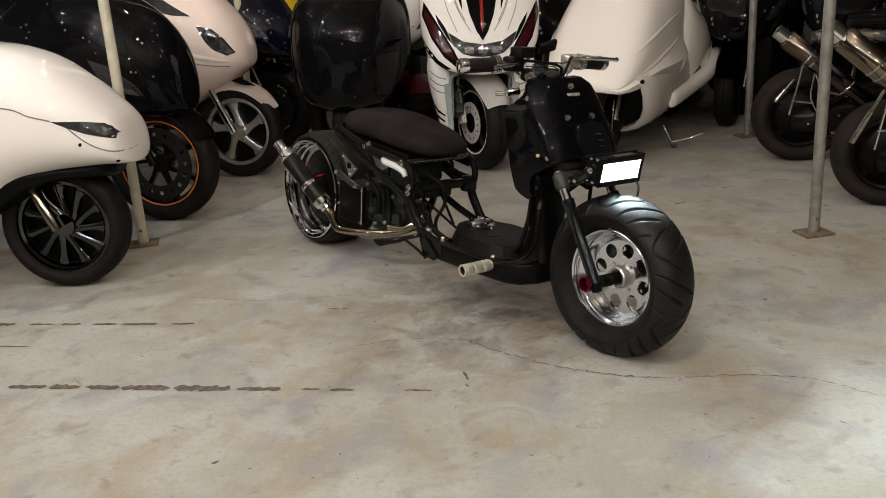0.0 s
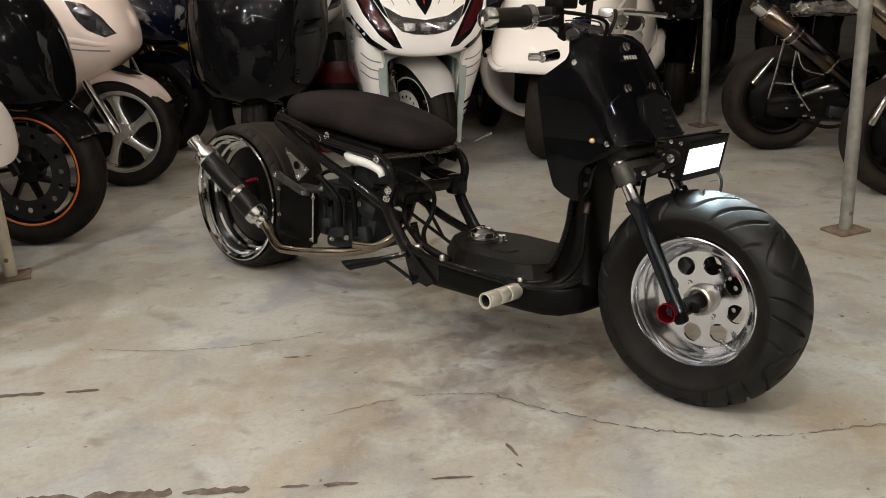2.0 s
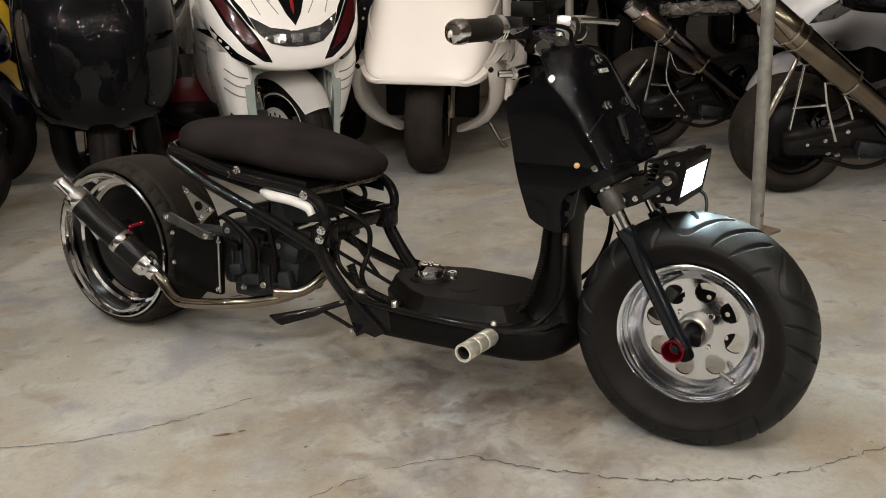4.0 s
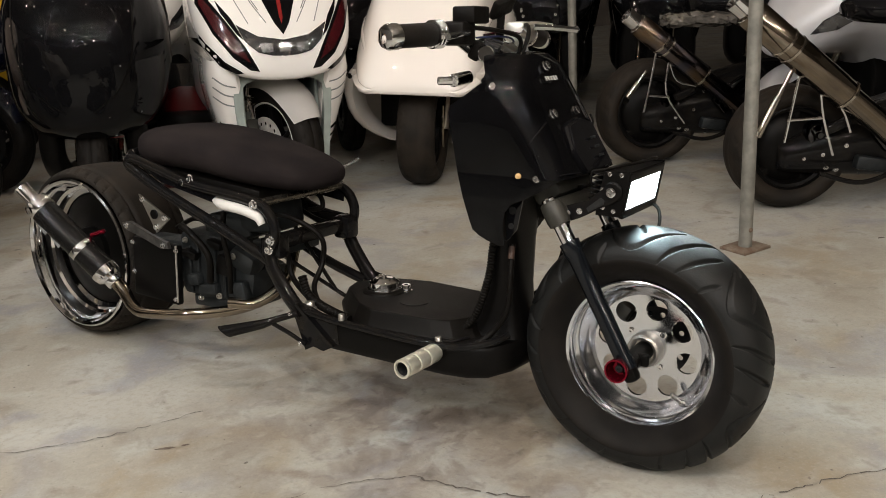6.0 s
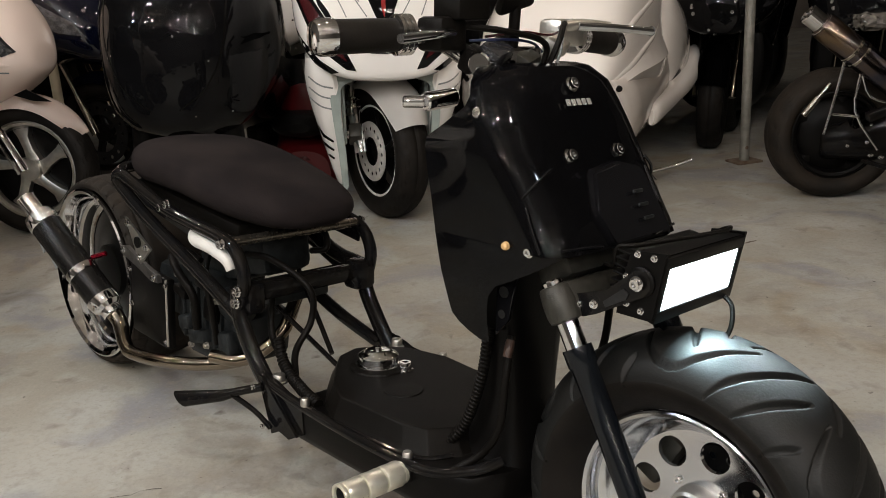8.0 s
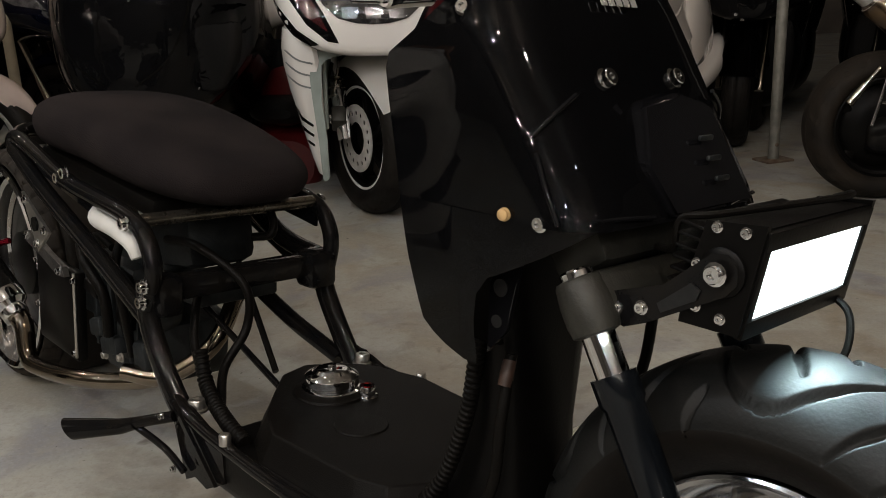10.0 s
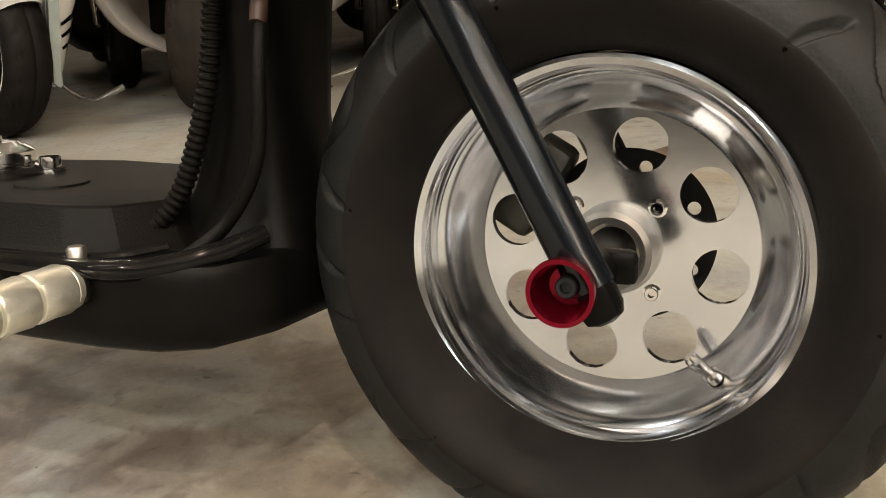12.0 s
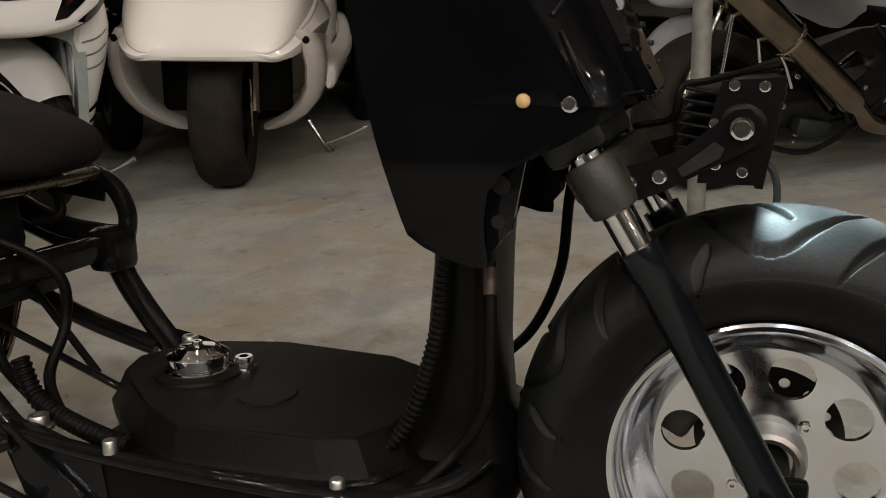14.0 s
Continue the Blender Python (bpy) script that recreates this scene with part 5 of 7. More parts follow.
rod(bm, E0 + ed * 0.17 + Vector((0.01, 0.02, 0.035)), E0 + ed * 0.17 + Vector((0.045, 0.04, 0.048)), 0.006, 12, 0.002)
part("can_stay", bm, RED_METAL, can, "red anodised stay")

# handlebar
bm = bmesh.new()
tube(bm, [(-0.408, -0.29, 0.832), (-0.375, -0.15, 0.836), (-0.355, -0.07, 0.80), (-0.35, 0.0, 0.79), (-0.355, 0.07, 0.80), (-0.375, 0.15, 0.836), (-0.417, 0.33, 0.828)], 0.011, 14, 6)
bar = part("handlebar", bm, CHROME, scooter)
for side in (-1, 1):
    e = Vector((-0.408, 0.300 * side, 0.832))
    i = Vector((-0.376, 0.170 * side, 0.837))
    if side > 0:
        e = Vector((-0.417, 0.345, 0.826))
    d = (e - i).normalized()
    L = (e - i).length
    bm = bmesh.new()
    lathe(bm, [(0.020, 0.018), (0.0215, 0.02), (0.0215, L * 0.80), (0.020, L * 0.81)], i, d, 28)
    grip = part("grip", bm, RUBBER, bar, "black rubber grip with chrome ends")
    bm = bmesh.new()
    lathe(bm, [(0.021, L * 0.79), (0.0235, L * 0.81), (0.0235, L * 0.94), (0.020, L), (0.012, L + 0.003), (0.001, L + 0.003)], i, d, 28)
    part("grip_end", bm, CHROME, grip)
    bm = bmesh.new()
    lathe(bm, [(0.021, 0), (0.0265, 0.001), (0.0265, 0.005), (0.023, 0.007), (0.0265, 0.009), (0.0265, 0.013), (0.023, 0.015), (0.0265, 0.017), (0.0265, 0.021), (0.021, 0.022)], i, d, 28)
    part("grip_collar", bm, CHROME, grip)
bm = bmesh.new()
box(bm, (-0.362, -0.125, 0.838), (0.05, 0.05, 0.045), 0.008)
box(bm, (-0.35, -0.10, 0.872), (0.05, 0.06, 0.032), 0.005)
part("switch_box", bm, PLASTIC_BLACK, bar)
bm = bmesh.new()
box(bm, (-0.36, 0.125, 0.842), (0.045, 0.06, 0.04), 0.008)
tube(bm, [(-0.345, 0.11, 0.85), (-0.335, 0.14, 0.855), (-0.32, 0.19, 0.852)], [0.010, 0.008, 0.007], 10, 4)
part("lever_perch", bm, SATIN_METAL, bar)
bm = bmesh.new()
tube(bm, [(-0.335, 0.13, 0.852), (-0.315, 0.19, 0.85), (-0.30, 0.262, 0.846), (-0.299, 0.272, 0.846)], [0.007, 0.006, 0.006, 0.008], 12, 5)
part("brake_lever", bm, POLISHED, bar, "polished brake lever")
bm = bmesh.new()
tube(bm, [(-0.345, -0.12, 0.84), (-0.325, -0.17, 0.838), (-0.315, -0.24, 0.832)], [0.007, 0.006, 0.006], 12, 5)
part("brake_lever", bm, POLISHED, bar, "polished brake lever")
bm = bmesh.new()
box(bm, (-0.325, -0.02, 0.888), (0.016, 0.062, 0.040), 0.006, pose(0, 0, 0, 20, 35, 0))
rod(bm, (-0.34, -0.01, 0.80), (-0.33, -0.015, 0.885), 0.008, 10)
part("meter_holder", bm, PLASTIC_BLACK, bar, "black tilted phone-like holder")
bm = bmesh.new()
rod(bm, (-0.318, -0.10, 0.80), (-0.338, -0.045, 0.80), 0.016, 20, 0.002)
rod(bm, (-0.335, 0.03, 0.785), (-0.335, 0.06, 0.785), 0.018, 20, 0.002)
box(bm, (-0.345, 0, 0.805), (0.05, 0.07, 0.035), 0.008)
part("bar_clamp", bm, CHROME, bar)
bm = bmesh.new()
rod(bm, (-0.352, -0.165, 0.752), (-0.346, -0.115, 0.757), 0.0125, 18, 0.002)
rod(bm, (-0.372, -0.185, 0.752), (-0.352, -0.165, 0.752), 0.008, 18, 0.002)
part("key_switch", bm, CHROME, bar)
for pts, r in (([(-0.35, -0.12, 0.85), (-0.32, -0.05, 0.843), (-0.31, 0.02, 0.83), (-0.315, 0.03, 0.80), (-0.33, 0.0, 0.74)], 0.0045),
               ([(-0.35, 0.12, 0.855), (-0.318, 0.075, 0.852), (-0.305, 0.05, 0.83), (-0.315, 0.03, 0.78)], 0.0045),
               ([(-0.35, -0.11, 0.83), (-0.32, -0.07, 0.80), (-0.325, -0.03, 0.78), (-0.34, 0.02, 0.81)], 0.004)):
    bm = bmesh.new()
    tube(bm, pts, r, 8, 6)
    part("control_cable", bm, PLASTIC_BLACK, bar)

for pts, tone in (([(-0.345, -0.06, 0.835), (-0.322, -0.01, 0.842), (-0.325, 0.05, 0.838), (-0.34, 0.10, 0.845)], DARK_RED), ([(-0.345, -0.09, 0.830), (-0.325, -0.04, 0.832), (-0.322, 0.01, 0.828), (-0.335, 0.05, 0.815)], BLUE_WIRE),
                  ([(-0.338, 0.09, 0.850), (-0.318, 0.075, 0.835), (-0.316, 0.06, 0.80), (-0.33, 0.03, 0.775)], GREY_PLASTIC), ([(-0.33, -0.10, 0.815), (-0.31, -0.06, 0.79), (-0.32, -0.02, 0.785), (-0.335, 0.04, 0.80)], PLASTIC_BLACK)):
    bm = bmesh.new()
    tube(bm, pts, 0.0019, 8, 6)
    part("wire", bm, tone, bar)
for c, sz, tone in (((-0.330, -0.055, 0.812), (0.035, 0.045, 0.030), SMOKED), ((-0.325, 0.0, 0.800), (0.030, 0.040, 0.034), CLAMP_METAL), ((-0.338, 0.085, 0.822), (0.030, 0.034, 0.026), SATIN_METAL), ((-0.345, -0.085, 0.806), (0.024, 0.030, 0.036), PLASTIC_BLACK)):
    bm = bmesh.new()
    box(bm, (0, 0, 0), sz, 0.006)
    part("bar_fitting", moved(bm, Matrix.Translation(c) @ pose(0, 0, 0, 15, 30, 20)), tone, bar)

# ---- parked bikes ----


def spoke_wheel(parent, c, R, rim, half, spokes, rim_mat, tyre_mat=None, stripe=None, steer=0.0, label="", disc=True, spoke_w=0.03, disc_mat=None, dark_back=False, disc_out=0.86):
    """A wheel about the y axis at c with spokes, tyre and brake disc."""
    c = Vector(c)
    turn = Matrix.Translation(c) @ pose(0, 0, 0, 0, 0, steer) @ Matrix.Translation(-c)
    bm = bmesh.new()
    lathe(bm, [(rim, -half * 0.72), (rim + 0.006, -half * 0.70), (rim + 0.004, -half * 0.62), (rim - 0.014, -half * 0.55), (rim - 0.022, -half * 0.2), (rim - 0.022, half * 0.2), (rim - 0.014, half * 0.55), (rim + 0.004, half * 0.62), (rim + 0.006, half * 0.70), (rim, half * 0.72), (rim - 0.006, half * 0.4), (rim - 0.006, -half * 0.4)], c, (0, 1, 0), 56, close=True)
    lathe(bm, [(0.02, -half * 0.6), (0.042, -half * 0.6), (0.045, -half * 0.3), (0.045, half * 0.3), (0.042, half * 0.6), (0.02, half * 0.6)], c, (0, 1, 0), 24)
    moved(bm, turn)
    wheel = part("wheel", bm, rim_mat, parent, label)
    if dark_back:
        # black disc added behind the spokes to give the gaps their shade
        bm = bmesh.new()
        lathe(bm, [(0.03, half * 0.45), (rim - 0.024, half * 0.45), (rim - 0.024, half * 0.30), (0.10, half * 0.24), (0.03, half * 0.24)], c, (0, 1, 0), 40)
        part("gap_shade_disc", moved(bm, turn), SATIN_BLACK, wheel)
        # black ring that puts shade into the colour of the rim's inside
        bm = bmesh.new()
        lathe(bm, [(rim - 0.0235, -half * 0.42), (rim - 0.0225, half * 0.42), (rim - 0.0245, half * 0.42), (rim - 0.0250, -half * 0.42)], c, (0, 1, 0), 56, close=True)
        part("rim_shade_ring", moved(bm, turn), SATIN_BLACK, wheel)
    for k in range(spokes):
        bm = bmesh.new()
        w = 2 * math.pi * k / spokes + 0.3
        d = Vector((math.cos(w), 0, math.sin(w)))
        s = Vector((-math.sin(w), 0, math.cos(w)))
        rows = []
        for f, wd, sh in ((0.03, 1.1, -0.010), (0.35, 0.75, 0.006), (0.7, 0.85, 0.022), (1.0, 1.7, 0.030)):
            m = c + d * (0.03 + (rim - 0.045) * f) + s * sh
            h = spoke_w * 0.5 * wd
            rows.append([m + s * h + Vector((0, half * 0.28, 0)), m + s * h * 0.4 + Vector((0, half * 0.38, 0)), m - s * h * 0.4 + Vector((0, half * 0.38, 0)), m - s * h + Vector((0, half * 0.28, 0)),
                         m - s * h - Vector((0, half * 0.28, 0)), m - s * h * 0.4 - Vector((0, half * 0.38, 0)), m + s * h * 0.4 - Vector((0, half * 0.38, 0)), m + s * h - Vector((0, half * 0.28, 0))])
        skin(bm, rows)
        part("spoke", moved(bm, turn), rim_mat, wheel)

    def cut(a, s):
        if abs(s) > 0.25 and (a * 12 / math.pi + abs(s) * 0.9) % 1.0 < 0.11:
            return 0.006
        return 0.005 if abs(s) < 0.04 else 0.0
    part("tyre", moved(tyre_mesh(c, R, rim - 0.004, half, 150, cut, 2.5), turn), tyre_mat or RUBBER, wheel, sharp=50)
    if stripe:
        bm = bmesh.new()
        for s in (-1, 1):
            lathe(bm, [(rim - 0.006, s * half * 0.70), (rim + 0.003, s * half * 0.735), (rim - 0.001, s * half * 0.75)], c, (0, 1, 0), 56, close=True)
        part("rim_stripe", moved(bm, turn), stripe, wheel)
    if disc:
        bm = bmesh.new()
        holed_disc(bm, c, rim * (disc_out - 0.34), rim * disc_out, rim * 0.05, rim * (disc_out - 0.16), 16, -half * 0.92, -half * 0.92 + 0.004)
        part("brake_disc", moved(bm, turn), disc_mat or DISC_DARK, wheel)
    return wheel


def sheet_patch(bm, host_tree, outline, origin, u, v, away, lift=0.002, cell=0.012):
    """A decal: an outline in the plane (u, v), cut into small pieces and laid onto a body along the direction away."""
    o, u, v, away = Vector(origin), Vector(u), Vector(v), Vector(away).normalized()
    tmp = bmesh.new()
    f = tmp.faces.new([tmp.verts.new((a, b, 0)) for a, b in outline])
    xs, ys = [p[0] for p in outline], [p[1] for p in outline]
    for axis, lo, hi in ((0, min(xs), max(xs)), (1, min(ys), max(ys))):
        n = int((hi - lo) / cell)
        for k in range(1, n + 1):
            co = [0, 0, 0]
            co[axis] = lo + (hi - lo) * k / (n + 1)
            no = [0, 0, 0]
            no[axis] = 1
            bmesh.ops.bisect_plane(tmp, geom=tmp.verts[:] + tmp.edges[:] + tmp.faces[:], plane_co=co, plane_no=no)
    made = {}
    for vert in tmp.verts:
        p = o + u * vert.co.x + v * vert.co.y
        hit = host_tree.ray_cast(p + away * 0.6, -away, 1.5)
        if hit[0] is not None:
            n = hit[1] if hit[1].dot(away) > 0 else -hit[1]
            made[vert] = bm.verts.new(hit[0] + n * lift)
    for face in tmp.faces:
        if all(x in made for x in face.verts):
            bm.faces.new([made[x] for x in face.verts])
    tmp.free()
    return bm


def tree_of(ob):
    me = ob.data
    return BVHTree.FromPolygons([v.co.copy() for v in me.vertices], [tuple(p.vertices) for p in me.polygons])


def fork_pair(parent, c, top, material, gap, steer=0.0, r=0.016):
    c, top = Vector(c), Vector(top)
    turn = Matrix.Translation(c) @ pose(0, 0, 0, 0, 0, steer) @ Matrix.Translation(-c)
    for s in (-1, 1):
        bm = bmesh.new()
        o = Vector((0, gap * s, 0))
        tube(bm, [c + o, c + o + (top - c) * 0.45, c + o + (top - c) * 0.47, top + o], [r * 1.25, r * 1.25, r, r], 14)
        part("fork_leg", moved(bm, turn), material, parent)


def fender(parent, c, R, half, a0, a1, material, steer=0.0, label="", point=0.0):
    """A mudguard bent round a wheel between two angles (0 ahead, 90 up)."""
    c = Vector(c)
    turn = Matrix.Translation(c) @ pose(0, 0, 0, 0, 0, steer) @ Matrix.Translation(-c)
    bm = bmesh.new()
    rows = []
    n = 16
    for k in range(n + 1):
        f = k / n
        a = radians(a0 + (a1 - a0) * f)
        taper = 1 - point * max(0, 1 - f * 3) ** 2
        ring = []
        for j in range(9):
            g = -1 + 2 * j / 8
            drop = 0.055 * abs(g) ** 2.6
            ring.append(c + Vector((math.cos(a) * (R - drop), g * half * taper, math.sin(a) * (R - drop))))
        rows.append(ring)
    skin(bm, rows, closed=False, cap=False)
    bmesh.ops.solidify(bm, geom=bm.faces[:], thickness=0.004)
    return part("mudguard", moved(bm, turn), material, parent, label)


def at(x, y, yaw, lean=0.0):
    return Matrix.Translation((x, y, 0)) @ pose(0, 0, 0, 0, 0, yaw) @ pose(0, 0, 0, -lean, 0, 0)


def simple_rear(parent, x, R, z_seat, body_mat, seat_mat=None, hw=0.15):
    """The far end of a parked bike: seat, tail, rear wheel."""
    spoke_wheel(parent, (x, 0, R), R, R * 0.62, 0.06, 5, SATIN_BLACK, disc=False)
    bm = bmesh.new()
    hull(bm, [(x - 0.25, z_seat + 0.06, 0.05, 0.04), (x - 0.1, z_seat + 0.02, hw * 0.8, 0.09), (x + 0.3, z_seat - 0.1, hw, 0.16), (x + 0.62, z_seat - 0.22, hw, 0.16), (x + 0.7, z_seat - 0.22, hw * 0.8, 0.10)])
    part("tail_body", bm, body_mat, parent)
    bm = bmesh.new()
    hull(bm, [(x - 0.15, z_seat + 0.10, 0.09, 0.03), (x + 0.1, z_seat + 0.10, 0.15, 0.05), (x + 0.4, z_seat + 0.02, 0.16, 0.05), (x + 0.72, z_seat, 0.13, 0.05), (x + 0.80, z_seat, 0.05, 0.02)])
    part("seat", bm, seat_mat or PLASTIC_BLACK, parent)


def bars(parent, x, z, w=0.36, material=None):
    bm = bmesh.new()
    tube(bm, [(x - 0.08, -w, z), (x, -w * 0.45, z + 0.02), (x, w * 0.45, z + 0.02), (x - 0.08, w, z)], 0.013, 10, 5)
    b = part("handlebar", bm, material or SATIN_BLACK, parent)
    for s in (-1, 1):
        bm = bmesh.new()
        rod(bm, (x - 0.08, w * s, z), (x - 0.035, w * 0.68 * s, z + 0.012), 0.018, 14, 0.003)
        part("grip", bm, RUBBER, b)


def panel(parent, host, outline, material, name="panel", away=(0, -1, 0), lift=0.002, label="", cell=0.02):
    """A thin shaped piece lying on a body: seen along x (away = x) or from the side."""
    bm = bmesh.new()
    u = (0, 1, 0) if abs(away[0]) > 0.5 else (1, 0, 0)
    sheet_patch(bm, tree_of(host), outline, (0, 0, 0), u, (0, 0, 1), away, lift, cell)
    if not bm.faces:
        bm.free()
        return None
    bmesh.ops.triangulate(bm, faces=[f for f in bm.faces if len(f.verts) > 4])
    return part(name, bm, material, parent, label, sharp=80)


def seam(parent, host, pts, w=0.005, away=(0, -1, 0), material=None):
    P = [(p.x, p.y) for p in smooth_path([Vector((x, z, 0)) for x, z in pts], 4)]
    bm = bmesh.new()
    tree = tree_of(host)
    for q in zip(P, P[1:]):
        a, b = Vector((*q[0], 0)), Vector((*q[1], 0))
        d = (b - a).normalized()
        n = Vector((-d.y, d.x, 0)) * w / 2
        u = (0, 1, 0) if abs(away[0]) > 0.5 else (1, 0, 0)
        sheet_patch(bm, tree, [((a + n).x, (a + n).y), ((b + n).x, (b + n).y), ((b - n).x, (b - n).y), ((a - n).x, (a - n).y)], (0, 0, 0), u, (0, 0, 1), away, 0.0012, 0.03)
    return part("panel_seam", bm, material or GREY_PLASTIC, parent)


def surface_screws(parent, host, places, side, r, material=None):
    """Small screws set on the side of a body at places (x, z)."""
    tree = tree_of(host)
    for x, z in places:
        hit, normal, _i, _d = tree.ray_cast(Vector((x, 2.0 * side, z)), Vector((0, -side, 0)))
        if hit is not None:
            screws(parent, [hit - normal * 0.001], normal, r, 0.004, material or SATIN_BLACK)


def ridge(parent, host, pts, width, away, material, name="body_fold", proud=0.35):
    """A pressed fold: a soft bead lying half sunk along places on a body, thin at its ends."""
    tree, away = tree_of(host), Vector(away).normalized()
    P = smooth_path([Vector((a, b, 0)) for a, b in pts], 6)
    out = []
    for p in P:
        o = Vector((2.0, p.x, p.y)) if abs(away.x) > 0.5 else Vector((p.x, 2.0 * away.y, p.y))
        hit, normal, _i, _d = tree.ray_cast(o, -away)
        if hit is None:
            continue
        n = normal if normal.dot(away) > 0 else -normal
        out.append(hit - n * width * (1 - proud))
    if len(out) < 4:
        return None
    k = len(out) - 1
    bm = bmesh.new()
    tube(bm, out, [width * (0.25 + 0.75 * math.sin(math.pi * i / k) ** 0.6) if 0 < i < k else width * 0.15 for i in range(k + 1)], 16)
    return part(name, bm, material, parent, sharp=80)


# white long-nosed scooter
A = empty("white_scooter", at(-1.57, 3.185, -2, 2), "long-nosed pearl white scooter with slim dark headlight", "scooter")
spoke_wheel(A, (0.05, 0, 0.248), 0.248, 0.180, 0.066, 11, DARK_CHROME, spoke_w=0.034, disc=False, dark_back=True)
fork_pair(A, (0.05, 0, 0.248), (-0.09, 0, 0.57), BRASSY, 0.092, r=0.017)
bm = bmesh.new()
hull(bm, [(0.386, 0.512, 0.045, 0.014), (0.382, 0.520, 0.10, 0.032), (0.370, 0.548, 0.150, 0.060, 2.6), (0.345, 0.578, 0.186, 0.092, 2.7), (0.28, 0.613, 0.216, 0.127, 2.7), (0.195, 0.648, 0.243, 0.167, 2.7), (0.083, 0.681, 0.268, 0.215, 2.7), (-0.035, 0.688, 0.282, 0.254, 2.7), (-0.16, 0.655, 0.29, 0.31, 2.7), (-0.40, 0.62, 0.285, 0.40, 2.6), (-0.65, 0.55, 0.27, 0.38, 2.5), (-0.85, 0.50, 0.2, 0.25)], 48)
A_body = part("front_body", bm, WHITE_PAINT, A, sharp=60)
panel(A, A_body, [(0.172, 0.679), (0.27, 0.670), (0.330, 0.656), (0.350, 0.640), (0.372, 0.602), (0.374, 0.592), (0.345, 0.604), (0.28, 0.625), (0.225, 0.651)], SMOKED, "headlight", label="slim dark swept headlight", cell=0.012)
panel(A, A_body, [(0.325, 0.646), (0.345, 0.634), (0.362, 0.606), (0.335, 0.614)], LENS, "headlight_lens", lift=0.004, cell=0.01)
seam(A, A_body, [(-0.174, 0.752), (0.03, 0.736), (0.104, 0.703), (0.172, 0.681)])
seam(A, A_body, [(0.222, 0.655), (0.262, 0.609), (0.30, 0.577), (0.345, 0.555), (0.382, 0.547)])
surface_screws(A, A_body, ((0.255, 0.588), (0.355, 0.512)), -1, 0.006)
bm = bmesh.new()
hull(bm, [(0.30, 0.475, 0.05, 0.03), (0.26, 0.475, 0.12, 0.04), (0.05, 0.470, 0.17, 0.05), (-0.2, 0.42, 0.20, 0.12), (-0.45, 0.38, 0.18, 0.14)], 24)
part("arch_lining", bm, SATIN_BLACK, A)
simple_rear(A, -1.45, 0.225, 0.70, WHITE_PAINT, LEATHER_TAN, 0.2)
bm = bmesh.new()
hull(bm, [(-0.52, 1.02, 0.06, 0.04), (-0.56, 1.03, 0.17, 0.07), (-0.75, 0.98, 0.20, 0.07), (-0.95, 0.92, 0.20, 0.06), (-1.0, 0.90, 0.1, 0.03)], 24)
part("seat_front", bm, LEATHER_TAN, A, "tan leather-like seat top")


def glint_studs(parent, host, seed, count, area, away, r=0.006):
    """Small chrome screws added only for glints, scattered over a body, each on its surface."""
    rnd = random.Random(seed)
    tree = tree_of(host)
    away = Vector(away).normalized()
    done = 0
    for _ in range(count * 6):
        if done == count:
            break
        a, z = rnd.uniform(area[0], area[1]), rnd.uniform(area[2], area[3])
        o = Vector((2.0, a, z)) if away.x else Vector((a, 2.0 * away.y, z))
        place, normal, _i, _d = tree.ray_cast(o, -away)
        if place is None or normal.dot(away) < 0.25:
            continue
        screws(parent, [place - normal * 0.001], normal, r * rnd.uniform(0.6, 1.2), r * 0.8)
        done += 1


# black sport bike with orange striped rims
B = empty("black_motorcycle", at(-1.41, 4.085, -12, 3), "glossy black faired motorcycle with orange rim stripe", "motorcycle")
spoke_wheel(B, (0, 0, 0.285), 0.285, 0.205, 0.062, 7, SATIN_BLACK, stripe=ORANGE_PAINT, spoke_w=0.02)
fender(B, (0, 0, 0.285), 0.312, 0.078, 25, 150, GLOSS_BLACK_WAVY)
fork_pair(B, (0, 0, 0.285), (-0.2, 0, 0.8), SATIN_BLACK, 0.095)
bm = bmesh.new()
hull(bm, [(0.187, 0.615, 0.03, 0.05), (0.178, 0.63, 0.11, 0.10), (0.128, 0.69, 0.19, 0.18), (0.035, 0.75, 0.24, 0.245), (-0.12, 0.81, 0.265, 0.285), (-0.30, 0.83, 0.275, 0.32), (-0.50, 0.76, 0.26, 0.38), (-0.75, 0.64, 0.22, 0.34), (-0.9, 0.6, 0.15, 0.2)], 40)
B_body = part("fairing", bm, GLOSS_BLACK_WAVY, B, sharp=60)
panel(B, B_body, [(-0.16, 0.80), (-0.05, 0.76), (0.05, 0.67), (0.07, 0.625), (-0.02, 0.64), (-0.12, 0.71)], SMOKED, "headlight", lift=0.003)
panel(B, B_body, [(-0.06, 0.735), (-0.01, 0.71), (0.0, 0.69), (-0.05, 0.715)], LENS, "headlight_lens", lift=0.005)
seam(B, B_body, [(0.12, 0.57), (-0.02, 0.55), (-0.2, 0.56), (-0.4, 0.60)], 0.008, material=SATIN_BLACK)
glint_studs(B, B_body, 3, 22, (-0.5, 0.14, 0.45, 1.05), (0, -1, 0), 0.005)
simple_rear(B, -1.40, 0.285, 0.80, GLOSS_BLACK_WAVY)
bars(B, -0.35, 1.08)

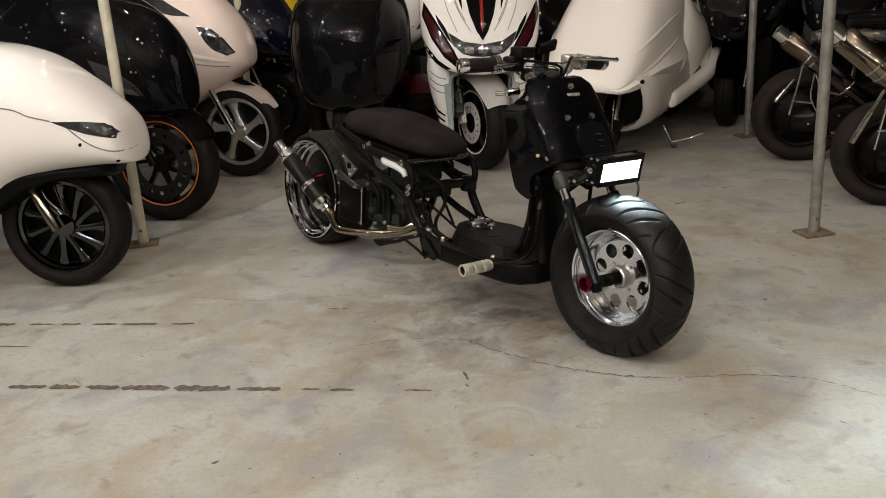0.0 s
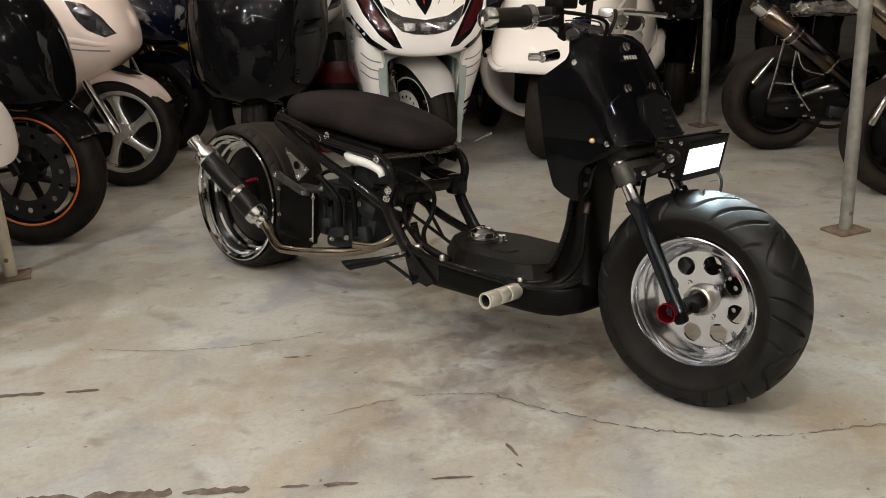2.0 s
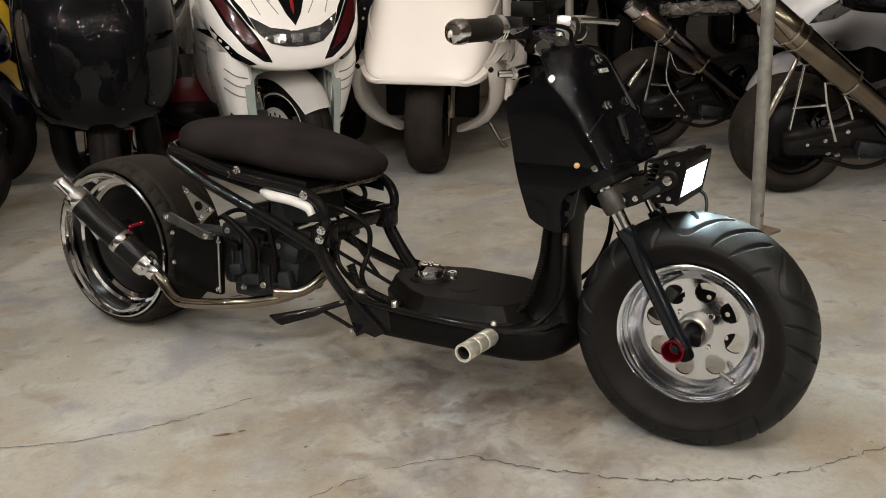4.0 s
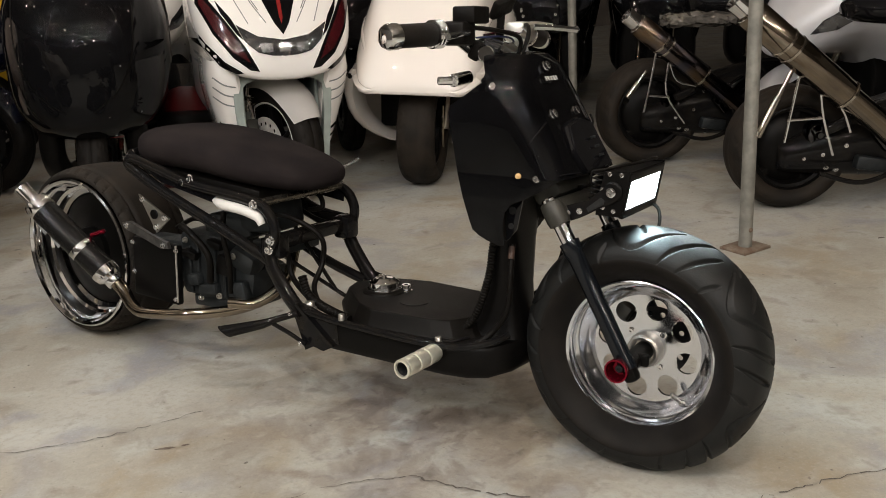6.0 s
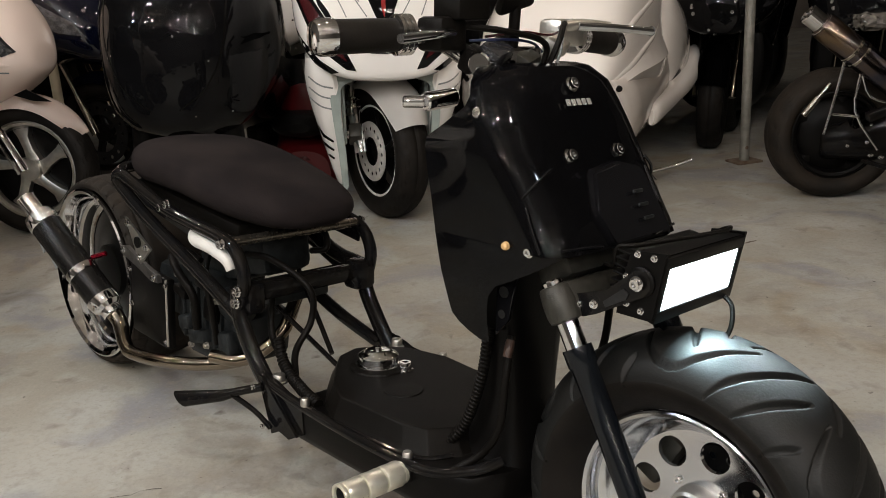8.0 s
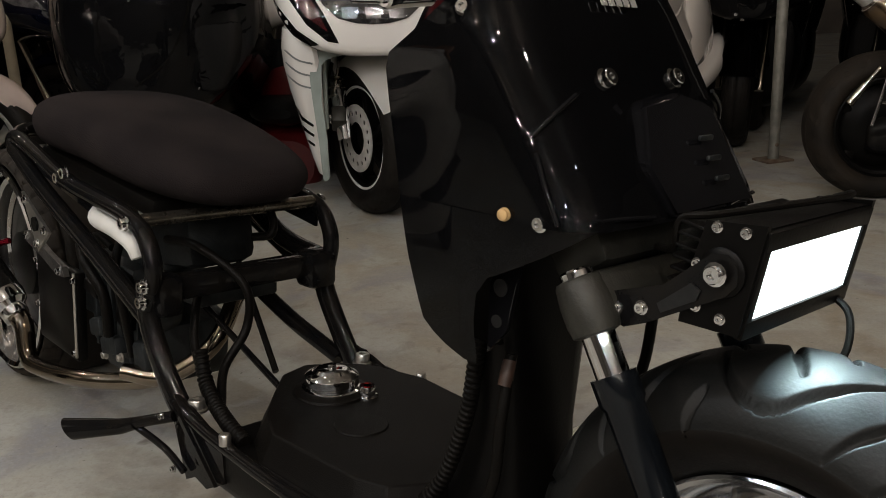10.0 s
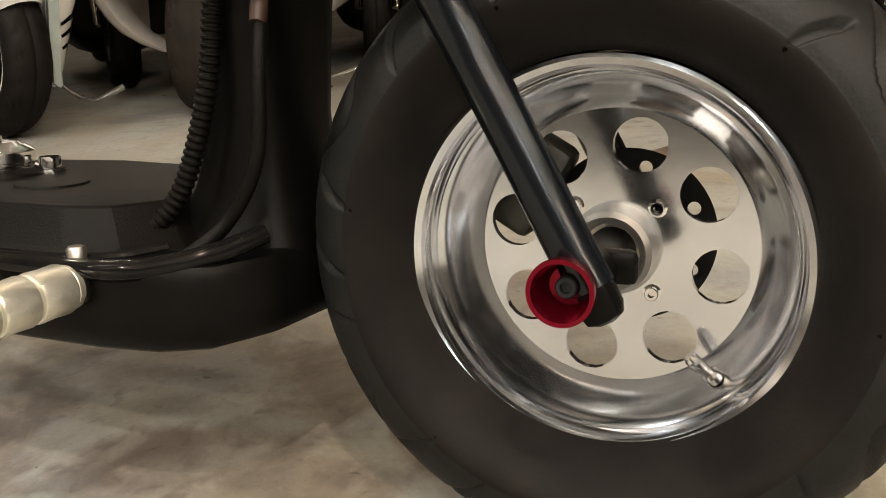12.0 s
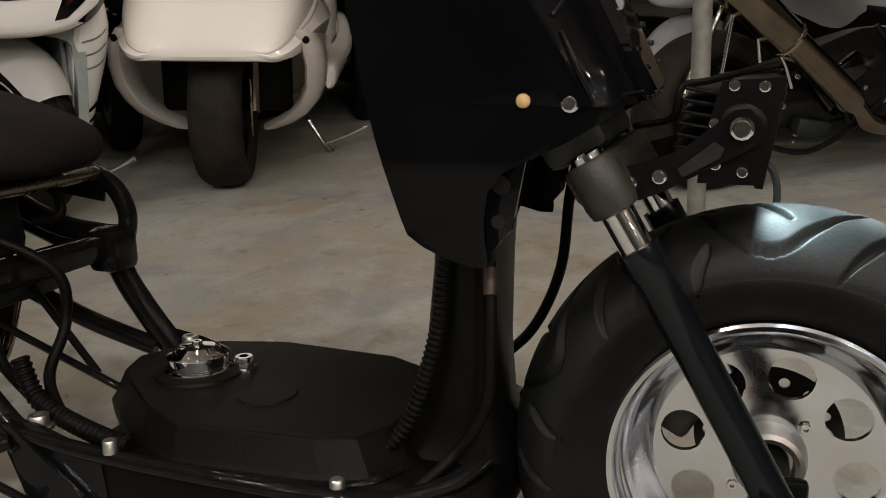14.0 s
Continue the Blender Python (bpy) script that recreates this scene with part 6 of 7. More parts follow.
# pinkish white scooter
C = empty("pearl_white_scooter", at(-1.24, 4.965, -12, 3), "pinkish white sport scooter with five-spoke silver wheel", "scooter")
spoke_wheel(C, (0.01, 0, 0.262), 0.262, 0.188, 0.058, 5, SATIN_METAL, spoke_w=0.050, disc=False, dark_back=True)
fender(C, (0, 0, 0.262), 0.297, 0.075, 28, 115, PEACH_PAINT, point=0.75)
fork_pair(C, (0.015, 0, 0.262), (-0.15, 0, 0.60), CHROME, 0.088, r=0.019)
bm = bmesh.new()
hull(bm, [(0.132, 0.690, 0.03, 0.025), (0.124, 0.700, 0.09, 0.062), (0.082, 0.735, 0.16, 0.130), (0.0, 0.762, 0.215, 0.212), (-0.10, 0.778, 0.25, 0.28), (-0.20, 0.772, 0.272, 0.33), (-0.35, 0.755, 0.285, 0.385), (-0.50, 0.71, 0.285, 0.43), (-0.75, 0.58, 0.25, 0.38), (-0.85, 0.5, 0.18, 0.24)], 48)
C_body = part("front_body", bm, PEACH_PAINT, C, sharp=60)
bm = bmesh.new()
prism(bm, [(0.02, 0.555), (0.075, 0.575), (0.17, 0.525), (0.10, 0.530)], (0, -0.077, 0), (1, 0, 0), (0, 0, 1), 0.006)
part("fender_opening", bm, SATIN_BLACK, C)
panel(C, C_body, [(-0.075, 0.865), (0.0, 0.845), (0.055, 0.79), (0.098, 0.715), (0.06, 0.700), (0.0, 0.735), (-0.035, 0.78)], SMOKED, "headlight", label="dark pointed headlight", lift=0.003, cell=0.012)
panel(C, C_body, [(0.035, 0.795), (0.06, 0.765), (0.088, 0.718), (0.058, 0.712), (0.035, 0.745)], LENS, "headlight_lens", lift=0.005, cell=0.012)
panel(C, C_body, [(-0.03, 0.835), (0.015, 0.815), (0.01, 0.775), (-0.02, 0.79)], DARK_CHROME, "headlight_lens", lift=0.005, cell=0.012)
panel(C, C_body, [(-0.42, 1.03), (-0.26, 1.01), (-0.10, 0.915), (-0.20, 0.925), (-0.34, 0.965)], SMOKED, "upper_light", lift=0.003)
ridge(C, C_body, [(-0.40, 0.86), (-0.25, 0.785), (-0.13, 0.715), (0.03, 0.672), (0.105, 0.667)], 0.020, (0, -1, 0), PEACH_PAINT)
seam(C, C_body, [(-0.30, 0.752), (-0.17, 0.690), (-0.06, 0.655), (0.06, 0.640)], 0.006)
ridge(C, C_body, [(-0.38, 0.70), (-0.24, 0.63), (-0.16, 0.585), (-0.10, 0.54)], 0.014, (0, -1, 0), PEACH_PAINT)
surface_screws(C, C_body, ((-0.075, 0.70), (-0.20, 0.60)), -1, 0.006)
simple_rear(C, -1.45, 0.262, 0.74, PEACH_PAINT)
bars(C, -0.4, 1.16)


def nosed_scooter(name, m, label, paint, scale=1.0, light=True, seat_mat=None):
    """A maxi scooter further back in the row."""
    t = empty(name, m, label, "scooter", "")
    k = scale
    spoke_wheel(t, (0, 0, 0.25 * k), 0.25 * k, 0.165 * k, 0.058, 5, SATIN_BLACK)
    fender(t, (0, 0, 0.25 * k), 0.28 * k, 0.072, 20, 140, paint)
    fork_pair(t, (0, 0, 0.25 * k), (-0.16 * k, 0, 0.62 * k), STEEL_DULL, 0.085)
    b = bmesh.new()
    hull(b, [(x * k, z * k, w * k, h * k) for x, z, w, h in ((0.17, 0.63, 0.04, 0.04), (0.155, 0.65, 0.12, 0.09), (0.08, 0.70, 0.20, 0.15), (-0.05, 0.78, 0.26, 0.22), (-0.2, 0.82, 0.28, 0.28), (-0.38, 0.76, 0.28, 0.36), (-0.6, 0.60, 0.25, 0.36), (-0.8, 0.5, 0.2, 0.24))], 32)
    body = part("front_body", b, paint, t, sharp=60)
    b = bmesh.new()
    hull(b, [(x * k, z * k, w * k, h * k, 3.0) for x, z, w, h in ((-0.26, 0.40, 0.16, 0.16), (-0.30, 0.38, 0.22, 0.24), (-0.6, 0.34, 0.24, 0.24), (-1.0, 0.32, 0.22, 0.20), (-1.15, 0.32, 0.16, 0.14))], 24)
    part("lower_fairing", b, SATIN_BLACK, t)
    if scale > 0.9:
        glint_studs(t, body, 8, 26, (-0.26, 0.26, 0.45, 1.02), (1, 0, 0))
        glint_studs(t, body, 9, 14, (-0.6, 0.1, 0.4, 1.0), (0, 1, 0))
    if light:
        for s in (-1, 1):
            panel(t, body, [(-0.20 * k, 0.86 * k), (-0.06 * k, 0.82 * k), (0.06 * k, 0.74 * k), (0.10 * k, 0.68 * k), (0.0, 0.70 * k), (-0.12 * k, 0.77 * k)], LENS if s < 0 else SMOKED, "headlight", away=(0, s, 0), lift=0.003)
    b = bmesh.new()
    rows = []
    for i in range(7):
        f = i / 6
        rows.append([Vector((-0.10 * k - 0.28 * f * k - 0.10 * abs(g) ** 2, g * (0.20 - 0.05 * f), 0.98 * k + 0.36 * f * k)) for g in (-1 + 2 * j / 8 for j in range(9))])
    skin(b, rows, closed=False, cap=False)
    bmesh.ops.solidify(b, geom=b.faces[:], thickness=0.004)
    part("windscreen", b, SMOKED, t)
    simple_rear(t, -1.42 * k, 0.25 * k, 0.72 * k, paint, seat_mat)
    bars(t, -0.42 * k, 1.06 * k, 0.36 * k)
    return t


nosed_scooter("dark_blue_scooter", at(-1.16, 5.78, -22, 3), "dark blue scooter with clear headlight behind the pearl one", BLUE_PAINT, 1.05)
nosed_scooter("yellow_scooter", at(-1.20, 6.62, -25, 3), "yellow scooter half hidden among dark ones", YELLOW_PAINT, 1.1)
nosed_scooter("back_row_scooter", at(-0.42, 6.05, -100, 3), "white scooter with dark headlights in the back row", WHITE_PAINT_2, 1.05)
nosed_scooter("small_red_scooter", at(-0.20, 5.46, -95, 3), "small red scooter half hidden behind a black one", DARK_RED_PAINT, 0.42, False)
dark = nosed_scooter("black_scooter", at(2.02, 6.05, -118, 3), "glossy black scooter in the back row", GLOSS_BLACK_WAVY, 1.0)
tagged(dark, group="back row scooters")
for x, y, w in ((1.42, 6.1, -112), (2.35, 5.42, -122), (1.78, 5.66, -116), (2.75, 6.2, -120), (3.5, 6.0, -125), (1.25, 6.75, -110), (-2.55, 5.3, -20), (-2.5, 6.3, -22), (-2.2, 7.3, -28), (0.68, 5.78, -95), (-3.1, 4.3, -12), (4.0, 4.4, 175), (-0.9, 7.3, -80)):
    copy_thing(dark, at(x, y, w, 3))

# black maxi scooter
K = empty("black_maxi_scooter", at(-0.585, 4.93, -97, 2), "glossy black maxi scooter between lighter ones", "scooter")
spoke_wheel(K, (0, 0, 0.25), 0.25, 0.16, 0.06, 5, SATIN_BLACK)
fork_pair(K, (0, 0, 0.25), (-0.15, 0, 0.6), STEEL_DULL, 0.085)
bm = bmesh.new()
hull(bm, [(0.335, 0.62, 0.06, 0.10, 2.4), (0.31, 0.64, 0.16, 0.20, 2.5), (0.24, 0.67, 0.235, 0.28, 2.6), (0.10, 0.695, 0.295, 0.325, 3.2), (-0.1, 0.735, 0.315, 0.325, 3.2), (-0.3, 0.745, 0.31, 0.320, 3.0), (-0.5, 0.66, 0.28, 0.36, 2.4), (-0.8, 0.5, 0.24, 0.26, 2.4)], 48)
K_body = part("front_body", bm, GLOSS_BLACK_WAVY, K, sharp=60)
for s in (-1, 1):
    seam(K, K_body, [(0.05 * s, 0.50), (0.15 * s, 0.58), (0.21 * s, 0.72), (0.22 * s, 0.92)], 0.006, (1, 0, 0), SATIN_BLACK)
    bm = bmesh.new()
    tube(bm, [(0.10, 0.16 * s, 0.46), (0.08, 0.17 * s, 0.30), (-0.1, 0.17 * s, 0.18), (-0.4, 0.17 * s, 0.15)], [0.05, 0.05, 0.05, 0.04], 12, 5)
    part("leg_cowl", bm, SATIN_BLACK, K)
bm = bmesh.new()
box(bm, (0.02, 0.05, 0.40), (0.10, 0.20, 0.10), 0.02)
part("lower_cowl", bm, RED_PAINT, K, "small red lower cowl")
glint_studs(K, K_body, 12, 14, (-0.26, 0.26, 0.45, 1.0), (1, 0, 0), 0.004)
simple_rear(K, -1.4, 0.25, 0.7, GLOSS_BLACK_WAVY)
bars(K, -0.3, 1.07)

# white front-facing scooter with dark graphics
F = empty("graphic_white_scooter", at(0.15, 4.82, -88, 2), "white maxi scooter with black and red graphics", "scooter")
F_steer = 24
spoke_wheel(F, (0, 0, 0.265), 0.265, 0.175, 0.068, 5, SATIN_BLACK, steer=F_steer, stripe=WHITE_PLASTIC, disc_mat=BRIGHT_DISC, disc_out=0.66)
fender(F, (0, 0, 0.265), 0.298, 0.096, 26, 140, WHITE_PAINT_2, F_steer, point=0.3)
fork_pair(F, (0, 0, 0.265), (-0.13, 0, 0.65), CHROME, 0.102, F_steer, 0.021)
bm = bmesh.new()
hull(bm, [(0.300, 0.635, 0.13, 0.045, 2.6), (0.285, 0.65, 0.20, 0.085, 2.6), (0.23, 0.70, 0.265, 0.145, 2.5), (0.12, 0.79, 0.31, 0.235, 2.5), (-0.02, 0.89, 0.325, 0.32, 2.5), (-0.18, 0.94, 0.32, 0.38, 2.5), (-0.35, 0.88, 0.315, 0.44, 2.5), (-0.55, 0.70, 0.29, 0.44), (-0.8, 0.5, 0.26, 0.34), (-0.9, 0.48, 0.18, 0.24)], 56)
F_body = part("front_body", bm, WHITE_PAINT_2, F, sharp=60)
fx = (1, 0, 0)
panel(F, F_body, [(-0.095, 1.16), (0.095, 1.16), (0.088, 0.98), (0.062, 0.86), (0.03, 0.78), (0.0, 0.735), (-0.03, 0.78), (-0.062, 0.86), (-0.088, 0.98)], GLOSS_BLACK_WAVY, "nose_graphic", fx, 0.002, "glossy black pointed nose graphic")
panel(F, F_body, [(-0.012, 1.16), (0.012, 1.16), (0.007, 0.80), (0.0, 0.775), (-0.007, 0.80)], RED_PAINT, "nose_stripe", fx, 0.004)
panel(F, F_body, [(-0.178, 0.778), (-0.10, 0.732), (0.0, 0.716), (0.10, 0.732), (0.178, 0.778), (0.150, 0.712), (0.105, 0.672), (0.05, 0.658), (0.0, 0.655), (-0.05, 0.658), (-0.105, 0.672), (-0.150, 0.712)], SMOKED, "headlight", fx, 0.003, "wide dark headlight slot with swept corners")
for kx in (-0.07, 0.0, 0.07):
    panel(F, F_body, [(kx - 0.025, 0.705), (kx + 0.025, 0.705), (kx + 0.022, 0.672), (kx - 0.022, 0.672)], LENS, "headlight_lens", fx, 0.005)
for s in (-1, 1):
    def mir(pts):
        q = [(a * s, b) for a, b in pts]
        return q if s > 0 else list(reversed(q))
    panel(F, F_body, mir([(0.105, 0.600), (0.15, 0.690), (0.21, 0.790), (0.296, 0.925), (0.308, 0.86), (0.262, 0.745), (0.20, 0.655), (0.14, 0.606)]), GLOSS_BLACK_WAVY, "side_graphic", fx, 0.002)
    panel(F, F_body, mir([(0.135, 0.632), (0.175, 0.712), (0.23, 0.800), (0.290, 0.892), (0.296, 0.858), (0.254, 0.755), (0.20, 0.678)]), DARK_RED, "graphic_fill", fx, 0.004, "dark red slash filling")
    panel(F, F_body, mir([(0.165, 0.596), (0.23, 0.640), (0.29, 0.712), (0.307, 0.745), (0.300, 0.700), (0.245, 0.622), (0.19, 0.592)]), GLOSS_BLACK_WAVY, "side_graphic", fx, 0.002)
    panel(F, F_body, mir([(0.155, 0.72), (0.19, 0.80), (0.24, 0.87), (0.225, 0.82), (0.18, 0.745)]), GLOSS_BLACK_WAVY, "side_graphic", fx, 0.0025)
    panel(F, F_body, mir([(0.10, 0.88), (0.105, 1.12), (0.13, 1.12), (0.125, 0.96)]), GLOSS_BLACK_WAVY, "side_graphic", fx, 0.002)
    panel(F, F_body, mir([(0.21, 0.93), (0.25, 1.08), (0.275, 1.10), (0.245, 0.99)]), GLOSS_BLACK_WAVY, "side_graphic", fx, 0.002)
    panel(F, F_body, mir([(0.16, 0.575), (0.24, 0.612), (0.288, 0.655), (0.284, 0.640), (0.24, 0.598), (0.17, 0.566)]), GREY_PLASTIC, "vent_rib", fx, 0.002)
    panel(F, F_body, mir([(0.17, 0.550), (0.24, 0.580), (0.29, 0.622), (0.286, 0.608), (0.24, 0.566), (0.18, 0.541)]), GREY_PLASTIC, "vent_rib", fx, 0.002)
    for pts in ([(0.085, 0.83), (0.13, 0.92), (0.15, 1.05)], [(0.13, 0.78), (0.18, 0.90), (0.21, 1.05)], [(0.06, 0.78), (0.11, 0.86), (0.14, 0.93)]):
        seam(F, F_body, [(a * s, b) for a, b in pts], 0.004, fx)
    bm = bmesh.new()
    rings = []
    for z, front, outer, inner in ((0.64, 0.215, 0.285, 0.20), (0.58, 0.215, 0.292, 0.175), (0.52, 0.195, 0.288, 0.165), (0.44, 0.165, 0.272, 0.162), (0.36, 0.135, 0.252, 0.160), (0.28, 0.105, 0.232, 0.158), (0.20, 0.070, 0.212, 0.158), (0.145, 0.030, 0.196, 0.162), (0.135, 0.0, 0.188, 0.168)):
        mid, half = (outer + inner) / 2, (outer - inner) / 2
        rings.append([Vector((front - d, s * (mid + half * w), z)) for d, w in ((0.0, -0.75), (0.0, -0.2), (0.012, 0.30), (0.035, 0.66), (0.075, 0.92), (0.14, 1.0), (0.40, 1.0), (0.55, 0.6), (0.55, -0.9), (0.10, -1.0), (0.012, -0.98))])
    skin(bm, rings)
    bmesh.ops.recalc_face_normals(bm, faces=bm.faces[:])
    cowl = part("leg_cowl", bm, WHITE_PAINT_2, F)
    for zz in (0.335, 0.300, 0.265):
        panel(F, cowl, mir([(0.195, zz - 0.004), (0.232, zz + 0.022), (0.250, zz + 0.055), (0.250, zz + 0.040), (0.234, zz + 0.008), (0.198, zz - 0.012)]), GLOSS_BLACK_WAVY, "cowl_stripe", fx, 0.003)
    for zz in (0.545, 0.505, 0.465):
        seam(F, cowl, [(0.19 * s, zz - 0.012), (0.235 * s, zz), (0.275 * s, zz + 0.03)], 0.006, fx, GREY_PLASTIC)
    bm = bmesh.new()
    box(bm, (0.0, 0.155 * s, 0.43), (0.22, 0.015, 0.24), 0.006)
    part("arch_lining", bm, ARCH_GREY, F, "grey-green wheel arch lining")
    bm = bmesh.new()
    prism(bm, mir([(0.200, 0.572), (0.08, 0.582), (0.08, 0.560), (0.150, 0.548), (0.168, 0.528), (0.166, 0.42), (0.154, 0.29), (0.150, 0.16), (0.172, 0.15), (0.182, 0.29), (0.196, 0.42), (0.206, 0.54)]), (0.165, 0, 0), (0, 1, 0), (0, 0, 1), 0.05)
    bmesh.ops.bevel(bm, geom=bm.edges[:], offset=0.005, segments=2, affect="EDGES")
    part("arch_edge", bm, ARCH_GREY, F)
bm = bmesh.new()
box(bm, (-0.12, 0, 0.46), (0.03, 0.34, 0.30), 0.01)
part("arch_lining", bm, SATIN_BLACK, F)
bm = bmesh.new()
tube(bm, [(-0.02, -0.11, 0.50), (0.01, -0.125, 0.42), (-0.01, -0.12, 0.34), (0.0, -0.11, 0.27)], 0.009, 10, 5)
part("brake_hose", bm, STEEL_DULL, F)
bm = bmesh.new()
box(bm, (0.03, -0.115, 0.335), (0.085, 0.05, 0.06), 0.010, pose(0, 0, 0, 0, -35, 0))
caliper = part("brake_caliper", bm, CLAMP_METAL, F)
screws(caliper, [(0.015, -0.140, 0.325), (0.048, -0.140, 0.347)], (0, -1, 0), 0.008, 0.006)
for z in (0.40, 0.43, 0.46):
    bm = bmesh.new()
    lathe(bm, [(0.022, 0), (0.030, 0.002), (0.030, 0.008), (0.022, 0.010)], (-0.005, -0.118, z), (-0.3, 0, 0.9), 18)
    part("fork_ring", bm, STEEL_DULL, F)
bm = bmesh.new()
tube(bm, [(0.03, -0.13, 0.52), (0.07, -0.15, 0.45), (0.06, -0.15, 0.38), (0.03, -0.13, 0.345)], 0.006, 10, 5)
part("brake_hose", bm, PLASTIC_BLACK, F)
simple_rear(F, -1.5, 0.25, 0.72, WHITE_PAINT_2)
bars(F, -0.35, 1.24)
bm = bmesh.new()
tube(bm, [(-0.38, 0.20, 0.16), (-0.37, 0.28, 0.07), (-0.34, 0.34, 0.05), (-0.33, 0.44, 0.09)], [0.010, 0.010, 0.009, 0.012], 10, 5)
part("side_stand", bm, CHROME, F, "bent chrome stand")

# plain white front-facing scooter
G = empty("plain_white_scooter", at(0.80, 4.815, -118, 4), "plain pearl white maxi scooter seen from its nose", "scooter")
spoke_wheel(G, (0, 0, 0.25), 0.25, 0.155, 0.084, 5, SATIN_BLACK, RUBBER_BROWN)
fork_pair(G, (0, 0, 0.25), (-0.15, 0, 0.6), STEEL_DULL, 0.095, r=0.018)
bm = bmesh.new()
G_rows = [(0.312, 0.462, 0.150, 0.172, 0.468, 0.168, 0.474, 0.485), (0.300, 0.448, 0.190, 0.205, 0.462, 0.200, 0.480, 0.520), (0.260, 0.446, 0.235, 0.250, 0.478, 0.238, 0.506, 0.585), (0.150, 0.460, 0.275, 0.292, 0.512, 0.272, 0.556, 0.715), (0.0, 0.485, 0.300, 0.320, 0.536, 0.288, 0.598, 0.870),
          (-0.15, 0.485, 0.312, 0.334, 0.542, 0.294, 0.630, 0.99), (-0.30, 0.46, 0.318, 0.340, 0.545, 0.298, 0.658, 1.08), (-0.45, 0.42, 0.315, 0.338, 0.549, 0.296, 0.682, 1.14), (-0.60, 0.44, 0.300, 0.325, 0.553, 0.285, 0.70, 1.15), (-0.72, 0.50, 0.26, 0.28, 0.57, 0.25, 0.70, 1.08)]
G_keys = [smooth_path([Vector((p[0], p[1 + i], p[min(2 + i, 7)])) for p in G_rows], 3) for i in (0, 2, 4, 6)]
rings = []
for k in range(len(G_keys[0])):
    x, zb, yb = G_keys[0][k]
    y2, z2 = G_keys[1][k].yz
    y1, z1 = G_keys[2][k].yz
    zt = G_keys[3][k].y
    half = [(yb * 0.5, zb), (yb * 0.93, zb), (yb, zb + 0.006), (yb * 0.45 + y2 * 0.55, zb * 0.5 + z2 * 0.5), (y2, z2), ((y1 + y2) / 2 - 0.010, (z1 + z2) / 2), (y1, z1)]
    for j in range(1, 9):
        w = math.pi / 2 * j / 9
        half.append((y1 * math.cos(w) ** 0.62, z1 + (zt - z1) * math.sin(w) ** 0.95))
    rings.append([Vector((x, y, z)) for y, z in half] + [Vector((x, 0, zt))] + [Vector((x, -y, z)) for y, z in reversed(half)] + [Vector((x, 0, zb))])
skin(bm, rings)
G_body = part("front_body", bm, WHITE_PAINT, G, sharp=19)
bm = bmesh.new()
hull(bm, [(-0.62, 0.64, 0.20, 0.36, 2.6), (-0.66, 0.62, 0.30, 0.42, 2.6), (-0.85, 0.54, 0.34, 0.37, 2.6), (-1.1, 0.52, 0.335, 0.31), (-1.4, 0.55, 0.28, 0.26), (-1.9, 0.65, 0.12, 0.1)], 48)
G_rear = part("rear_body", bm, WHITE_PAINT, G, sharp=60)
for s in (-1, 1):
    ridge(G, G_body, [(-0.56, 0.80), (-0.36, 0.79), (-0.184, 0.754), (0.0, 0.705), (0.147, 0.650), (0.25, 0.575)], 0.016, (0, s, 0), WHITE_PAINT, proud=0.40)
    ridge(G, G_body, [(-0.56, 0.712), (-0.379, 0.650), (-0.17, 0.607), (0.027, 0.563), (0.15, 0.535), (0.25, 0.500)], 0.016, (0, s, 0), WHITE_PAINT, proud=0.40)
    ridge(G, G_rear, [(-0.80, 0.40), (-0.98, 0.44), (-1.15, 0.50), (-1.28, 0.60)], 0.022, (0, s, 0), WHITE_PAINT, proud=0.45)
    panel(G, G_rear, [(-0.74, 0.40), (-0.86, 0.46), (-1.02, 0.36), (-0.90, 0.34)], SATIN_BLACK, "side_opening", (0, s, 0), 0.003)
    bm = bmesh.new()
    rows = []
    for z, yi, yo in ((0.535, 0.235, 0.285), (0.49, 0.270, 0.318), (0.42, 0.282, 0.330), (0.35, 0.278, 0.326), (0.295, 0.258, 0.306), (0.25, 0.222, 0.274), (0.215, 0.172, 0.226), (0.192, 0.125, 0.170)):
        f = (0.535 - z) / 0.34
        x = 0.205 - 0.10 * f - 0.10 * f * f
        rows.append([Vector((x - 0.14, s * (yi - 0.012), z)), Vector((x - 0.012, s * yi, z)), Vector((x, s * (yi + 0.007), z)), Vector((x - 0.002, s * (yi * 0.4 + yo * 0.6), z)), Vector((x - 0.020, s * yo, z)), Vector((x - 0.16, s * (yo + 0.012), z)), Vector((x - 0.45, s * (yo + 0.004), z)), Vector((x - 0.8, s * yo, z + 0.05))])
    skin(bm, [list(r) for r in zip(*rows)], closed=False, cap=False)
    bmesh.ops.solidify(bm, geom=bm.faces[:], thickness=0.006)
    part("leg_cowl", bm, WHITE_PAINT, G, sharp=50)
    screws(G, [(0.192, 0.290 * s, 0.505)], (1, 0.2 * s, 0), 0.009, 0.004, SATIN_BLACK)
    bm = bmesh.new()
    tube(bm, [(0.01, 0.088 * s, 0.36), (0.03, 0.092 * s, 0.28), (0.01, 0.088 * s, 0.19), (-0.02, 0.085 * s, 0.17)], 0.005, 8, 5)
    part("brake_line", bm, BRASSY, G)
bm = bmesh.new()
box(bm, (-0.10, 0, 0.42), (0.03, 0.44, 0.36), 0.01)
part("arch_lining", bm, SATIN_BLACK, G)
spoke_wheel(G, (-1.5, 0, 0.25), 0.25, 0.155, 0.065, 5, SATIN_BLACK, disc=False)
bars(G, -0.4, 1.12)
bm = bmesh.new()
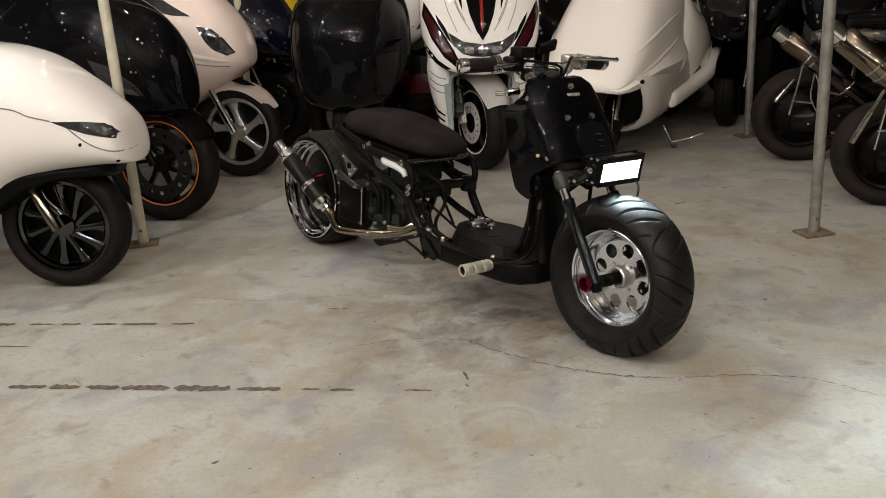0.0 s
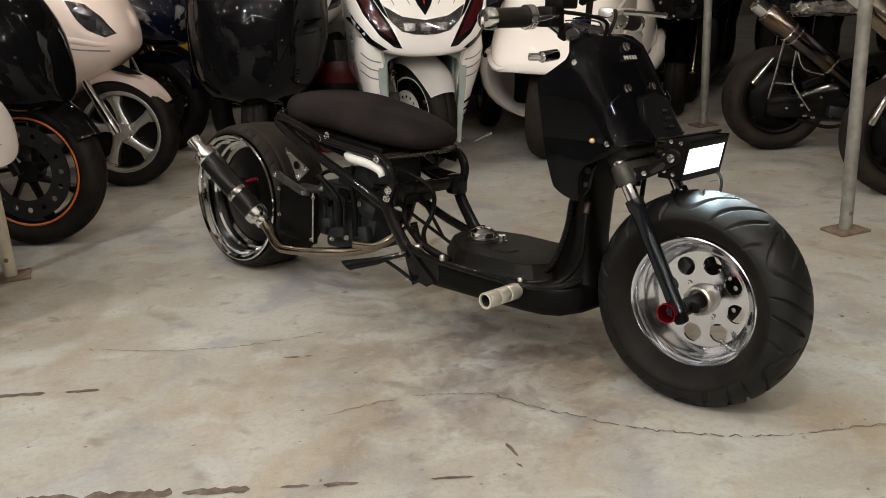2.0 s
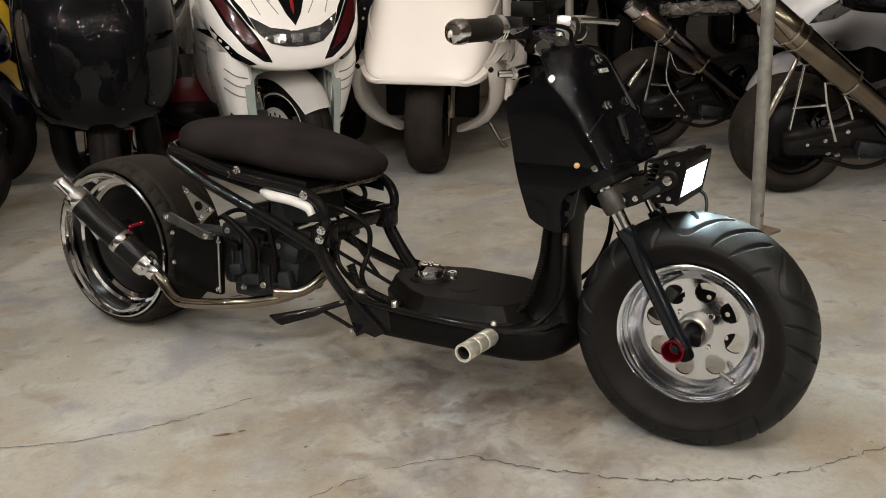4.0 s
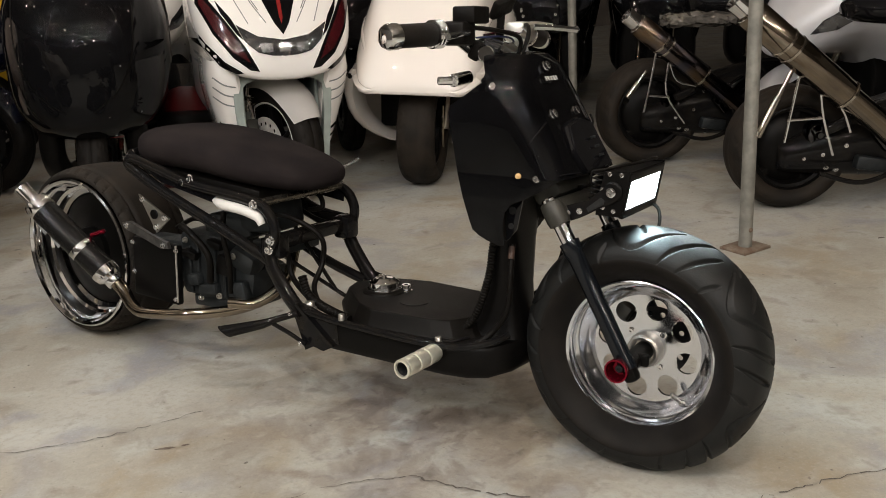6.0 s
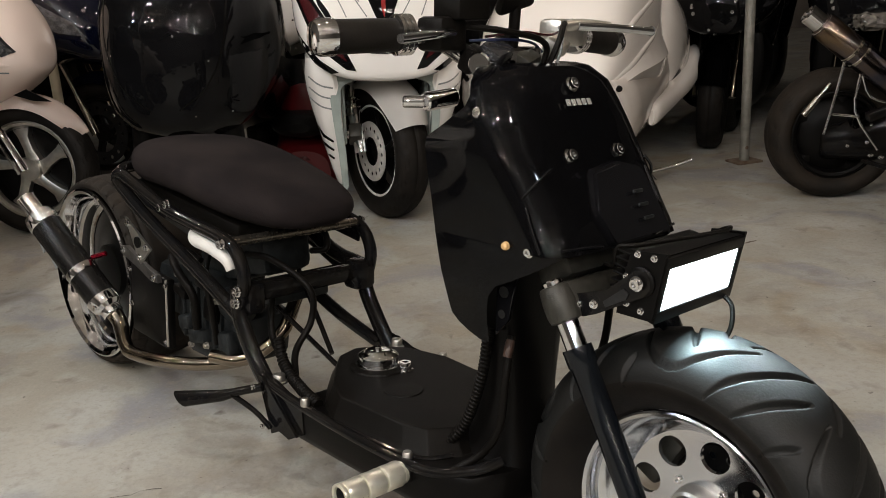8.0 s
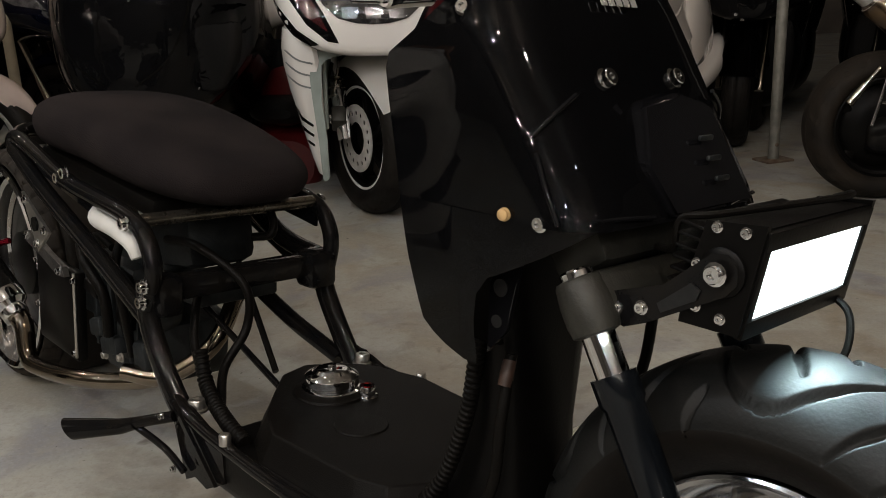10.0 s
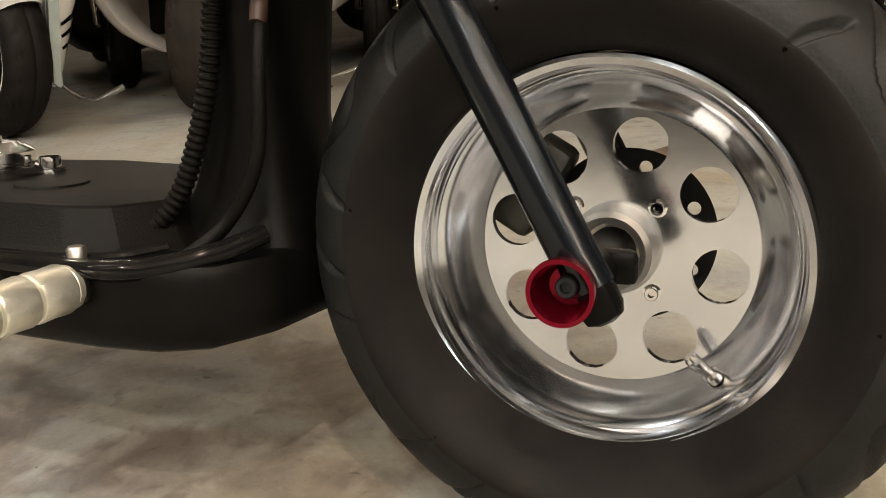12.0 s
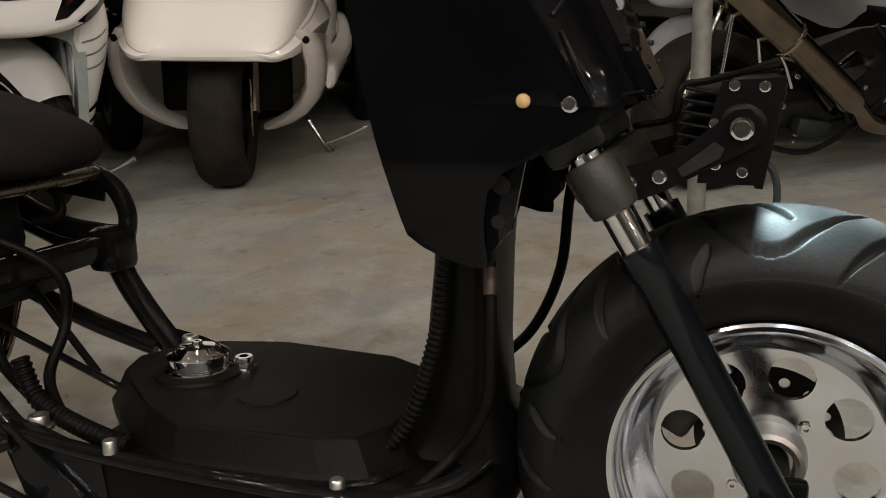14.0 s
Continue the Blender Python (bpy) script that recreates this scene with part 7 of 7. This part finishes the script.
hull(bm, [(-0.25, 0.33, 0.01, 0.03), (-0.32, 0.34, 0.03, 0.045), (-0.7, 0.36, 0.05, 0.045), (-1.0, 0.40, 0.07, 0.055), (-1.2, 0.46, 0.05, 0.05), (-1.3, 0.50, 0.02, 0.02)], 16)
for v in bm.verts:
    v.co.y += 0.335
part("side_step", bm, WHITE_PAINT, G)
bm = bmesh.new()
tube(bm, [(-0.50, 0.24, 0.14), (-0.48, 0.30, 0.05), (-0.46, 0.33, 0.015)], [0.010, 0.010, 0.018], 10, 4)
tube(bm, [(-0.48, 0.30, 0.05), (-0.52, 0.40, 0.08), (-0.54, 0.47, 0.11)], 0.008, 10, 4)
part("side_stand", bm, CHROME, G, "chrome stand with foot")


def stripped_scooter(m, label, can_a, can_b, can_r, can_mat, rods, shock, R=0.265):
    """A stripped scooter seen from behind: bare wheel, shock absorber, chrome brackets and a slanted silencer."""
    r = empty("stripped_scooter", m, label, "scooter", "stripped scooters")
    spoke_wheel(r, (0, 0, R), R, R * 0.66, 0.085, 5, SATIN_BLACK, RUBBER_BROWN)
    a, b = Vector(can_a), Vector(can_b)
    d, L = (b - a).normalized(), (b - a).length
    bm = bmesh.new()
    lathe(bm, [(can_r * 0.8, 0), (can_r, 0.015), (can_r, L * 0.60), (can_r * 0.82, L * 0.62), (can_r * 0.80, L * 0.96), (can_r * 0.6, L)], a, d, 28)
    can = part("silencer", bm, can_mat, r, "slanted metal silencer")
    for f in (0.22, 0.27, 0.60):
        bm = bmesh.new()
        lathe(bm, [(can_r, L * f), (can_r * 1.05, L * f + 0.002), (can_r * 1.05, L * f + 0.010), (can_r, L * f + 0.012)], a, d, 28)
        part("silencer_band", bm, STEEL_DULL, can)
    bm = bmesh.new()
    lathe(bm, [(can_r * 0.5, -0.01), (can_r * 0.62, -0.06), (can_r * 0.74, -0.058), (can_r * 0.72, 0.0), (can_r * 0.9, 0.006)], a, d, 28)
    part("silencer_tip", bm, CHROME, can)
    bm = bmesh.new()
    tube(bm, [b, b + d * 0.10, b + Vector((-0.25, 0, -0.08)), b + Vector((-0.5, -0.05, -0.06))], can_r * 0.5, 14, 5)
    part("exhaust_pipe", bm, can_mat, can)
    for pts in rods:
        bm = bmesh.new()
        tube(bm, [(x, 0.165, z) for x, z in pts], 0.0055, 10, 3)
        part("bracket_rod", bm, CHROME, r)
    (x0, z0), (x1, z1) = shock
    bm = bmesh.new()
    rod(bm, (x0, 0.13, z0), (x0 + (x1 - x0) * 0.5, 0.13, z0 + (z1 - z0) * 0.5), 0.008, 16, 0.002)
    rod(bm, (x0 + (x1 - x0) * 0.42, 0.13, z0 + (z1 - z0) * 0.42), (x1, 0.13, z1), 0.013, 16, 0.003)
    part("shock_absorber", bm, STEEL_DULL, r)
    bm = bmesh.new()
    box(bm, (-0.20, -0.02, R), (0.36, 0.10, 0.16), 0.03)
    case = part("gear_case", bm, ENGINE_METAL, r)
    bm = bmesh.new()
    lathe(bm, [(R * 0.60, -0.03), (R * 0.60, 0.01), (R * 0.52, 0.030), (R * 0.30, 0.045), (R * 0.12, 0.050), (1e-4, 0.050)], (0, 0, R), (0, 1, 0), 36)
    part("hub_cover", bm, SATIN_BLACK, r)
    bm = bmesh.new()
    hull(bm, [(0.06, R - 0.03, 0.03, 0.03), (0.03, R - 0.03, 0.08, 0.07), (-0.20, R, 0.12, 0.12), (-0.42, R + 0.02, 0.15, 0.16), (-0.62, R + 0.02, 0.17, 0.18), (-0.85, R, 0.17, 0.15), (-1.05, R - 0.04, 0.14, 0.10), (-1.2, R - 0.05, 0.06, 0.05)], 24)
    crank = part("crank_case", bm, FRAME_BLACK, r, "oily black crank case")
    glint_studs(r, crank, 21, 26, (-1.0, 0.02, R - 0.15, R + 0.16), (0, 1, 0), 0.007)
    for k, (x, z, w, h, t) in enumerate(((-0.12, R + 0.09, 0.10, 0.035, 20), (-0.26, R - 0.06, 0.12, 0.05, -12), (-0.38, R + 0.10, 0.09, 0.07, 30), (-0.52, R - 0.04, 0.14, 0.06, 8), (-0.66, R + 0.09, 0.10, 0.06, -20), (-0.30, R + 0.03, 0.05, 0.09, 40))):
        bm = bmesh.new()
        box(bm, (0, 0, 0), (w, 0.04, h), 0.009)
        part("engine_lug", moved(bm, Matrix.Translation((x, 0.135, z)) @ pose(0, 0, 0, 0, t, 0)), (FRAME_BLACK, ENGINE_METAL, DARK_CHROME)[k % 3], case)
    for pts in ([(-0.06, 0.15, R - 0.08), (-0.22, 0.17, R - 0.12), (-0.40, 0.16, R - 0.06), (-0.55, 0.15, R + 0.05)], [(-0.16, 0.16, R + 0.16), (-0.30, 0.18, R + 0.08), (-0.36, 0.17, R - 0.05)], [(-0.45, 0.15, R + 0.22), (-0.55, 0.18, R + 0.10), (-0.70, 0.16, R + 0.02)]):
        bm = bmesh.new()
        tube(bm, pts, 0.009, 10, 6)
        part("hose", bm, FRAME_BLACK, case)
    for x, z, w in ((-0.08, R + 0.05, 0.09), (-0.20, R - 0.03, 0.10), (-0.30, R + 0.05, 0.08)):
        bm = bmesh.new()
        lathe(bm, [(w * 0.5, 0), (w * 0.5, 0.05), (w * 0.42, 0.06), (w * 0.15, 0.062), (w * 0.12, 0.075), (1e-4, 0.075)], (x, 0.03, z), (0, 1, 0), 20)
        part("case_cover", bm, DARK_CHROME if w < 0.095 else ENGINE_METAL, case)
    bm = bmesh.new()
    hull(bm, [(-0.20, 0.72, 0.06, 0.03), (-0.26, 0.72, 0.12, 0.05), (-0.5, 0.70, 0.14, 0.07), (-0.8, 0.62, 0.15, 0.10), (-0.95, 0.5, 0.14, 0.16), (-1.15, 0.32, 0.16, 0.12), (-1.5, 0.30, 0.15, 0.06)], 20)
    body = part("body", bm, GLOSS_BLACK_WAVY, r)
    glint_studs(r, body, 22, 12, (-0.9, -0.22, 0.5, 0.78), (0, 1, 0), 0.005)
    spoke_wheel(r, (-1.75, 0, 0.25), 0.25, 0.16, 0.065, 5, SATIN_BLACK, disc=False)
    bm = bmesh.new()
    tube(bm, [(-1.73, 0, 0.3), (-1.55, 0, 0.8), (-1.5, 0, 0.98)], 0.03, 12, 4)
    part("steering_stem", bm, SATIN_BLACK, r)
    return r


I = stripped_scooter(at(1.86, 4.62, 171), "stripped scooter rear with blued titanium silencer", (0.12, 0.16, 0.665), (-0.39, 0.16, 0.25), 0.050, TITANIUM,
                     ([(0.025, 0.55), (0.05, 0.42), (0.085, 0.27)], [(-0.032, 0.49), (-0.02, 0.35), (-0.11, 0.205)], [(0.06, 0.343), (-0.035, 0.33)], [(-0.032, 0.49), (-0.07, 0.40), (-0.16, 0.37)]), ((0.06, 0.45), (0.15, 0.335)), 0.245)
bm = bmesh.new()
hull(bm, [(-0.22, 0.69, 0.02, 0.012), (-0.24, 0.69, 0.06, 0.026), (-0.40, 0.69, 0.08, 0.032), (-0.55, 0.68, 0.06, 0.026), (-0.58, 0.68, 0.02, 0.012)], 24, 6)
rw = random.Random(4)
for v in bm.verts:
    v.co += Vector((rw.uniform(-1, 1), rw.uniform(-1, 1), rw.uniform(-1, 1))) * 0.008 + Vector((0.20, 0.12, -0.03))
part("wrapped_seat", bm, WRAP, I, "seat in crumpled clear plastic wrap", sharp=15)
stripped_scooter(at(1.91, 3.70, 166), "stripped scooter rear with long steel silencer", (0.25, 0.18, 0.755), (-0.37, 0.18, 0.235), 0.055, BRASSY,
                     ([(0.04, 0.53), (0.06, 0.42), (0.085, 0.28)], [(-0.04, 0.45), (-0.055, 0.36), (-0.10, 0.22)], [(0.08, 0.36), (-0.05, 0.36)], [(-0.04, 0.45), (-0.12, 0.39), (-0.16, 0.30)]), ((0.05, 0.54), (0.17, 0.30)), 0.232)
nosed_scooter("silver_scooter", at(2.34, 4.20, 178, 3), "silver scooter nose behind a stripped one", SILVER_PAINT, 0.895)

# ---- posts ----


def post(x, y, r, material, label):
    p = empty("steel_post", Matrix.Translation((x, y, 0)), label, "post", "hall posts")
    bm = bmesh.new()
    rod(bm, (0, 0, 0.008), (0, 0, 3.38), r, 28)
    part("pipe", bm, material, p)
    bm = bmesh.new()
    box(bm, (0, 0, 0.005), (0.128, 0.105, 0.010), 0.002, pose(0, 0, 0, 0, 0, 14))
    part("base_plate", bm, RUST_PLATE, p, "rusty square base plate")
    screws(p, [(r * 0.1, -r * 0.99, 0.07)], (0.1, -1, 0), 0.006, 0.005, RUST_PLATE)
    return p


post(1.461, 3.320, 0.0220, POLE_PAINT, "grey galvanised steel post on a rusty base plate")
post(1.80, 5.28, 0.0220, POLE_PAINT, "grey galvanised steel post among parked bikes")
post(-1.412, 3.675, 0.0220, POLE_CREAM, "cream painted steel post beside a white scooter")
post(-1.30, 5.62, 0.0220, POLE_CREAM, "brownish cream steel post behind the pearl scooter")
